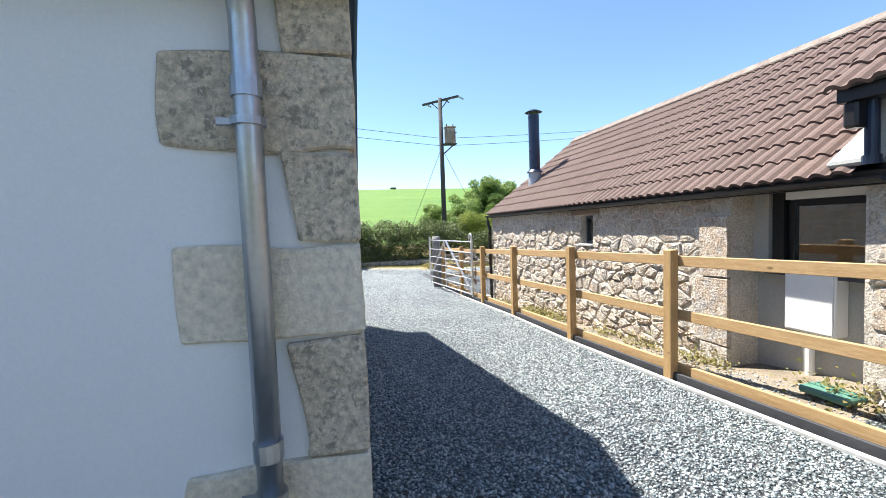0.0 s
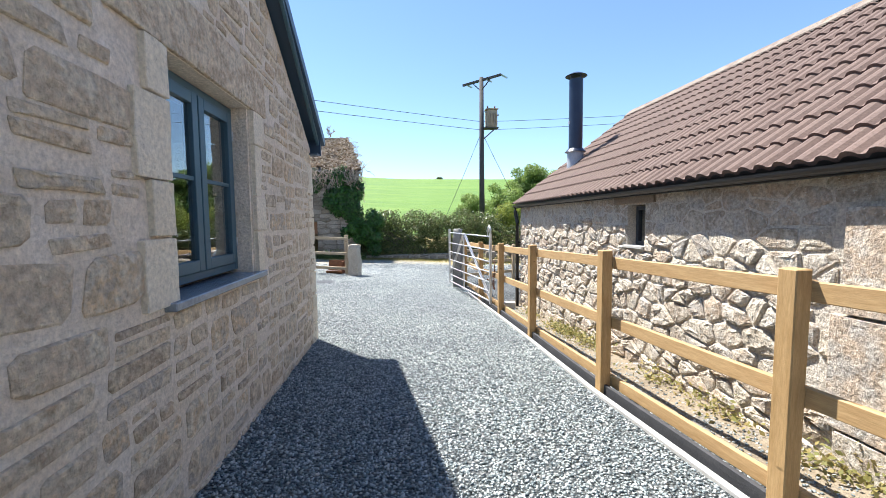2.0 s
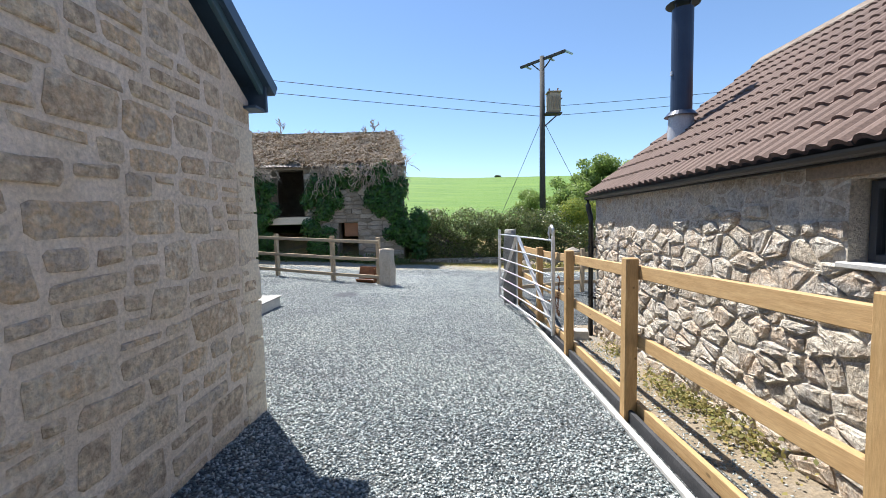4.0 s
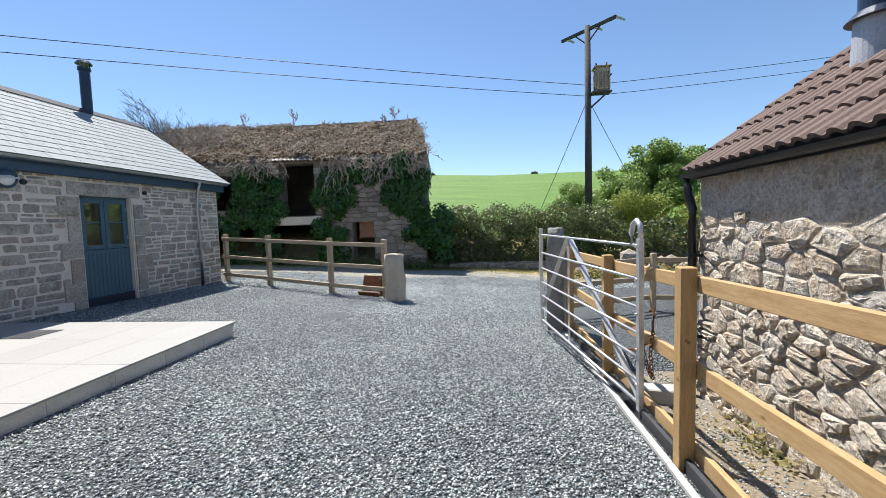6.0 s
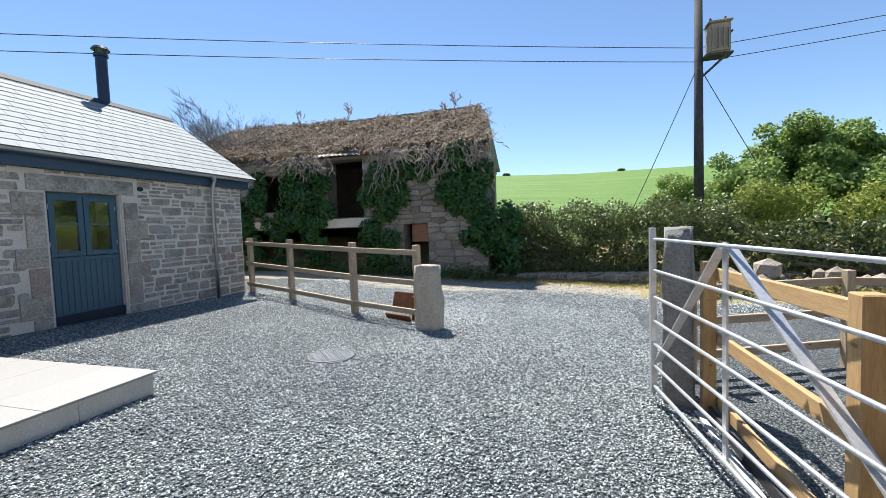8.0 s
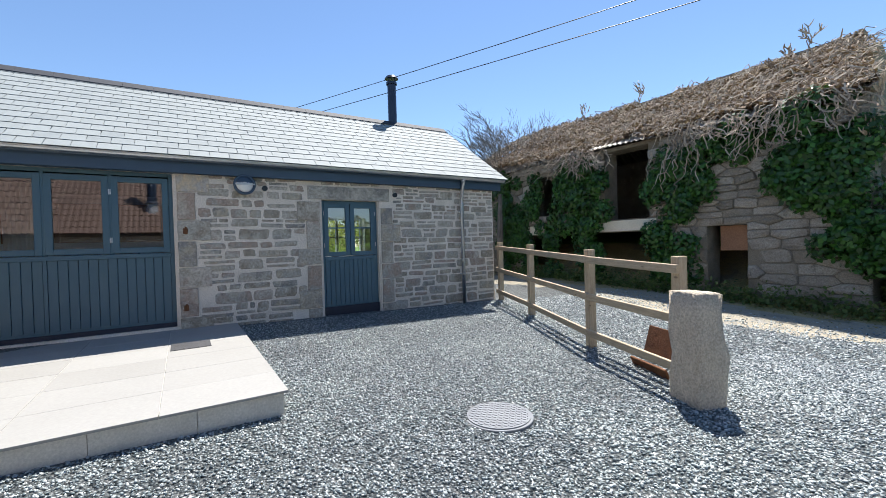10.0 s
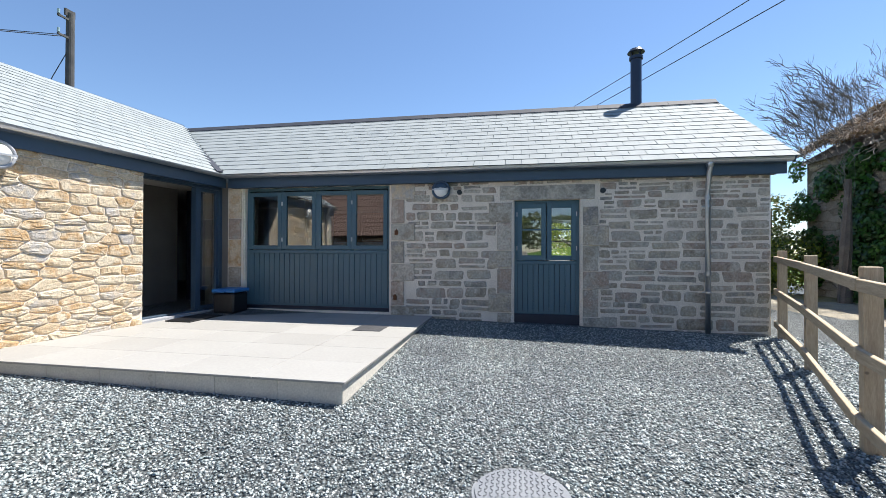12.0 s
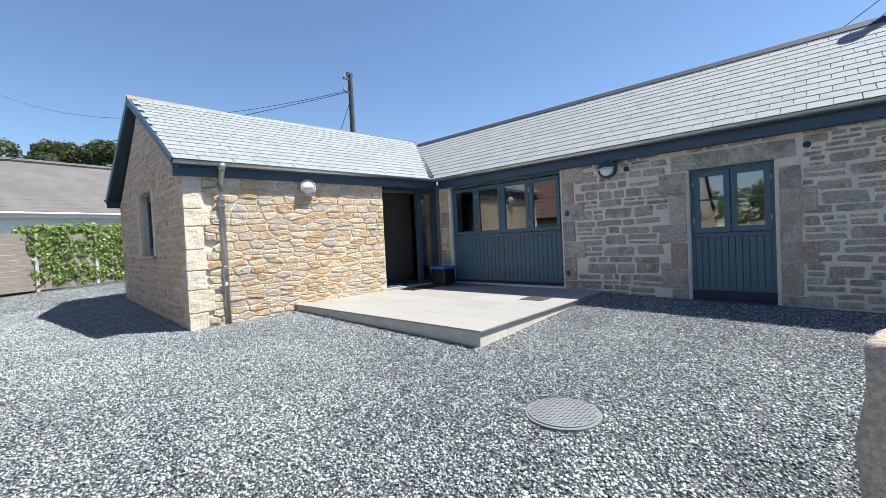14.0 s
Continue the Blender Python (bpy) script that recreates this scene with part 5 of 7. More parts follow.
# ==== the barn
BA, BB = (3.57, -1.0), (3.924, 10.80)
mbn = wall_frame(BA, BB)
L_b = length(BA, BB)
bu = lambda y: (y + 1.0) * L_b / 11.8
B_EAVE = 1.91
B_HOLES = [(bu(5.89), bu(6.26), 1.19, 1.69), (bu(2.19), bu(3.36), -0.6, 1.90)]
wall_barn = solid_wall("wall_barn", mbn, L_b, -0.9, B_EAVE, 0.5, B_HOLES, MORTAR_DARK, kind_label="rugged rubble stone barn wall")
BDEPTH = 5.6
mbn2 = wall_frame((BB[0] + 0.006, BB[1] + 0.005), (BB[0] + BDEPTH, BB[1] + 0.005 - 0.03 * BDEPTH))
wall_barn_n = solid_wall("wall_barn_end", mbn2, BDEPTH - 0.006, -0.9, B_EAVE, 0.5, [], MORTAR_DARK, tops=(BDEPTH / 2, 3.9), kind_label="rubble stone end wall of the barn")
tagged(part("wall_barn_back", box((BDEPTH - 0.4, 0, -0.9), (BDEPTH, L_b, B_EAVE), Matrix.Translation((BA[0], BA[1], 0)) @ Matrix.Rotation(radians(-1.72), 4, "Z")), MORTAR_DARK), "plain rear wall of the barn", "wall", kind="structure")
barn_stones = rubble(L_b, -0.60, B_EAVE - 0.01, 0.075, 0.25, 0.09, 0.40, [B_HOLES[0], (B_HOLES[1][0] - 0.02, B_HOLES[1][1] + 0.02, -0.6, 1.95), (bu(3.36), bu(3.36) + 0.42, -0.5, 1.62)], 41, 0.020, aspect=1.6, jitter=0.45)
lay_rubble(wall_barn, mbn, barn_stones, BARN_STONE, 0.032, 42, bu(6.9), flush=lambda u, z: 0.22 if z > 1.42 + 0.12 * math.sin(u * 1.7) else 1.0)
lay_rubble(wall_barn_n, mbn2, rubble(BDEPTH, -0.6, 1.9, 0.10, 0.24, 0.13, 0.38, [], 43, 0.012, aspect=1.35, jitter=0.4), BARN_STONE, 0.04, 44, 0.0, limit=40)
# big dressed blocks of the doorway pier
z = -0.45
for k, h in enumerate((0.62, 0.75, 0.68)):
    lintel("pier_block", wall_barn, mbn, bu(3.36) + 0.004, bu(3.36) + (0.42 if k % 2 else 0.36), z + 0.01, z + h - 0.01, 0.05, BARN_STONE, 30 + k)
    z += h
part("window_lintel", box((bu(5.70), -0.1, 1.705), (bu(6.55), 0.03, 1.80), mbn), wood("grey_old_timber", (0.18, 0.13, 0.09), (0.30, 0.23, 0.17)), wall_barn, "old timber lintel", bevel=0.008)
# barn window
bw1 = empty("window_barn", Matrix.Identity(4), "small dark grey window in rubble barn wall", "window", kind="structure")
DARK_FRAME = surf("anthracite_frame", [(0.035, 0.04, 0.05), (0.05, 0.055, 0.065)], 0.4, coarse=2, fine=60, grain=0.08, bumps=0.05)
pane_frame(bw1, mbn, bu(5.905), bu(6.245), 1.205, 1.675, -0.10, 0.045, 0.06, DARK_FRAME, name="window_frame")
part("sill", box((bu(5.87), -0.12, 1.17), (bu(6.29), 0.05, 1.205), mbn), CONCRETE, bw1, bevel=0.006)
# Dark panel added behind the small window as its room shade
tagged(part("window_backing", box((bu(5.5), -0.9, 0.9), (bu(6.4), -0.6, 1.9), mbn), ROOM_SHADE), "added dark panel for the shade inside barn", "wall", kind="structure")
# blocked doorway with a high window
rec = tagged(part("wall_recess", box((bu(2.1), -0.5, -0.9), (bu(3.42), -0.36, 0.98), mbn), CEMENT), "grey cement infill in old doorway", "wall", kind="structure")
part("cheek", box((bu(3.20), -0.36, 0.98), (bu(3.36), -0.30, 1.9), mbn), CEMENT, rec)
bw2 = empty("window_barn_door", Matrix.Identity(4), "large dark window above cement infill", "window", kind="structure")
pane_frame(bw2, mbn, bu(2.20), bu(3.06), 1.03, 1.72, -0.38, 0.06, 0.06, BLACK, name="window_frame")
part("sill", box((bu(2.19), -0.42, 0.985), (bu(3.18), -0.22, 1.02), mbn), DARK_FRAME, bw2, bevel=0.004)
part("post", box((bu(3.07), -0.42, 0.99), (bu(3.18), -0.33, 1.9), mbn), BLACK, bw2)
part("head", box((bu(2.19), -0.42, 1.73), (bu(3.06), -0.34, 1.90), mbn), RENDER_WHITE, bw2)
# Another added dark panel: the shade behind the high window
tagged(part("room_backing", box((bu(1.6), -1.4, 0.6), (bu(3.9), -1.3, 1.92), mbn), ROOM_SHADE), "added dark panel for the shade inside barn", "wall", kind="structure")
mb1 = empty("meter_box", mbn @ Matrix.Translation((bu(2.76), -0.36, 0.30)), "white plastic meter box on cement wall", "meter box")
part("case", box((-0.24, 0.0, 0.16), (0.20, 0.16, 0.76)), WHITE_PLASTIC, mb1, bevel=0.01)
part("door", box((-0.225, 0.161, 0.18), (0.185, 0.172, 0.74)), WHITE_PLASTIC, mb1, bevel=0.004)
part("duct", rod((0.02, 0.08, -0.42), (0.02, 0.08, 0.16), 0.035, n=14), WHITE_PLASTIC, mb1)
lid = empty("chamber_cover", mbn @ Matrix.Translation((bu(2.30), 0.16, ground_z(3.55, 2.3) - 0.01)), "green plastic chamber cover set in earth", "cover")
GREEN_P = surf("green_plastic", [(0.09, 0.22, 0.165), (0.12, 0.26, 0.20)], 0.5, coarse=3, fine=50, grain=0.15, bumps=0.1)
part("plate", box((-0.18, -0.12, -0.02), (0.18, 0.12, 0.04)), GREEN_P, lid, bevel=0.015)
part("rib", box((-0.16, -0.02, 0.04), (0.16, 0.02, 0.05)), GREEN_P, lid)

# barn roof of interlocking tiles
B_U0, B_U1 = bu(2.02), L_b + 0.10
mbr = plane_frame(mbn @ Vector((0, 0.095, 1.895)), mbn.to_3x3() @ Vector((-1, 0, 0)), mbn.to_3x3() @ Vector((0, -2.82, 2.10)))
B_V = math.hypot(2.82, 2.10)
roof_barn = slab("roof_barn", mbr, [(-B_U1, 0.0), (-B_U0, 0.0), (-B_U0, B_V), (-B_U1, B_V)], 0.08, BLACK, "brown concrete interlocking tile roof")
mbr2 = plane_frame(mbn @ Vector((0, -5.5, 1.895)), mbn.to_3x3() @ Vector((1, 0, 0)), mbn.to_3x3() @ Vector((0, 2.83, 2.10)))
roof_barn_b = slab("roof_barn_back", mbr2, [(B_U0, 0.0), (B_U1, 0.0), (B_U1, B_V), (B_U0, B_V)], 0.08, TILE, "brown concrete tile roof")


def roman_tile(w, e):
    """A double-roman tile with a thick butt."""
    prof = [(0.0, 0.0), (0.10, 0.028), (0.20, 0.034), (0.30, 0.026), (0.40, 0.0), (0.52, 0.0), (0.62, 0.028), (0.72, 0.034), (0.82, 0.026), (0.92, 0.0), (1.0, 0.0)]
    vs, fs = [], []
    for y, dz in ((0.0, 0.0), (e * 1.12, -0.026)):
        for u, h in prof:
            vs.append((u * w, y, h + dz + 0.028))
    n = len(prof)
    for u, h in prof:
        vs.append((u * w, 0.0, h * 0.9 - 0.004))
    for k in range(n - 1):
        fs.append((k, k + 1, n + k + 1, n + k))
        fs.append((2 * n + k, 2 * n + k + 1, k + 1, k))
    return vs, fs


TW, TE = 0.30, 0.335
tv, tf = roman_tile(TW, TE)
tme = bpy.data.meshes.new("roof_tile")
tme.from_pydata(tv, [], tf)
tme.materials.append(TILE)
spots = [(-B_U1 + k * TW, r * TE - 0.05) for r in range(int(B_V / TE) + 1) for k in range(int((B_U1 - B_U0) / TW))]
near_u = -bu(6.0)
order = sorted(range(len(spots)), key=lambda i: (spots[i][0] - near_u) ** 2 + 2 * spots[i][1] ** 2)
single = set(order[:300])
av, af = [], []
rnd = random.Random(51)
for i, (u, v) in enumerate(spots):
    t = mbr @ Matrix.Translation((u, v + rnd.uniform(-0.005, 0.005), rnd.uniform(-0.002, 0.003))) @ Matrix.Rotation(radians(rnd.uniform(-0.5, 0.5)), 4, "Z")
    if i in single:
        ob = new("roof_tile", tme)
        ob.matrix_basis = t
        ob.parent = roof_barn
    else:
        b = len(av)
        av += [t @ Vector(q_) for q_ in tv]
        af += [tuple(b + q_ for q_ in f) for f in tf]
tagged(link_mesh("roof_tiling", av, af, TILE, roof_barn), kind="stuff")
rg0, rg1 = mbr @ Vector((-B_U1, B_V, 0.05)), mbr @ Vector((-B_U0, B_V, 0.05))
ridge_run("ridge_barn", rg0, rg1, RIDGE_TILE, 0.15, "weathered brown ridge tiles with orange lichen")
B_GUT = 1.845
gutter("gutter_barn", mbn @ Vector((bu(2.0), 0.125, B_GUT)), mbn @ Vector((L_b + 0.1, 0.125, B_GUT)), BLACK, "black plastic half-round gutter", 0.05)
board("fascia_barn", mbn @ Vector((bu(2.0), 0.058, B_GUT - 0.01)), mbn @ Vector((L_b + 0.05, 0.058, B_GUT - 0.01)), 0.03, 0.10, BLACK, "black painted fascia board")
bd = empty("downpipe", mbn @ Matrix.Translation((L_b - 0.03, 0.0, -0.05)), "black plastic downpipe at the barn corner", "downpipe")
part("pipe", tube([(0.05, 0.125, 1.86), (0.05, 0.125, 1.76), (0.04, 0.115, 1.68), (0.02, 0.10, 1.60), (0, 0.09, 1.52), (0, 0.09, 1.4), (0, 0.09, -0.5)], 0.042, 12), BLACK, bd, smooth=True)
for z_ in (1.05, 0.2):
    part("bracket", rod((0, 0.09, z_ - 0.02), (0, 0.09, z_ + 0.02), 0.055, n=12), BLACK, bd)
    part("lug", bar((0, 0.09, z_), (-0.1, 0.04, z_), 0.02, 0.03), BLACK, bd)
# flue of the barn
bf = empty("barn_flue", Matrix.Translation((4.83, 9.92, 2.45)), "blue-black twin-wall flue with rain cap on tiled roof", "flue")
bf.scale = (0.94, 0.94, 0.965)
part("sleeve", rod((0, 0, 0.0), (0, 0, 0.52), 0.19, 0.175, 28), LEAD, bf, "grey flashing sleeve")
part("storm_collar", rod((0, 0, 0.50), (0, 0, 0.57), 0.235, 0.17, 28), FLUE_BLUE, bf)
part("pipe", rod((0, 0, 0.5), (0, 0, 2.05), 0.15, n=28), FLUE_BLUE, bf)
part("seam_clip", box((-0.17, -0.02, 1.1), (-0.148, 0.02, 1.16)), GALV, bf)
for k in range(4):
    a = k * math.pi / 2 + 0.3
    part("stay", rod((0.13 * math.cos(a), 0.13 * math.sin(a), 2.03), (0.15 * math.cos(a), 0.15 * math.sin(a), 2.14), 0.012), FLUE_BLUE, bf)
part("cap", rod((0, 0, 2.12), (0, 0, 2.19), 0.245, 0.10, 28), FLUE_BLUE, bf, bevel=0.008)
part("flashing", box((-0.36, -0.30, -0.006), (0.3, 0.30, 0.006), Matrix.Translation((0, 0, 0.20)) @ Matrix.Rotation(radians(-36.7), 4, "Y")), LEAD, bf, "grey lead flashing")
# the higher south part with its own tiled roof, and the pipe between the two
YW = 2.11
mhi = mbn @ Matrix.Translation((-1.2, 0.02, 0))
wall_high = tagged(part("wall_barn_high", box((0, -0.45, 1.88), (bu(YW) + 1.2, 0.0, 2.62), mhi), CEMENT), "grey cemented higher wall of the barn", "wall", kind="structure")
pr = empty("raised_roof", mbn @ Matrix.Translation((bu(YW), 0.0, 2.52)), "raised tiled roof edge with black boards", "roof", kind="structure")
tilt_ = Matrix.Translation((0, 0.24, 0.02)) @ Matrix.Rotation(radians(-36.7), 4, "X")
part("deck", box((-4.0, -3.0, -0.05), (0.14, 0.0, 0.0), tilt_), BLACK, pr)
pt = bpy.data.meshes.new("roof_tile")
pt.from_pydata(tv, [], tf)
pt.materials.append(TILE)
for r in range(9):
    for k in range(13):
        ob = new("roof_tile", pt)
        ob.matrix_basis = tilt_ @ Matrix.Translation((0.19 - k * TW, 0.05 - r * TE, 0.0)) @ Matrix.Rotation(math.pi, 4, "Z")
        ob.parent = pr
part("fascia", box((-4.0, 0.20, -0.10), (0.14, 0.235, 0.0)), BLACK, pr, bevel=0.004)
part("soffit", box((-4.0, 0.02, -0.10), (0.14, 0.199, -0.09)), BLACK, pr)
part("gutter_end", box((0.0, 0.12, -0.30), (0.10, 0.24, -0.10)), BLACK, pr, bevel=0.02)
sp = empty("soil_pipe", mbn @ Matrix.Translation((bu(2.10), 0.10, 1.94)), "blue-black pipe rising through cement flashing", "pipe")
part("pipe", rod((0, 0, 0), (0, 0, 0.55), 0.045, n=16), FLUE_BLUE, sp)
part("collar", rod((0, 0, 0.0), (0, 0, 0.07), 0.058, n=16), FLUE_BLUE, sp)
part("flashing", box((-0.05, -0.55, -0.01), (0.30, 0.0, 0.055), Matrix.Rotation(radians(-36.7), 4, "X")), CEMENT, sp, "pale cement fillet", bevel=0.02)

# ==== the new timber fence beside the barn


def post_and_rail(name, pts, zs_top, rails, w, d, rail_h, rail_d, mat_up, mat, label, side, over=0.06):
    """Posts at pts (x, y, ground), three rails nailed to one side between them."""
    p0 = pts[0]
    th = empty(name, Matrix.Translation((p0[0], p0[1], p0[2])), label, "fence")
    o = Vector(p0)
    rnd = random.Random(int(abs(p0[1]) * 100))
    for k, p in enumerate(pts):
        q = pts[min(k + 1, len(pts) - 1)]
        r = pts[max(k - 1, 0)]
        a = math.atan2(q[1] - r[1], q[0] - r[0])
        bm = box((-w / 2, -d / 2, -0.3), (w / 2, d / 2, zs_top))
        ob = part("post", bm, mat_up, th, bevel=0.006)
        ob.matrix_basis = Matrix.Translation(Vector(p) - o) @ Matrix.Rotation(a, 4, "Z") @ Matrix.Rotation(radians(rnd.uniform(-0.6, 0.6)), 4, "Y")
    for a, b in zip(pts, pts[1:]):
        A, B = Vector(a) - o, Vector(b) - o
        dr = (B - A).normalized()
        n = Vector((-dr.y, dr.x, 0)) * side * (d / 2 + rail_d / 2 + 0.002)
        L = (B - A).length
        for rz in rails:
            bm = box((-L / 2 - over, -rail_d / 2, -rail_h / 2), (L / 2 + over, rail_d / 2, rail_h / 2))
            ob = part("rail", bm, mat, th, bevel=0.005)
            ang = math.atan2(dr.y, dr.x)
            ob.matrix_basis = Matrix.Translation((A + B) / 2 + n + Vector((0, 0, rz))) @ Matrix.Rotation(ang, 4, "Z") @ Matrix.Rotation(-math.asin(dr.z) + radians(rnd.uniform(-0.3, 0.3)), 4, "Y")
    return th


def at(x, y, dz=0.0):
    return (x, y, ground_z(x, y) + dz)


FY = (-0.45, 1.45, 3.38, 5.10, 7.10, 9.00, 10.75, 12.7)
fpts = [(fence_x(y), y, ground_z(fence_x(y) - 0.1, y) - float(np.interp(y, (5.1, 7.1, 9.0), (0.015, 0.04, 0.015)))) for y in FY]
post_and_rail("timber_fence", fpts, 1.365, (0.135, 0.69, 1.25), 0.10, 0.10, 0.105, 0.04, PINE_UP, PINE, "new pale pine post-and-rail fence along the barn", -1)
# gravel boards and concrete edging under the fence
ed = empty("edging", Matrix.Translation((fence_x(3), 3, ground_z(fence_x(3), 3))), "dark gravel board with pale concrete edging under fence", "edging", kind="structure")
o = Vector((fence_x(3), 3, ground_z(fence_x(3), 3)))
for a, b in zip(FY[:-1], FY[1:]):
    for off, w, h, mt, nm in ((-0.085, 0.05, 0.09, CONCRETE, "concrete_strip"), (0.0, 0.035, 0.15, TARRED, "gravel_board")):
        A = Vector((fence_x(a) + off, a, ground_z(fence_x(a) - 0.1, a) + h / 2 - 0.06)) - o
        B = Vector((fence_x(b) + off, b, ground_z(fence_x(b) - 0.1, b) + h / 2 - 0.06)) - o
        part(nm, bar(A, B, w, h), mt, ed, bevel=0.005)

# paddock fence beyond the gate
pp = [at(3.06, 13.6), at(4.88, 14.45), at(6.6, 14.35), at(8.2, 14.2)]
post_and_rail("timber_fence", pp, 1.12, (0.25, 0.62, 0.98), 0.09, 0.09, 0.09, 0.04, OLD_PINE_UP, OLD_PINE, "weathered pine paddock fence beyond the gate", 1)
# field-side fence from the lodge to the stone gatepost
rp = [at(-5.16, 16.52), at(-3.68, 15.96), at(-1.79, 15.15), at(-0.45, 14.74)]
post_and_rail("rail_fence", rp, 1.25, (0.20, 0.66, 1.13), 0.10, 0.10, 0.085, 0.04, OLD_PINE_UP, OLD_PINE, "weathered pine post-and-rail fence beside gravel yard", -1)


def rough_post(name, base, w, d, h, mat, label, seed, turn=0.0, lean=0.0):
    bm = box((-w / 2, -d / 2, -0.3), (w / 2, d / 2, h))
    bmesh.ops.subdivide_edges(bm, edges=list(bm.edges), cuts=6, use_grid_fill=True)
    for v in bm.verts:
        s = 1.0 - 0.12 * max(0.0, v.co.z / h)
        v.co.x *= s
        v.co.y *= s
        v.co += noise.noise_vector(v.co * 3.5 + Vector((seed, 0, 0))) * 0.035 + noise.noise_vector(v.co * 12 + Vector((seed, 2, 0))) * 0.010
        if v.co.z > h - 0.06:
            v.co.z -= 0.25 * abs(v.co.x) ** 1.3
    th = tagged(part(name, bm, mat, bevel=0.0, smooth=True), label, "gatepost")
    th.matrix_basis = Matrix.Translation(base) @ Matrix.Rotation(turn, 4, "Z") @ Matrix.Rotation(lean, 4, "Y")
    return th


rough_post("stone_gatepost", at(-0.19, 14.50), 0.34, 0.29, 0.97, GRANITE_POST, "rough sunlit granite gatepost in gravel", 3, radians(-20))
rough_post("stone_gatepost", at(2.80, 12.98), 0.40, 0.26, 1.66, surf("grey_granite_post", [(0.22, 0.22, 0.20), (0.34, 0.33, 0.31)], 0.95, coarse=5, fine=45, grain=0.45, bumps=0.9, depth=0.012), "tall grey granite gatepost behind the gate", 8, radians(75))

# rusty trough lying between fence and gatepost
tr = empty("rusty_trough", Matrix.Translation(at(-0.84, 15.0, -0.05)) @ Matrix.Rotation(radians(-22), 4, "Z") @ Matrix.Scale(1.45, 4), "rusty brown steel trough leaning at the gatepost", "trough")
part("side", box((-0.20, 0.0, 0.10), (0.20, 0.02, 0.34), Matrix.Rotation(radians(-16), 4, "X")), RUST, tr, bevel=0.004)
part("side", box((-0.18, -0.05, 0.0), (0.20, -0.03, 0.13), Matrix.Rotation(radians(24), 4, "X")), RUST, tr, bevel=0.004)
part("end_plate", box((0.15, 0.0, 0.03), (0.17, 0.16, 0.3)), RUST, tr, bevel=0.004)

# ==== the field gate, swung open along the fence
G0, G1 = Vector((2.54, 12.76, 0)), Vector((2.93, 9.74, 0))
gz = ground_z(2.7, 11.5) + 0.09
gm = Matrix.Translation((G0.x, G0.y, gz)) @ Matrix.Rotation(math.atan2(G1.y - G0.y, G1.x - G0.x), 4, "Z")
GL = (G1 - G0).length
gate = empty("field_gate", gm, "galvanised seven-bar field gate standing open", "gate")
TOPB = 1.42
part("hinge_stile", bar((0, 0, 0.02), (0, 0, TOPB + 0.10), 0.05, 0.05, up=(1, 0, 0)), GALV, gate, bevel=0.004)
part("middle_stile", bar((GL * 0.40, 0.02, 0.05), (GL * 0.40, 0.02, TOPB + 0.02), 0.012, 0.05, up=(1, 0, 0)), GALV, gate)
part("latch_stile", bar((GL, 0, 0.02), (GL, 0, TOPB + 0.06), 0.045, 0.05, up=(1, 0, 0)), GALV, gate, bevel=0.004)
for k, z_ in enumerate((0.08, 0.27, 0.47, 0.68, 0.90, 1.14, TOPB)):
    part("bar", rod((0, 0, z_), (GL, 0, z_), 0.013 if k else 0.016, n=10), GALV, gate, smooth=True)
for a, b in (((GL * 0.42, 0.028, TOPB - 0.02), (GL * 0.98, 0.028, 0.10)), ((GL * 0.38, 0.028, TOPB - 0.02), (0.02, 0.028, 0.30))):
    part("brace", bar(a, b, 0.012, 0.06, up=(0, 1, 0)), GALV, gate)
part("latch_loop", tube([(GL - 0.14, 0, TOPB), (GL - 0.15, 0, TOPB + 0.10), (GL - 0.12, 0, TOPB + 0.18), (GL - 0.06, 0, TOPB + 0.21), (GL, 0, TOPB + 0.17), (GL + 0.005, 0, TOPB + 0.05)], 0.022, 10), GALV, gate, smooth=True)
for z_ in (0.25, 0.55, 0.85, 1.14, TOPB):
    part("bolt", rod((GL, -0.03, z_), (GL, -0.045, z_), 0.014, n=6), GALV, gate)
# chain with hook
ch = empty("gate_chain", gm @ Matrix.Translation((GL - 0.05, 0.0, 1.05)), "rusty chain and hook hanging at the gate", "chain")


def chain_link(c, turn, parent):
    ring = [Vector((0.014 * math.cos(a), 0, 0.024 * math.sin(a))) for a in [2 * math.pi * k / 12 for k in range(13)]]
    r = Matrix.Rotation(turn, 3, "Z")
    part("link", tube([Vector(c) + r @ q for q in ring], 0.0045, 5), RUST, parent)


for k in range(11):
    s = k / 10
    chain_link((0.19 - 0.03 * math.sin(3.14 * s), 0.03, -0.68 + 0.36 * s), (k % 2) * 1.57 + 0.4, ch)
for k in range(9):
    s = k / 8
    chain_link((0.04 + 0.15 * s, 0.03, -0.50 - 0.18 * math.sin(1.57 * s)), (k % 2) * 1.57 + 0.4, ch)
part("wrap", tube([(-0.04, 0.04, -0.48), (0.04, 0.05, -0.46), (0.05, -0.04, -0.5), (-0.04, -0.04, -0.52), (-0.04, 0.04, -0.55)], 0.012, 6), RUST, ch)
part("hook", tube([(0.19, 0.03, -0.32), (0.19, 0.03, -0.24), (0.215, 0.03, -0.17), (0.185, 0.03, -0.13), (0.15, 0.03, -0.155)], 0.012, 6), RUST, ch)
blk = empty("concrete_kerb", Matrix.Translation(at(3.42, 10.60)) @ Matrix.Rotation(radians(-10), 4, "Z"), "pale concrete block by the barn corner", "kerb")
part("block", box((-0.34, -0.10, -0.1), (0.30, 0.10, 0.15)), CONCRETE, blk, bevel=0.012)

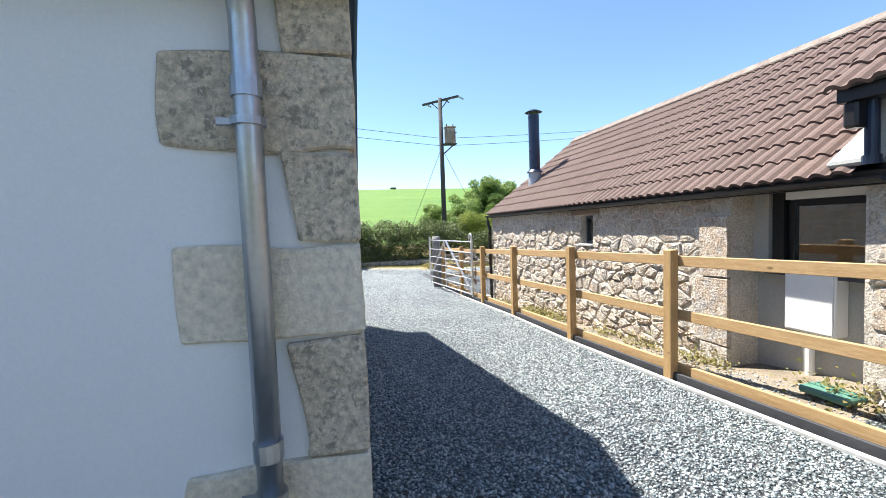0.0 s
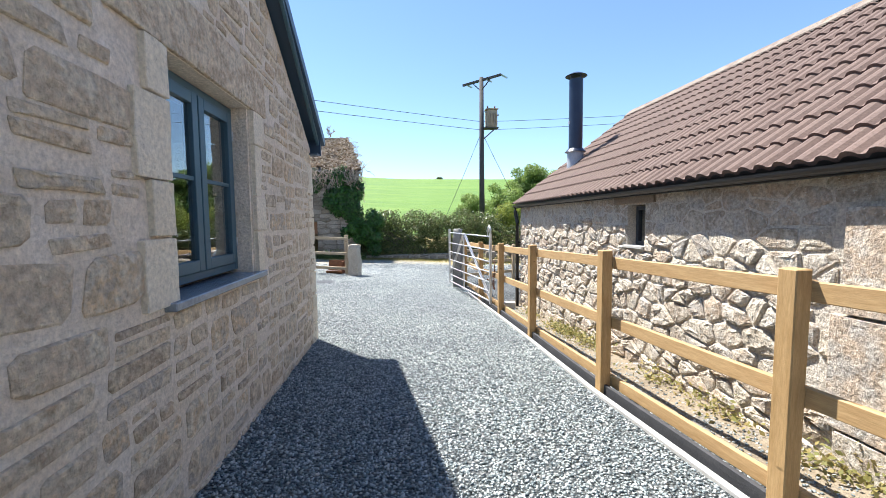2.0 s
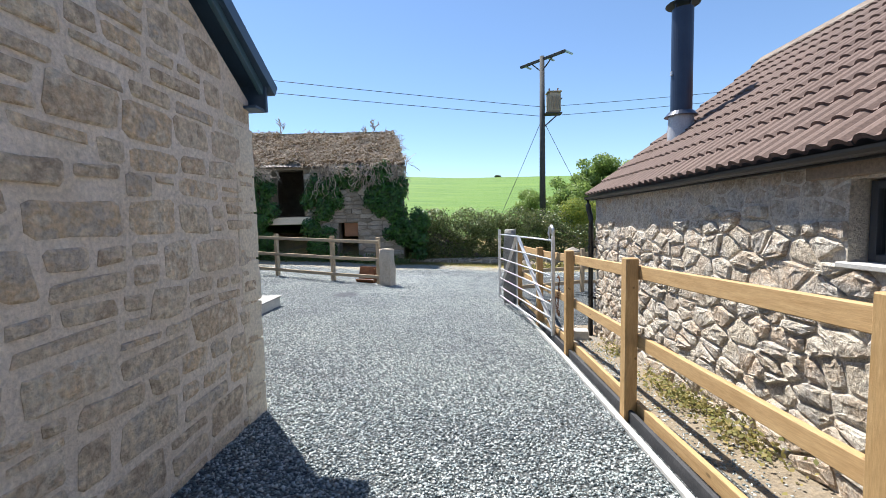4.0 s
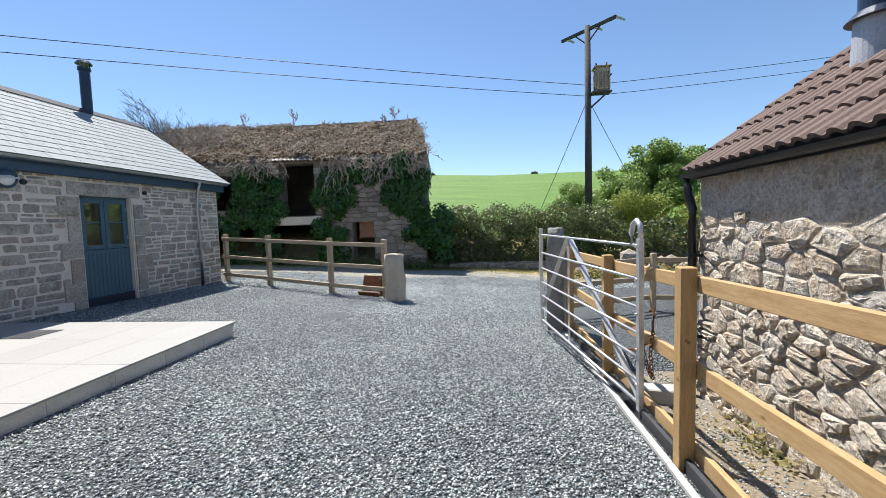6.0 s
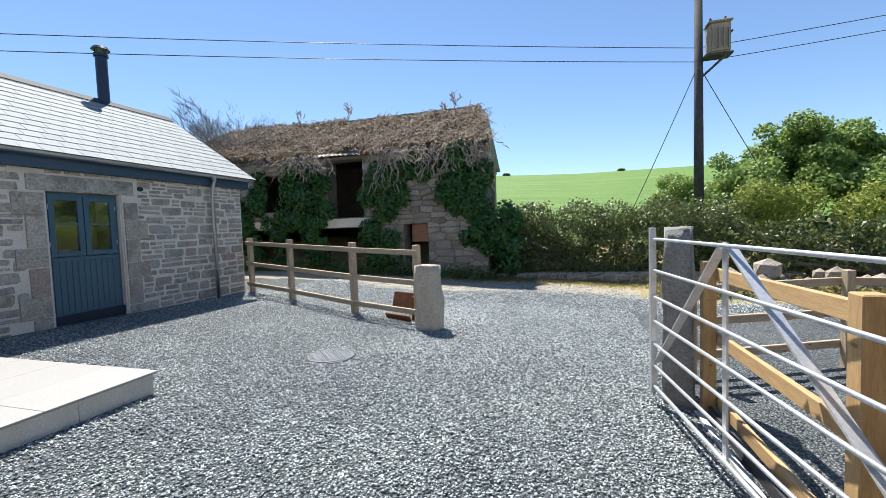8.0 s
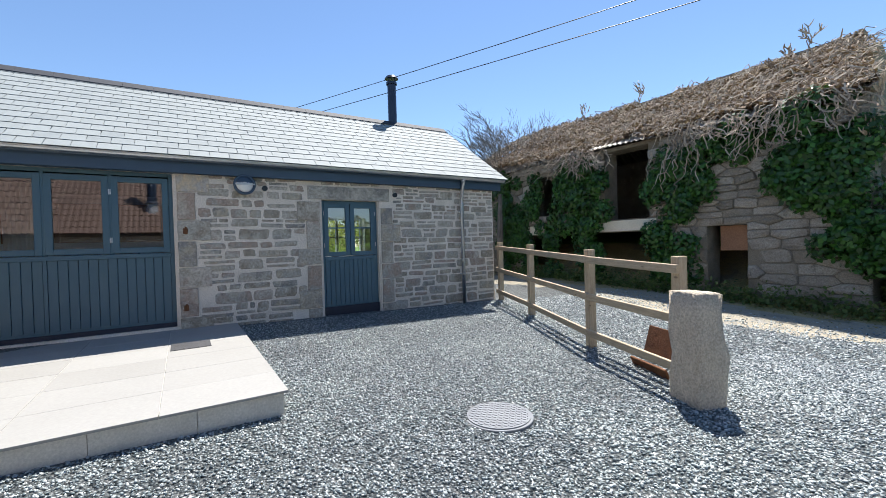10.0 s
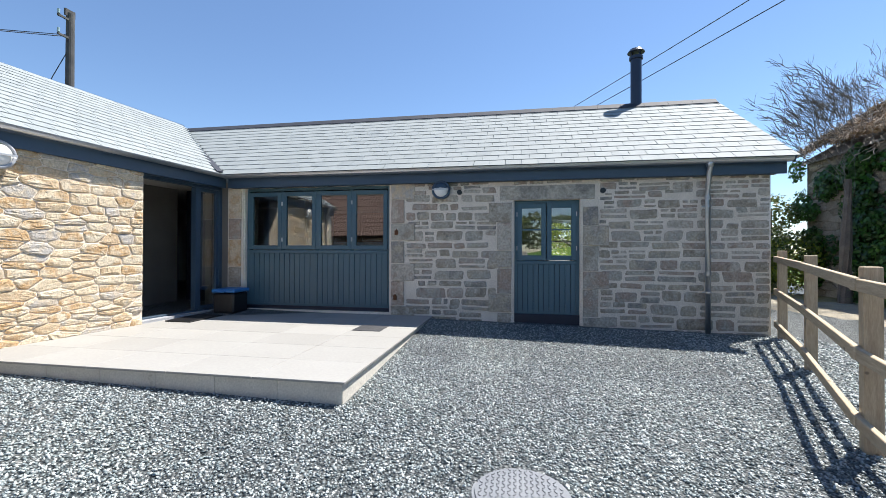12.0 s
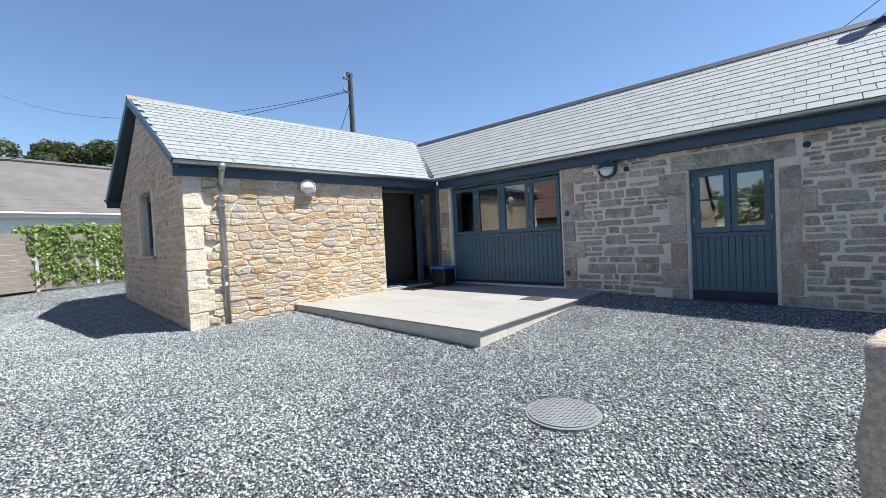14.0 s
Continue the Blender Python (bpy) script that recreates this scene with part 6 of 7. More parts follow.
# ==== electricity pole with transformer, wires
PX, PY = 6.15, 24.4
pz = ground_z(PX, PY)
pole = empty("electricity_pole", Matrix.Translation((PX, PY, pz)), "creosoted wooden electricity pole with transformer", "pole")
part("pole", rod((0, 0, -0.5), (0, 0, 9.35 - pz), 0.16, 0.115, 16), POLE_WOOD, pole, smooth=True)
arm = part("cross_arm", bar((-0.85, 1.0, 9.2 - pz), (0.85, -1.0, 9.2 - pz), 0.12, 0.12), POLE_WOOD, pole, bevel=0.01)
part("arm_brace", bar((-0.4, 0.47, 9.16 - pz), (0, 0.1, 8.65 - pz), 0.03, 0.05), POLE_WOOD, pole)
part("arm_brace", bar((0.4, -0.47, 9.16 - pz), (0, -0.1, 8.65 - pz), 0.03, 0.05), POLE_WOOD, pole)
INSUL = surf("pale_green_insulator", [(0.30, 0.42, 0.42), (0.40, 0.52, 0.52)], 0.25, coarse=4, fine=40, grain=0.1, bumps=0.0)
for s in (-0.8, 0.25, 1.0):
    p = Vector((s * 0.85, -s, 9.24 - pz))
    part("insulator", rod(p + Vector((0.02, 0.0, -0.06)), p + Vector((0.30, -0.1, -0.24)), 0.06, 0.045, 10), INSUL, pole)
tx = empty("pole_transformer", Matrix.Translation((PX + 0.52, PY - 0.12, 6.6)), "weathered brown pole-mounted transformer", "transformer")
bm = box((-0.30, -0.26, 0), (0.30, 0.26, 0.95))
bmesh.ops.bevel(bm, geom=list(bm.edges), offset=0.06, segments=2, affect="EDGES")
part("tank", bm, TRANSFORMER, tx)
for k in range(4):
    part("fin", box((-0.22 + k * 0.14, -0.34, 0.12), (-0.20 + k * 0.14, -0.26, 0.75)), TRANSFORMER, tx)
part("lid", box((-0.34, -0.30, 0.95), (0.34, 0.30, 1.0)), TRANSFORMER, tx, bevel=0.01)
for s in (-0.18, 0.18):
    part("bushing", rod((s, 0, 1.0), (s * 1.2, 0, 1.18), 0.04, 0.03, 10), RUST, tx)
part("side_bushing", rod((0.3, 0, 0.65), (0.42, 0, 0.72), 0.05, 0.03, 10), BLACK, tx)
part("platform", box((-0.42, -0.26, -0.06), (0.36, 0.26, 0.0)), POLE_WOOD, tx)
for y in (-0.2, 0.2):
    part("strut", bar((-0.42, y, -0.6), (0.2, y, -0.06), 0.04, 0.06), POLE_WOOD, tx)


def wire(name, a, b, sag, label, r=0.012, n=24):
    a, b = Vector(a), Vector(b)
    pts = [a.lerp(b, k / n) - Vector((0, 0, 4 * sag * (k / n) * (1 - k / n))) for k in range(n + 1)]
    return tagged(part(name, tube(pts, r, 5), BLACK), label, "wire")


for dz in (6.95, 6.50):
    wire("overhead_wire", (PX, PY, dz), (PX - 0.918 * 60, PY - 0.40 * 60, dz + 1.75), 0.68, "black overhead wire from the pole")
    wire("overhead_wire", (PX, PY, dz), (PX + 0.93 * 50, PY + 0.10 * 50, dz + 6.5), 0.8, "black overhead wire from the pole")
for q in ((-2.6, -1.2), (2.9, 0.8)):
    st = wire("stay_wire", (PX, PY, 6.4), (PX + q[0], PY + q[1], ground_z(PX + q[0], PY + q[1]) + 0.4), 0.05, "pole stay wire with insulator", 0.012)
part("stay_insulator", rod((-0.12, 0, 3.2), (-0.12, 0, 5.6), 0.012, n=6), BLACK, pole)
P2 = (-8.76, -0.48)
p2 = empty("telegraph_pole", Matrix.Translation((*P2, ground_z(*P2))), "slim wooden telegraph pole behind the roofs", "pole")
part("pole", rod((0, 0, -0.3), (0, 0, 7.95), 0.13, 0.10, 14), POLE_WOOD, p2)
for z_ in (7.2, 7.75):
    part("arm", bar((-0.08, 0, z_), (0.42, 0.1, z_ - 0.05), 0.05, 0.06), POLE_WOOD, p2)
    part("insulator", rod((0.40, 0.1, z_), (0.40, 0.1, z_ + 0.12), 0.035, n=10), INSUL, p2)
part("top_bracket", bar((-0.12, 0, 7.95), (0.16, 0, 7.95), 0.06, 0.2), POLE_WOOD, p2)
wire("overhead_wire", (P2[0], P2[1], 7.75), (0.9, -37.8, 15.5), 1.6, "black overhead wire behind the roofs")
wire("overhead_wire", (P2[0], P2[1], 7.7), (3.45, -4.16, 3.63), 0.15, "black overhead wire behind the roofs")
wire("stay_wire", (P2[0], P2[1], 7.4), (P2[0] + 2.2, P2[1] - 1.4, 0.4), 0.02, "black stay wire of the pole", 0.012)

# ==== foliage helpers


def leaves(name, centres, normals, size, mat, seed, droop=0.3, parent=None, aspect=0.62):
    """Many small pointed leaves at the given places."""
    g = np.random.default_rng(seed)
    n = len(centres)
    c = np.asarray(centres, float)
    d = np.asarray(normals, float) + g.normal(0, 0.75, (n, 3))
    d /= np.linalg.norm(d, axis=1, keepdims=True) + 1e-9
    t = g.normal(0, 1, (n, 3))
    t[:, 2] -= droop
    t -= d * (t * d).sum(1, keepdims=True)
    t /= np.linalg.norm(t, axis=1, keepdims=True) + 1e-9
    b = np.cross(d, t)
    s = size * g.uniform(0.6, 1.35, (n, 1))
    v = np.stack([c - t * s * 0.5, c + b * s * aspect * 0.5 + d * s * 0.08, c + t * s * 0.5, c - b * s * aspect * 0.5 + d * s * 0.08], 1).reshape(-1, 3)
    me = bpy.data.meshes.new(name)
    me.vertices.add(4 * n)
    me.vertices.foreach_set("co", v.astype(np.float32).ravel())
    me.loops.add(4 * n)
    me.loops.foreach_set("vertex_index", np.arange(4 * n, dtype=np.int32))
    me.polygons.add(n)
    me.polygons.foreach_set("loop_start", np.arange(0, 4 * n, 4, dtype=np.int32))
    me.update(calc_edges=True)
    me.materials.append(mat)
    ob = new(name, me)
    if parent is not None:
        ob.parent = parent
    return ob


def clumps(blobs, count, seed, shell=0.75):
    """Leaf places spread over uneven blobs (x, y, z, rx, ry, rz)."""
    g = np.random.default_rng(seed)
    b = np.asarray(blobs, float)
    w = b[:, 3] * b[:, 4] + b[:, 4] * b[:, 5]
    k = g.choice(len(b), count, p=w / w.sum())
    d = g.normal(0, 1, (count, 3))
    d /= np.linalg.norm(d, axis=1, keepdims=True)
    r = shell + (1.08 - shell) * g.random((count, 1)) ** 0.8
    return b[k, :3] + d * r * b[k, 3:6], d


def twigs(name, starts, ends, mat, r, seed, parent=None, wob=0.15, seg=3):
    """Thin crooked stems."""
    g = np.random.default_rng(seed)
    vs, fs = [], []
    for a, b in zip(starts, ends):
        a, b = np.asarray(a, float), np.asarray(b, float)
        L = np.linalg.norm(b - a)
        prev = None
        for k in range(seg + 1):
            p = a + (b - a) * k / seg + (g.normal(0, wob * L, 3) if 0 < k < seg else 0)
            rr = r * (1 - 0.6 * k / seg)
            base = len(vs)
            q = g.random() * 0.5
            for j in range(3):
                an = 2.1 * j + q
                vs.append((p[0] + rr * math.cos(an), p[1] + rr * 0.6 * math.sin(an), p[2] + rr * math.sin(an)))
            if prev is not None:
                for j in range(3):
                    fs.append((prev + j, prev + (j + 1) % 3, base + (j + 1) % 3, base + j))
            prev = base
    return link_mesh(name, vs, fs, mat, parent)


def branches(parent, base, h, spread, seed, mat, depth=4, r0=0.09, name="branch"):
    """A bare branching crown as one part, with trunk."""
    rnd = random.Random(seed)
    st, en, tips = [], [], []

    def grow(p, d, L, k):
        q = p + d * L
        st.append(p)
        en.append(q)
        if k == 0:
            tips.append(q)
            return
        for _ in range(rnd.choice((2, 3, 3))):
            e = (d + Vector((rnd.uniform(-1, 1), rnd.uniform(-1, 1), rnd.uniform(-0.35, 0.7))) * spread).normalized()
            grow(p + d * L * rnd.uniform(0.4, 1.0), e, L * rnd.uniform(0.66, 0.9), k - 1)
    grow(Vector(base), Vector((0, 0, 1)), h * 0.34, depth)
    bm = bmesh.new()
    return st, en, tips


def shrub(name, base, blobs, count, size, mat, label, category, seed, stems=5, kind=""):
    th = empty(name, Matrix.Translation(base), label, category, kind=kind)
    o = Vector(base)
    rel = [(b[0] - o.x, b[1] - o.y, b[2] - o.z, *b[3:]) for b in blobs]
    c, d = clumps(rel, count, seed)
    g = np.random.default_rng(seed + 1)
    c = c + g.normal(0, 0.06, c.shape)
    leaves("crown", c, d, size, mat, seed + 2, parent=th)
    rnd = random.Random(seed)
    for k in range(stems):
        b = rel[k % len(rel)]
        part("stem" if stems > 1 else "trunk", tube([(rnd.uniform(-0.2, 0.2), rnd.uniform(-0.2, 0.2), -0.2), (b[0] * 0.4, b[1] * 0.4, b[2] * 0.4), (b[0] * 0.8, b[1] * 0.8, b[2] * 0.8), (b[0], b[1], b[2] + b[5] * 0.4)], [0.09, 0.07, 0.045, 0.015], 7), BARK, th)
    return th


def blob_row(x0, y0, x1, y1, z0, z1, r, n, seed, jitter=0.25):
    rnd = random.Random(seed)
    out = []
    for k in range(n):
        s = (k + 0.5) / n
        x, y = x0 + (x1 - x0) * s, y0 + (y1 - y0) * s
        z = z0
        while z < z1:
            rr = r * rnd.uniform(0.7, 1.25)
            out.append((x + rnd.uniform(-jitter, jitter), y + rnd.uniform(-jitter, jitter), min(z, z1 - rr * 0.4) + ground_z(x, y) * 0, rr, rr * 0.9, rr * 0.8))
            z += rr * 1.1
    return out


# hedge between the ruin and the gate
hb = blob_row(-0.7, 21.9, 6.5, 22.3, 0.15, 1.75, 0.55, 18, 61)
shrub("hedge", (2.9, 22.1, -0.2), hb, 42000, 0.085, HEDGE, "tall mixed green hedge along the lane", "hedge", 62, stems=14)
hb = blob_row(6.2, 21.6, 14.0, 20.5, 0.2, 1.1, 0.6, 14, 63)
shrub("hedge", (10, 21, -0.2), hb, 14000, 0.10, HEDGE, "low scrubby green hedge bank", "hedge", 64, stems=8)
# stone footing of the hedge
hw = solid_wall("wall_hedge_bank", wall_frame((9.0, 21.5), (-0.6, 21.35)), 9.6, -0.6, -0.14, 0.4, [], MORTAR_DARK, kind_label="low earth and stone hedge bank")
lay_stones(hw, wall_frame((9.0, 21.5), (-0.6, 21.35)), courses(9.6, -0.55, -0.12, 0.1, 0.25, 0.15, 0.4, [], 65), BOULDER_UNITS, RUIN_STONE, 0.03, 0.07, 66, 6.0, limit=60, tilt=8)
# shrubs and trees beyond
rnd = random.Random(70)


def crown(cx, cy, z0, h, rx, ry, n, r, seed):
    """Many small clumps on an uneven domed outline."""
    q = random.Random(seed)
    out = []
    for _ in range(n):
        a, t = q.uniform(0, 2 * math.pi), q.random() ** 0.6
        x, y = math.cos(a) * t, math.sin(a) * t
        top = h * math.sqrt(max(0.05, 1 - t * t)) * (0.75 + 0.35 * noise.noise(Vector((x * 2.5 + seed, y * 2.5, 0))))
        z = z0 + top * q.uniform(0.25, 1.0) ** 0.6
        k = r * q.uniform(0.55, 1.3)
        out.append((cx + x * rx, cy + y * ry, z, k, k, k * 0.7))
    return out


shrub("elder_tree", (9.6, 26.0, ground_z(9.6, 26)), crown(9.8, 26.0, 1.0, 4.5, 3.5, 1.8, 130, 0.46, 71), 72000, 0.13, TREE_LEAF, "bushy green elder tree behind the pole", "tree", 71, stems=7)
shrub("elder_tree", (13.6, 25.5, ground_z(13.6, 25.5)), crown(14.4, 25.5, 1.2, 4.5, 3.2, 1.8, 60, 0.6, 72), 34000, 0.13, TREE_LEAF, "bushy green tree beyond the barn", "tree", 73, stems=6)
shrub("thorn_bush", (6.5, 26.8, ground_z(6.5, 26.8)), crown(6.5, 26.8, 1.5, 2.0, 1.3, 1.0, 26, 0.36, 74), 14000, 0.09, TREE_LEAF, "small green thorn bush behind the pole", "bush", 75, stems=4)
tb = [(9.5 + rnd.uniform(-2.5, 3.5), 22.6 + rnd.uniform(-0.6, 0.8), 0.9 + rnd.uniform(0, 1.0), 0.6, 0.5, 0.5) for _ in range(16)]
shrub("flowering_scrub", (9.5, 22.6, ground_z(9.5, 22.6)), tb, 20000, 0.09, YELLOW_LEAF, "yellow-green flowering scrub on the bank", "bush", 77, stems=6)
g = np.random.default_rng(80)
rub = empty("rubble_heap", Matrix.Translation(at(6.6, 19.6)), "overgrown rubble heap beyond the paddock fence", "rubble")
for k in range(26):
    rr = rnd.uniform(0.12, 0.3)
    bm = bmesh.new()
    bmesh.ops.create_icosphere(bm, subdivisions=1, radius=rr)
    for v in bm.verts:
        v.co *= 1 + 0.35 * noise.noise(v.co * 5 + Vector((k, 0, 0)))
    ob = part("stone", bm, RUIN_STONE, rub)
    a = k / 25
    ob.matrix_basis = Matrix.Translation((-2.4 + 5.0 * a, rnd.uniform(-0.3, 0.3), rr * 0.5 + 0.45 * math.sin(3.1 * a) * rnd.random()))
pts = np.stack([g.uniform(3.8, 10, 2600), g.uniform(18.8, 20.4, 2600), np.zeros(2600)], 1)
pts[:, 2] = [ground_z(p[0], p[1]) + abs(g.normal(0, 0.14)) for p in pts]
tagged(leaves("weeds", pts, np.tile((0, 0, 1.0), (len(pts), 1)), 0.13, GRASS_TUFT, 81), "rough weeds and dry grass on the verge", "weeds", kind="stuff")
pts = np.stack([g.uniform(-2, 6, 5000), 20.9 + g.normal(0, 0.4, 5000), np.zeros(5000)], 1)
pts[:, 2] = [ground_z(p[0], min(p[1], 21.3)) + abs(g.normal(0, 0.03)) for p in pts]
tagged(leaves("verge_grass", pts, np.tile((0, 0, 1.0), (len(pts), 1)), 0.09, GRASS_TUFT, 82, aspect=0.2), "dry yellow grass along the lane", "grass", kind="stuff")
# weeds at the barn foot
cl = [(6.9, 0.25), (7.7, 0.35), (8.2, 0.2), (4.6, 0.12), (3.6, 0.15), (2.2, 0.18), (5.4, 0.1), (9.6, 0.12)]
pp_ = []
for y, amt in cl:
    for _ in range(int(1400 * amt)):
        yy = y + g.normal(0, 0.22)
        xx = 3.74 + 0.03 * (yy - 6) - abs(g.normal(0, 0.13))
        pp_.append((xx, yy, ground_z(xx, yy) + abs(g.normal(0, 0.075))))
tagged(leaves("wall_weeds", pp_, np.tile((0, 0, 1.0), (len(pp_), 1)), 0.045, GRASS_TUFT, 83), "yellow-green weeds at the foot of the barn", "weeds", kind="stuff")
# far hedge lines and bumps on the crest
for k, (x, y, rr) in enumerate(((-6.0, 69.0, 0.22), (9.5, 70.0, 0.2), (24, 70, 0.25))):
    z = ground_z(x, y)
    shrub("far_bush", (x, y, z), [(x + j * rr, y, z + rr * 0.5, rr, rr, rr * 0.7) for j in range(-1, 2)], 900, 0.18, PINE_LEAF, "small dark bush on the field crest", "bush", 90 + k, stems=1)

# ==== the ruined barn under dead ivy
RX0, RX1, RY, RZ = -12.3, -0.45, 21.2, 3.85
mru = Matrix.Translation((RX1, RY, 0)) @ Matrix(((-1, 0, 0, 0), (0, -1, 0, 0), (0, 0, 1, 0), (0, 0, 0, 1)))
ru = lambda x: RX1 - x
R_H = [(ru(-4.6), ru(-5.95), 1.80, 3.75), (ru(-4.5), ru(-9.4), -0.6, 1.45), (ru(-2.38), ru(-3.2), -0.6, 1.50), (ru(-7.4), ru(-8.9), 2.1, 3.4)]
wall_ruin = solid_wall("wall_ruin", mru, RX1 - RX0, -0.6, RZ, 0.6, R_H, MORTAR_RUIN, kind_label="old granite wall of a ruined barn under ivy")
ruin_stones = rubble(RX1 - RX0, -0.35, RZ - 0.05, 0.16, 0.36, 0.28, 0.75, R_H + [(ru(-4.4), ru(-9.6), 1.45, 1.78)], 101, 0.016, aspect=2.6, jitter=0.08)
lay_rubble(wall_ruin, mru, ruin_stones, RUIN_STONE, 0.05, 102, ru(-2.0), limit=220)
for a, b in ((-4.4, -6.3), (-7.2, -9.6)):
    lintel("lintel", wall_ruin, mru, ru(a), ru(b), 1.47, 1.77, 0.05, QUOIN, 9)
for nm, xx in (("gable_ruin_east", RX1 - 0.75), ("gable_ruin_west", RX0 + 0.2)):
    tagged(link_mesh(nm, [(xx, RY + 0.2, RZ - 0.1), (xx, 27.4, RZ - 0.1), (xx, 24.4, 5.6), (xx + 0.3, RY + 0.2, RZ - 0.1), (xx + 0.3, 27.4, RZ - 0.1), (xx + 0.3, 24.4, 5.6)], [(0, 1, 2), (5, 4, 3), (0, 3, 4, 1), (1, 4, 5, 2), (2, 5, 3, 0)], RUIN_STONE), "granite gable of the ruin", "wall", kind="structure")
tagged(part("wall_ruin_east", box((RX1 - 0.6, RY - 0.0 + 0.6, -0.6), (RX1, 27.6, RZ - 0.3), Matrix.Translation((0.35 * (RY + 0.6), 0, 0)) @ Matrix(((1, -0.35, 0, 0), (0, 1, 0, 0), (0, 0, 1, 0), (0, 0, 0, 1)))), RUIN_STONE), "granite end wall of the ruin", "wall", kind="structure")
tagged(part("wall_ruin_back", box((RX0, 26.6, -0.6), (RX1 - 0.6, 27.0, RZ + 0.5)), RUIN_STONE), "granite rear wall of the ruin", "wall", kind="structure")
tagged(part("wall_ruin_west", box((RX0, RY + 0.6, -0.6), (RX0 + 0.6, 27.0, RZ)), RUIN_STONE), "granite end wall of the ruin", "wall", kind="structure")
tagged(part("floor_ruin", box((RX0 + 0.6, RY + 0.6, 1.5), (RX1 - 0.6, 27.0, 1.62)), POLE_WOOD), "rotten timber loft floor in the ruin", "floor", kind="structure")
part("door_sheet", box((-3.0, 21.40, 0.92), (-2.38, 21.45, 1.49)), surf("rust_red_sheet", [(0.32, 0.15, 0.08), (0.42, 0.22, 0.12)], 0.8, coarse=3, fine=30, bumps=0.2), wall_ruin, "rust-red sheet in a doorway")
# corrugated roof
rw = RX1 - RX0 + 0.3
skew = lambda y: 0.27 * (y - RY + 0.25) if y < 24.5 else 0.85
cvs, cfs = [], []
nw = int(rw / 0.04)
for j, (yy, zz) in enumerate(((RY - 0.25, RZ - 0.03), (24.4, 5.82), (28.0, 3.75))):
    for i in range(nw + 1):
        x = RX1 + 0.15 - i * rw / nw * (rw - skew(yy)) / rw - skew(yy)
        cvs.append((x, yy, zz + 0.02 * math.sin(i * math.pi / 2) + 0.05 * math.sin(x * 0.7)))
for j in range(2):
    for i in range(nw):
        a = j * (nw + 1) + i
        cfs.append((a, a + 1, a + nw + 2, a + nw + 1))
rr_ = link_mesh("roof_ruin", cvs, cfs, OLD_STEEL)
tagged(rr_, "grey corrugated sheet roof smothered in dead ivy", "roof", kind="structure")
sm = rr_.modifiers.new("thickness", "SOLIDIFY")
sm.thickness = 0.012
tagged(part("ridge_ruin", bar((RX0, 24.4, 5.88), (RX1 - 0.70, 24.4, 5.88), 0.3, 0.06), OLD_STEEL), "pale metal ridge cap", "ridge", kind="structure")
g = np.random.default_rng(110)


def on_ruin_roof(n, lift, spread):
    """Places over the front slope: higher mounds here and there, a bare strip of sheet over the high opening."""
    x, s = g.uniform(RX0 - 0.3, RX1 + 0.2, n), g.random(n)
    ok = ~((s < 0.055) & (x > -6.2) & (x < -4.6)) & ~((s < 0.05) & (x > -3.4) & (x < -2.0))
    x, s = x[ok], s[ok]
    x = np.minimum(x, RX1 + 0.15 - 0.27 * s * 3.3 - 0.25 * g.random(len(x)))
    mound = np.array([noise.noise(Vector((p * 1.1, q * 3.5, 4.0))) for p, q in zip(x, s)])
    z = RZ - 0.02 + s * 1.93 + lift + np.maximum(0, mound) * 0.32 + np.abs(g.normal(0, spread, len(x))) + 0.22 * np.clip(-(x + 7) / 3, 0, 1)
    return np.stack([x, RY - 0.28 + s * 3.33, z], 1)


th = empty("dead_ivy", Matrix.Identity(4), "mat of dead brown ivy stems over the ruined roof", "ivy", kind="stuff")
a = on_ruin_roof(5200, 0.04, 0.05)
d = np.stack([g.normal(0, 0.24, len(a)), g.normal(0, 0.17, len(a)), np.zeros(len(a))], 1)
d[:, 2] = d[:, 1] * 0.58 + g.normal(0, 0.05, len(a))
twigs("stems", a, a + d, TWIG, 0.017, 111, th, wob=0.16, seg=4)
DEAD_LEAF = leaf("dead_ivy_leaf", [(0.085, 0.05, 0.032), (0.20, 0.125, 0.075), (0.34, 0.23, 0.14)], 0.85, 0.08)
c = on_ruin_roof(30000, 0.0, 0.045)
leaves("dead_leaves", c, np.tile((0, -0.5, 0.8), (len(c), 1)), 0.13, DEAD_LEAF, 112, parent=th)
c = on_ruin_roof(9000, 0.05, 0.05)
c = c[(c[:, 0] > -8.2)]
leaves("pale_leaves", c, np.tile((0, -0.3, 0.9), (len(c), 1)), 0.06, leaf("dry_grass_tan", [(0.26, 0.19, 0.10), (0.42, 0.33, 0.20), (0.55, 0.45, 0.30)], 0.85, 0.1), 116, parent=th, aspect=0.3)
# long pale stems hanging over the eave
st_, en_ = [], []
for cx_, wd, ln, n in ((-6.7, 0.55, 0.55, 60), (-8.4, 0.6, 0.35, 30), (-3.55, 0.25, 1.1, 26), (-2.6, 0.4, 0.45, 36), (-1.55, 0.3, 0.8, 30), (-0.9, 0.3, 0.5, 20)):
    for _ in range(n):
        p = np.array((cx_ + g.normal(0, wd), RY - 0.30 + g.normal(0, 0.05), RZ + g.uniform(-0.1, 0.12)))
        drift = g.normal(0, 0.28)
        for k in range(3):
            q = p + np.array((drift * 0.5 + g.normal(0, 0.10), g.normal(-0.05, 0.05), -ln * g.uniform(0.15, 0.55)))
            st_.append(p)
            en_.append(q)
            p = q
twigs("hanging_stems", st_, en_, TWIG, 0.017, 113, th, wob=0.10, seg=3)
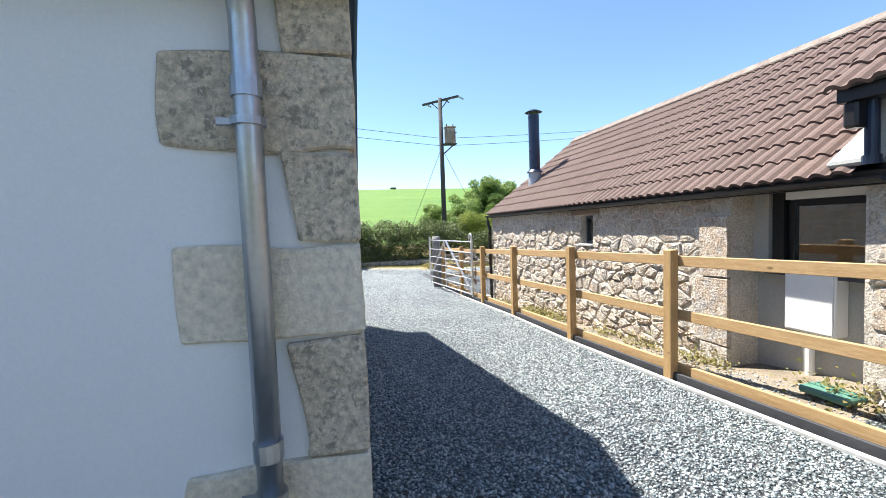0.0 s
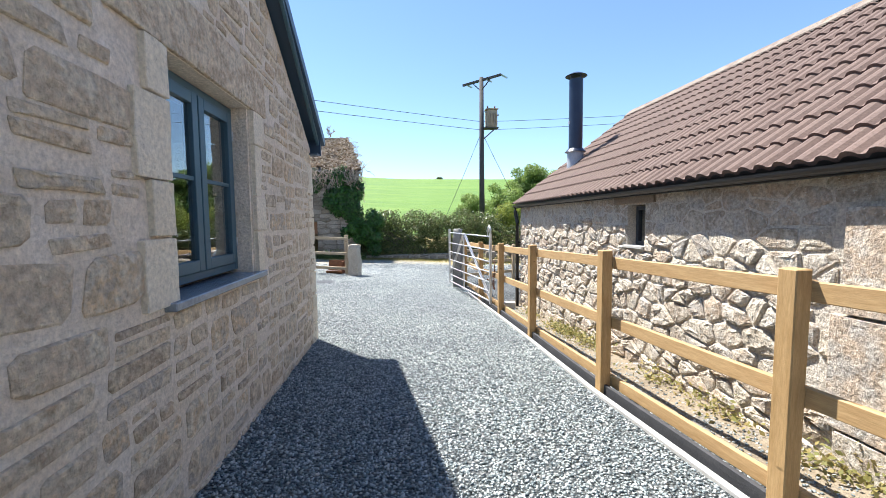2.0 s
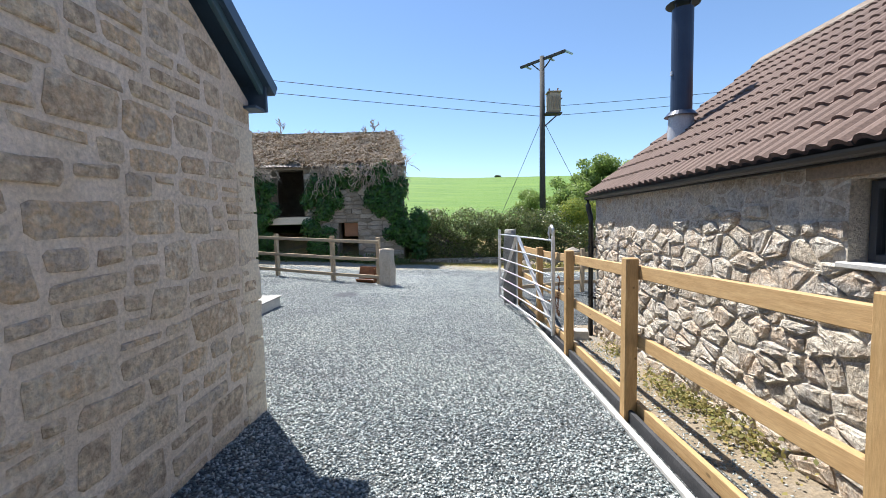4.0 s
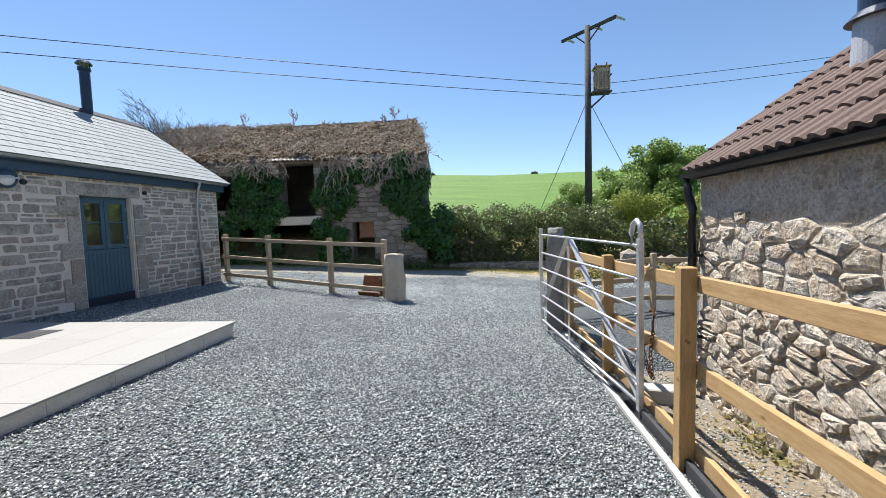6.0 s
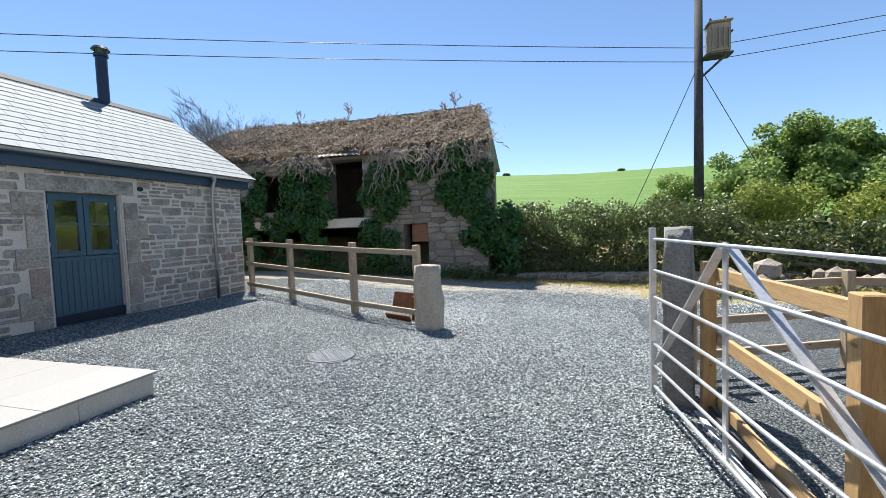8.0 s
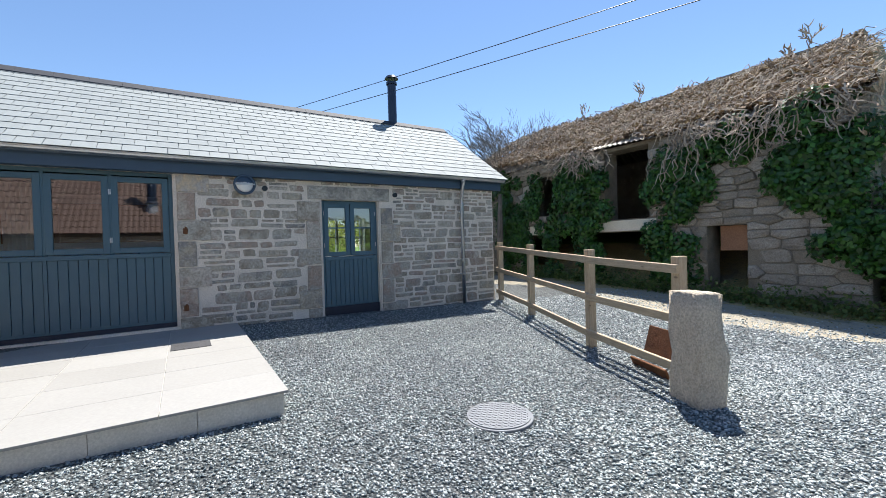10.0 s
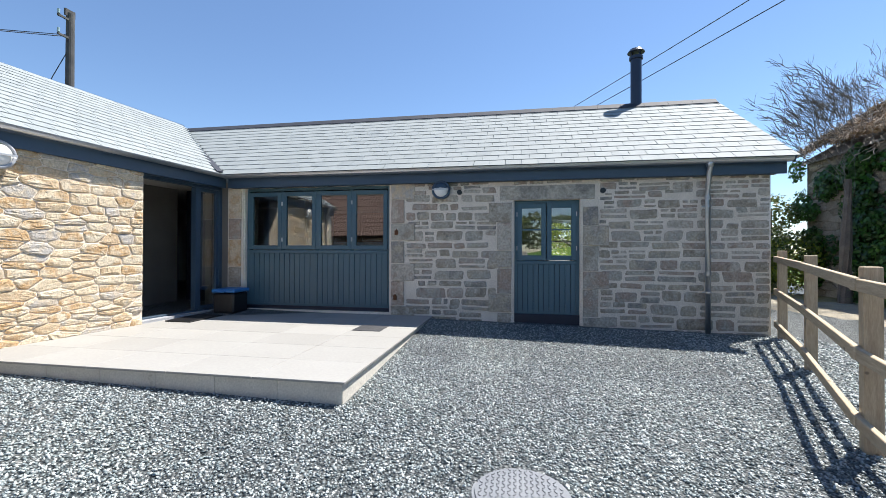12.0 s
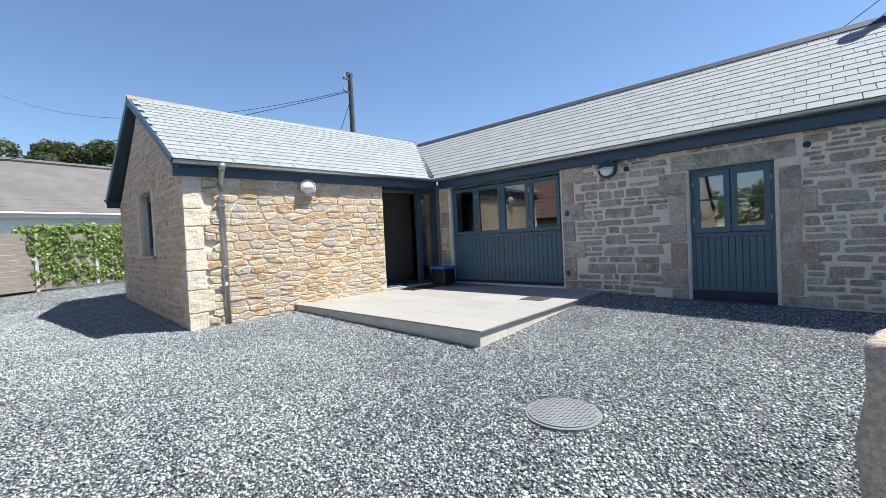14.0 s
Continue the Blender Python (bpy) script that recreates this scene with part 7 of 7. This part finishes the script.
# standing twigs above the ridge
rnd = random.Random(114)
for bx, by, bz, hh in ((-0.3, 21.2, 3.4, 0.9), (-0.4, 21.8, 4.0, 0.8), (-0.2, 21.1, 2.6, 0.8), (-2.0, 23.9, 5.9, 0.8), (-6.6, 24.1, 5.85, 1.1), (-2.6, 24.2, 5.85, 0.5), (-9.0, 24.2, 5.9, 0.8)):
    st_, en_, tips = branches(None, (bx, by, bz - 0.2), hh * 1.3, 0.8, int(abs(bx) * 10), TWIG, depth=3)
    twigs("standing_twig", st_, en_, TWIG, 0.022, 115, th, wob=0.08)
# living ivy on the walls
iv = empty("wall_ivy", Matrix.Identity(4), "dark green ivy hanging over the ruin walls", "ivy", kind="stuff")
ib = []
rnd = random.Random(120)
for x0, x1, za, zb, dens in ((-1.75, -0.6, 1.9, 3.7, 30), (-1.1, -0.45, 0.9, 3.4, 14), (-3.0, -1.4, 3.15, 3.65, 9), (-4.45, -3.45, 0.1, 3.3, 30), (-3.4, -3.1, 1.6, 3.4, 4), (-6.7, -5.95, 0.0, 3.5, 20), (-7.9, -6.5, 1.6, 3.6, 22), (-12.6, -8.3, 0.6, 3.7, 46), (-10.2, -8.9, 0.0, 2.0, 14), (-8.2, -7.2, 0.2, 1.4, 5), (-0.6, 0.4, 0.0, 1.7, 16)):
    for _ in range(dens):
        ib.append((rnd.uniform(x0, x1), RY - 0.15 + rnd.uniform(-0.1, 0.12), rnd.uniform(za, zb), rnd.uniform(0.22, 0.42), rnd.uniform(0.12, 0.26), rnd.uniform(0.25, 0.45)))
c, d = clumps(ib, 56000, 121, 0.5)
leaves("ivy_leaves", c, d + np.array((0, -0.8, 0.2)), 0.115, IVY, 122, parent=iv)
ib = []
for _ in range(70):
    yy = rnd.uniform(0.0, 4.0)
    ib.append((RX1 - 0.05 - 0.35 * yy + rnd.uniform(-0.1, 0.1), RY + yy, rnd.uniform(0.3, 3.9), 0.2, 0.4, 0.4))
c, d = clumps(ib, 18000, 123, 0.5)
leaves("ivy_end", c, d + np.array((0.8, 0, 0.2)), 0.11, IVY, 124, parent=iv)
# nettles at its foot
pts = np.stack([g.uniform(-9.5, -0.2, 5000), RY - 0.35 + g.normal(0, 0.22, 5000), np.zeros(5000)], 1)
pts[:, 2] = [ground_z(p[0], p[1]) + abs(g.normal(0, 0.16)) for p in pts]
tagged(leaves("nettles", pts, np.tile((0, -0.3, 1.0), (len(pts), 1)), 0.09, leaf("nettle_leaf", [(0.04, 0.08, 0.015), (0.09, 0.15, 0.03), (0.18, 0.2, 0.06)]), 125), "nettles and weeds along the ruin", "weeds", kind="stuff")
# bare tree behind the lodge
bt = empty("bare_tree", Matrix.Translation((-9.9, 20.5, 0.0)), "leafless grey tree beside the ruin", "tree")
part("trunk", tube([(0, 0, -0.3), (0.05, 0, 1.4), (0.0, 0.1, 3.0)], [0.15, 0.12, 0.06], 8), BARK, bt)
for k, (dx, dy) in enumerate(((0, 0), (0.9, -0.4), (-0.9, 0.2), (0.3, 0.6))):
    st_, en_, tips = branches(None, (dx * 0.25, dy * 0.25, 2.6), 3.2, 0.85, 130 + k, BARK, depth=6)
    twigs("branch", [p + Vector((dx, dy, 0)) * (0.3 if i == 0 else 1) * 0 for i, p in enumerate(st_)], en_, PALE_BARK, 0.0065, 131 + k, bt, wob=0.08, seg=2)
# greenery behind the lodge end and the rear window
tb = [(-14 + rnd.uniform(-2, 2), 13.5 + k * 0.9, rnd.uniform(0.6, 2.4), 0.8, 0.8, 0.7) for k in range(9)]
shrub("garden_shrub", (-14, 17, 0), tb, 12000, 0.12, YELLOW_LEAF, "sunlit garden shrubs behind the lodge", "bush", 140, stems=4)

tb = [(-12.6 + rnd.uniform(-1.2, 1.0), 20.2 + rnd.uniform(-0.4, 0.5), rnd.uniform(0.3, 2.6), 0.6, 0.5, 0.55) for k in range(14)]
shrub("garden_shrub", (-12.6, 20.2, 0), tb, 16000, 0.09, HEDGE, "scrubby green bush beside the ruin", "bush", 142, stems=4)

# ==== bungalow and ivy fence to the south
fy0, fy1 = Vector((4.2, -2.4, 0)), Vector((-6.5, -8.2, 0))
fm = wall_frame((fy0.x, fy0.y), (fy1.x, fy1.y))
FL = (fy1 - fy0).length
fm = Matrix.Translation(fy0) @ Matrix.Rotation(math.atan2((fy1 - fy0).y, (fy1 - fy0).x), 4, "Z")
bf_ = empty("board_fence", fm, "silvered horizontal board fence overgrown with ivy", "fence")
for k in range(int(FL / 1.8)):
    part("post", box((k * 1.8 - 0.05, -0.05, -0.1), (k * 1.8 + 0.05, 0.05, 2.0)), CONCRETE, bf_, bevel=0.008)
    for j in range(11):
        part("board", box((k * 1.8 + 0.05, -0.012, 0.2 + j * 0.165), (k * 1.8 + 1.75, 0.012, 0.36 + j * 0.165)), GREY_BOARD, bf_)
slp = empty("sleeper_edging", fm @ Matrix.Translation((0, -0.0, 0)), "brown timber sleeper edging along the gravel", "edging")
for k in range(int(FL / 2.4)):
    part("sleeper", box((k * 2.4 + 0.01, 0.24, -0.1), (k * 2.4 + 2.39, 0.36, 0.19)), SLEEPER, slp, bevel=0.01)
g = np.random.default_rng(150)
fi3 = np.array(fm.to_3x3())
ib = []
rnd = random.Random(151)
for k in range(420):
    u = rnd.uniform(3.4, 7.5) if rnd.random() < 0.75 else rnd.uniform(7.5, FL)
    if 2.0 < u < 2.6 or rnd.random() < 0.15:
        continue
    zz = rnd.uniform(0.35, 1.95) if rnd.random() < 0.75 else rnd.uniform(1.7, 2.2)
    p = fm @ Vector((u, 0.12, zz))
    ib.append((p.x, p.y, p.z, 0.28, 0.18, 0.22))
c, d = clumps(ib, 52000, 152, 0.4)
ivf = empty("fence_ivy", Matrix.Identity(4), "pale green ivy climbing over the board fence", "ivy", kind="stuff")
leaves("ivy_leaves", c, d + np.array((0.3, 0.8, 0.3)), 0.12, PALE_IVY, 153, parent=ivf)

bun = empty("bungalow", Matrix.Translation((-2, -14, 0)) @ Matrix.Rotation(radians(8), 4, "Z"), "pale bungalow with a grey tiled roof beyond the fence", "house")
part("wall", box((-14, -8, 0), (9, 0, 3.25)), RENDER_WHITE, bun)
for k in range(4):
    w_ = part("window", box((-11.5 + k * 5.2, 0.002, 1.4), (-8.8 + k * 5.2, 0.06, 2.9)), WHITE_PLASTIC, bun)
    for j in range(3):
        part("pane", box((-11.4 + k * 5.2 + j * 0.86, 0.061, 1.5), (-10.64 + k * 5.2 + j * 0.86, 0.07, 2.8)), GLASS, w_)
part("fascia", box((-14.4, 0.45, 3.15), (9.4, 0.5, 3.42)), WHITE_PLASTIC, bun)
part("soffit", box((-14.4, 0.0, 3.15), (9.4, 0.449, 3.19)), WHITE_PLASTIC, bun)
part("gutter", rod((-14.4, 0.57, 3.36), (9.4, 0.57, 3.36), 0.06, n=10), WHITE_PLASTIC, bun)
sl_ = Matrix.Translation((0, 0.55, 3.42)) @ Matrix.Rotation(radians(-34), 4, "X")
roofb = part("roof", box((-14.4, -5.6, -0.06), (9.4, 0.0, 0.0), sl_), BUNG_ROOF, bun)
for r in range(14):
    part("tile_course", box((-14.4, -5.6 + r * 0.4, 0.0), (9.4, -5.6 + r * 0.4 + 0.39, 0.022), sl_ @ Matrix.Rotation(radians(0.8), 4, "X")), BUNG_ROOF, roofb)
part("roof_back", box((-14.4, -4.5, -0.08), (9.4, 0.1, 0.0), Matrix.Translation((0, -4.1, 6.55)) @ Matrix.Rotation(radians(34), 4, "X")), BUNG_ROOF, bun)
part("ridge", rod((-14.4, -4.05, 6.56), (9.4, -4.05, 6.56), 0.13, n=8), BUNG_ROOF, bun)
for k, (x, y, h, rr, mt, lab) in enumerate(((4.2, -27, 9.3, 2.4, PINE_LEAF, "brown-green tree behind the bungalow"), (-3.5, -30, 10.4, 2.3, PINE_LEAF, "dark spreading pine behind the bungalow"), (9, -28, 8.6, 2.4, HEDGE, "green tree behind the bungalow"), (-11, -30, 9, 2.3, HEDGE, "green tree behind the bungalow"))):
    bl = [(x + rnd.uniform(-1, 1) * rr * 1.2, y + rnd.uniform(-1, 1) * rr * 0.6, h - rr * 0.4 + rnd.uniform(-0.9, 0.3) * rr * 0.8, rr * 0.45, rr * 0.45, rr * 0.33) for _ in range(12)]
    shrub("garden_tree", (x, y, ground_z(x, y)), bl, 7000, 0.30, mt, lab, "tree", 160 + 3 * k, stems=3)
# land closing the far sides
tb = [(-34 + rnd.uniform(-3, 3), -20 + k * 3.0, 2.2 + rnd.uniform(0, 1.5), 2.2, 2.2, 1.8) for k in range(16)]
shrub("far_trees", (-34, 0, 0), tb, 16000, 0.4, HEDGE, "distant belt of trees", "trees", 175, stems=6)
tb = [(34 + rnd.uniform(-3, 3), -24 + k * 3.0, 2.4 + rnd.uniform(0, 1.5), 2.2, 2.2, 1.8) for k in range(18)]
shrub("far_trees", (34, 0, 0), tb, 16000, 0.4, HEDGE, "distant belt of trees", "trees", 178, stems=6)

# ==== loose gravel chips over the bed, thickest along the walk
g = np.random.default_rng(200)


def gravel_chips(name, x0, x1, y0, y1, density, size, seed, keep):
    g = np.random.default_rng(seed)
    n = int((x1 - x0) * (y1 - y0) * density)
    x, y = g.uniform(x0, x1, n), g.uniform(y0, y1, n)
    ok = np.array([keep(a, b) for a, b in zip(x, y)])
    x, y = x[ok], y[ok]
    n = len(x)
    z = np.array([ground_z(a, b) for a, b in zip(x, y)]) + g.uniform(-0.003, 0.007, n)
    base = np.array([(1, 0, 0), (0.15, 0.8, 0.1), (-0.9, 0.25, 0), (-0.2, -0.75, -0.05), (0.1, 0.1, 0.55), (0.0, -0.1, -0.5)])
    tri = np.array([(0, 1, 4), (1, 2, 4), (2, 3, 4), (3, 0, 4), (1, 0, 5), (2, 1, 5), (3, 2, 5), (0, 3, 5)])
    v = base[None] * (1 + g.uniform(-0.35, 0.35, (n, 6, 3)))
    v *= (size * g.uniform(0.45, 1.25, (n, 1, 1)) * 0.5)
    ax = g.normal(0, 1, (n, 3))
    ax[:, 2] *= 2.0
    ax /= np.linalg.norm(ax, axis=1, keepdims=True)
    an = g.uniform(0, 2 * math.pi, n)
    c_, s_ = np.cos(an)[:, None, None], np.sin(an)[:, None, None]
    k = ax[:, None, :]
    v = v * c_ + np.cross(np.broadcast_to(k, v.shape), v) * s_ + k * (v * k).sum(-1, keepdims=True) * (1 - c_)
    v[:, :, 0] += x[:, None]
    v[:, :, 1] += y[:, None]
    v[:, :, 2] += z[:, None]
    f = (tri[None] + 6 * np.arange(n)[:, None, None]).reshape(-1)
    me = bpy.data.meshes.new(name)
    me.vertices.add(6 * n)
    me.vertices.foreach_set("co", v.astype(np.float32).ravel())
    me.loops.add(24 * n)
    me.loops.foreach_set("vertex_index", f.astype(np.int32))
    me.polygons.add(8 * n)
    me.polygons.foreach_set("loop_start", np.arange(0, 24 * n, 3, dtype=np.int32))
    me.update(calc_edges=True)
    me.materials.append(CHIP)
    return tagged(new(name, me), "loose crushed grey gravel over the yard", "gravel", kind="stuff")


def yard(x, y):
    if x > fence_x(y) - 0.12 and y < 12.9:
        return False
    if x < PX1 and PY0 < y < PY1:
        return False
    if (x + 0.86) ** 2 + (y - 12.82) ** 2 < 0.285 ** 2:
        return False
    if x < -0.30 + 0.031 * (y - 1.36) and 1.36 < y < 7.0 - 0.12 * (x + 0.12):
        return False
    return x > -5.2


gravel_chips("gravel", -0.6, 3.0, 1.2, 13.0, 2500, 0.030, 201, yard)
gravel_chips("gravel", -3.2, -0.6, 7.2, 15.0, 2000, 0.030, 202, yard)
gravel_chips("gravel", -0.6, 3.0, 13.0, 17.0, 2200, 0.034, 203, yard)
gravel_chips("gravel", -5.0, 6.0, 17.0, 20.4, 800, 0.044, 206, lambda x, y: y < 18.6 + 0.5 * math.sin(x * 0.9) + 1.6 * g.random() ** 3)
gravel_chips("gravel", -4.0, 2.7, -3.5, 1.2, 500, 0.036, 207, lambda x, y: True)
gravel_chips("gravel", -5.2, 0.6, 15.0, 17.0, 1200, 0.038, 208, yard)
gravel_chips("gravel", -5.2, -3.2, 11.4, 15.0, 1200, 0.030, 204, yard)
gravel_chips("gravel", 2.85, 3.85, 2.0, 11.6, 900, 0.030, 205, lambda x, y: fence_x(y) + 0.12 < x < 3.72 + 0.03 * (y - 6) - (0.55 if 4.5 < y < 8.4 else 0.2) * g.random())
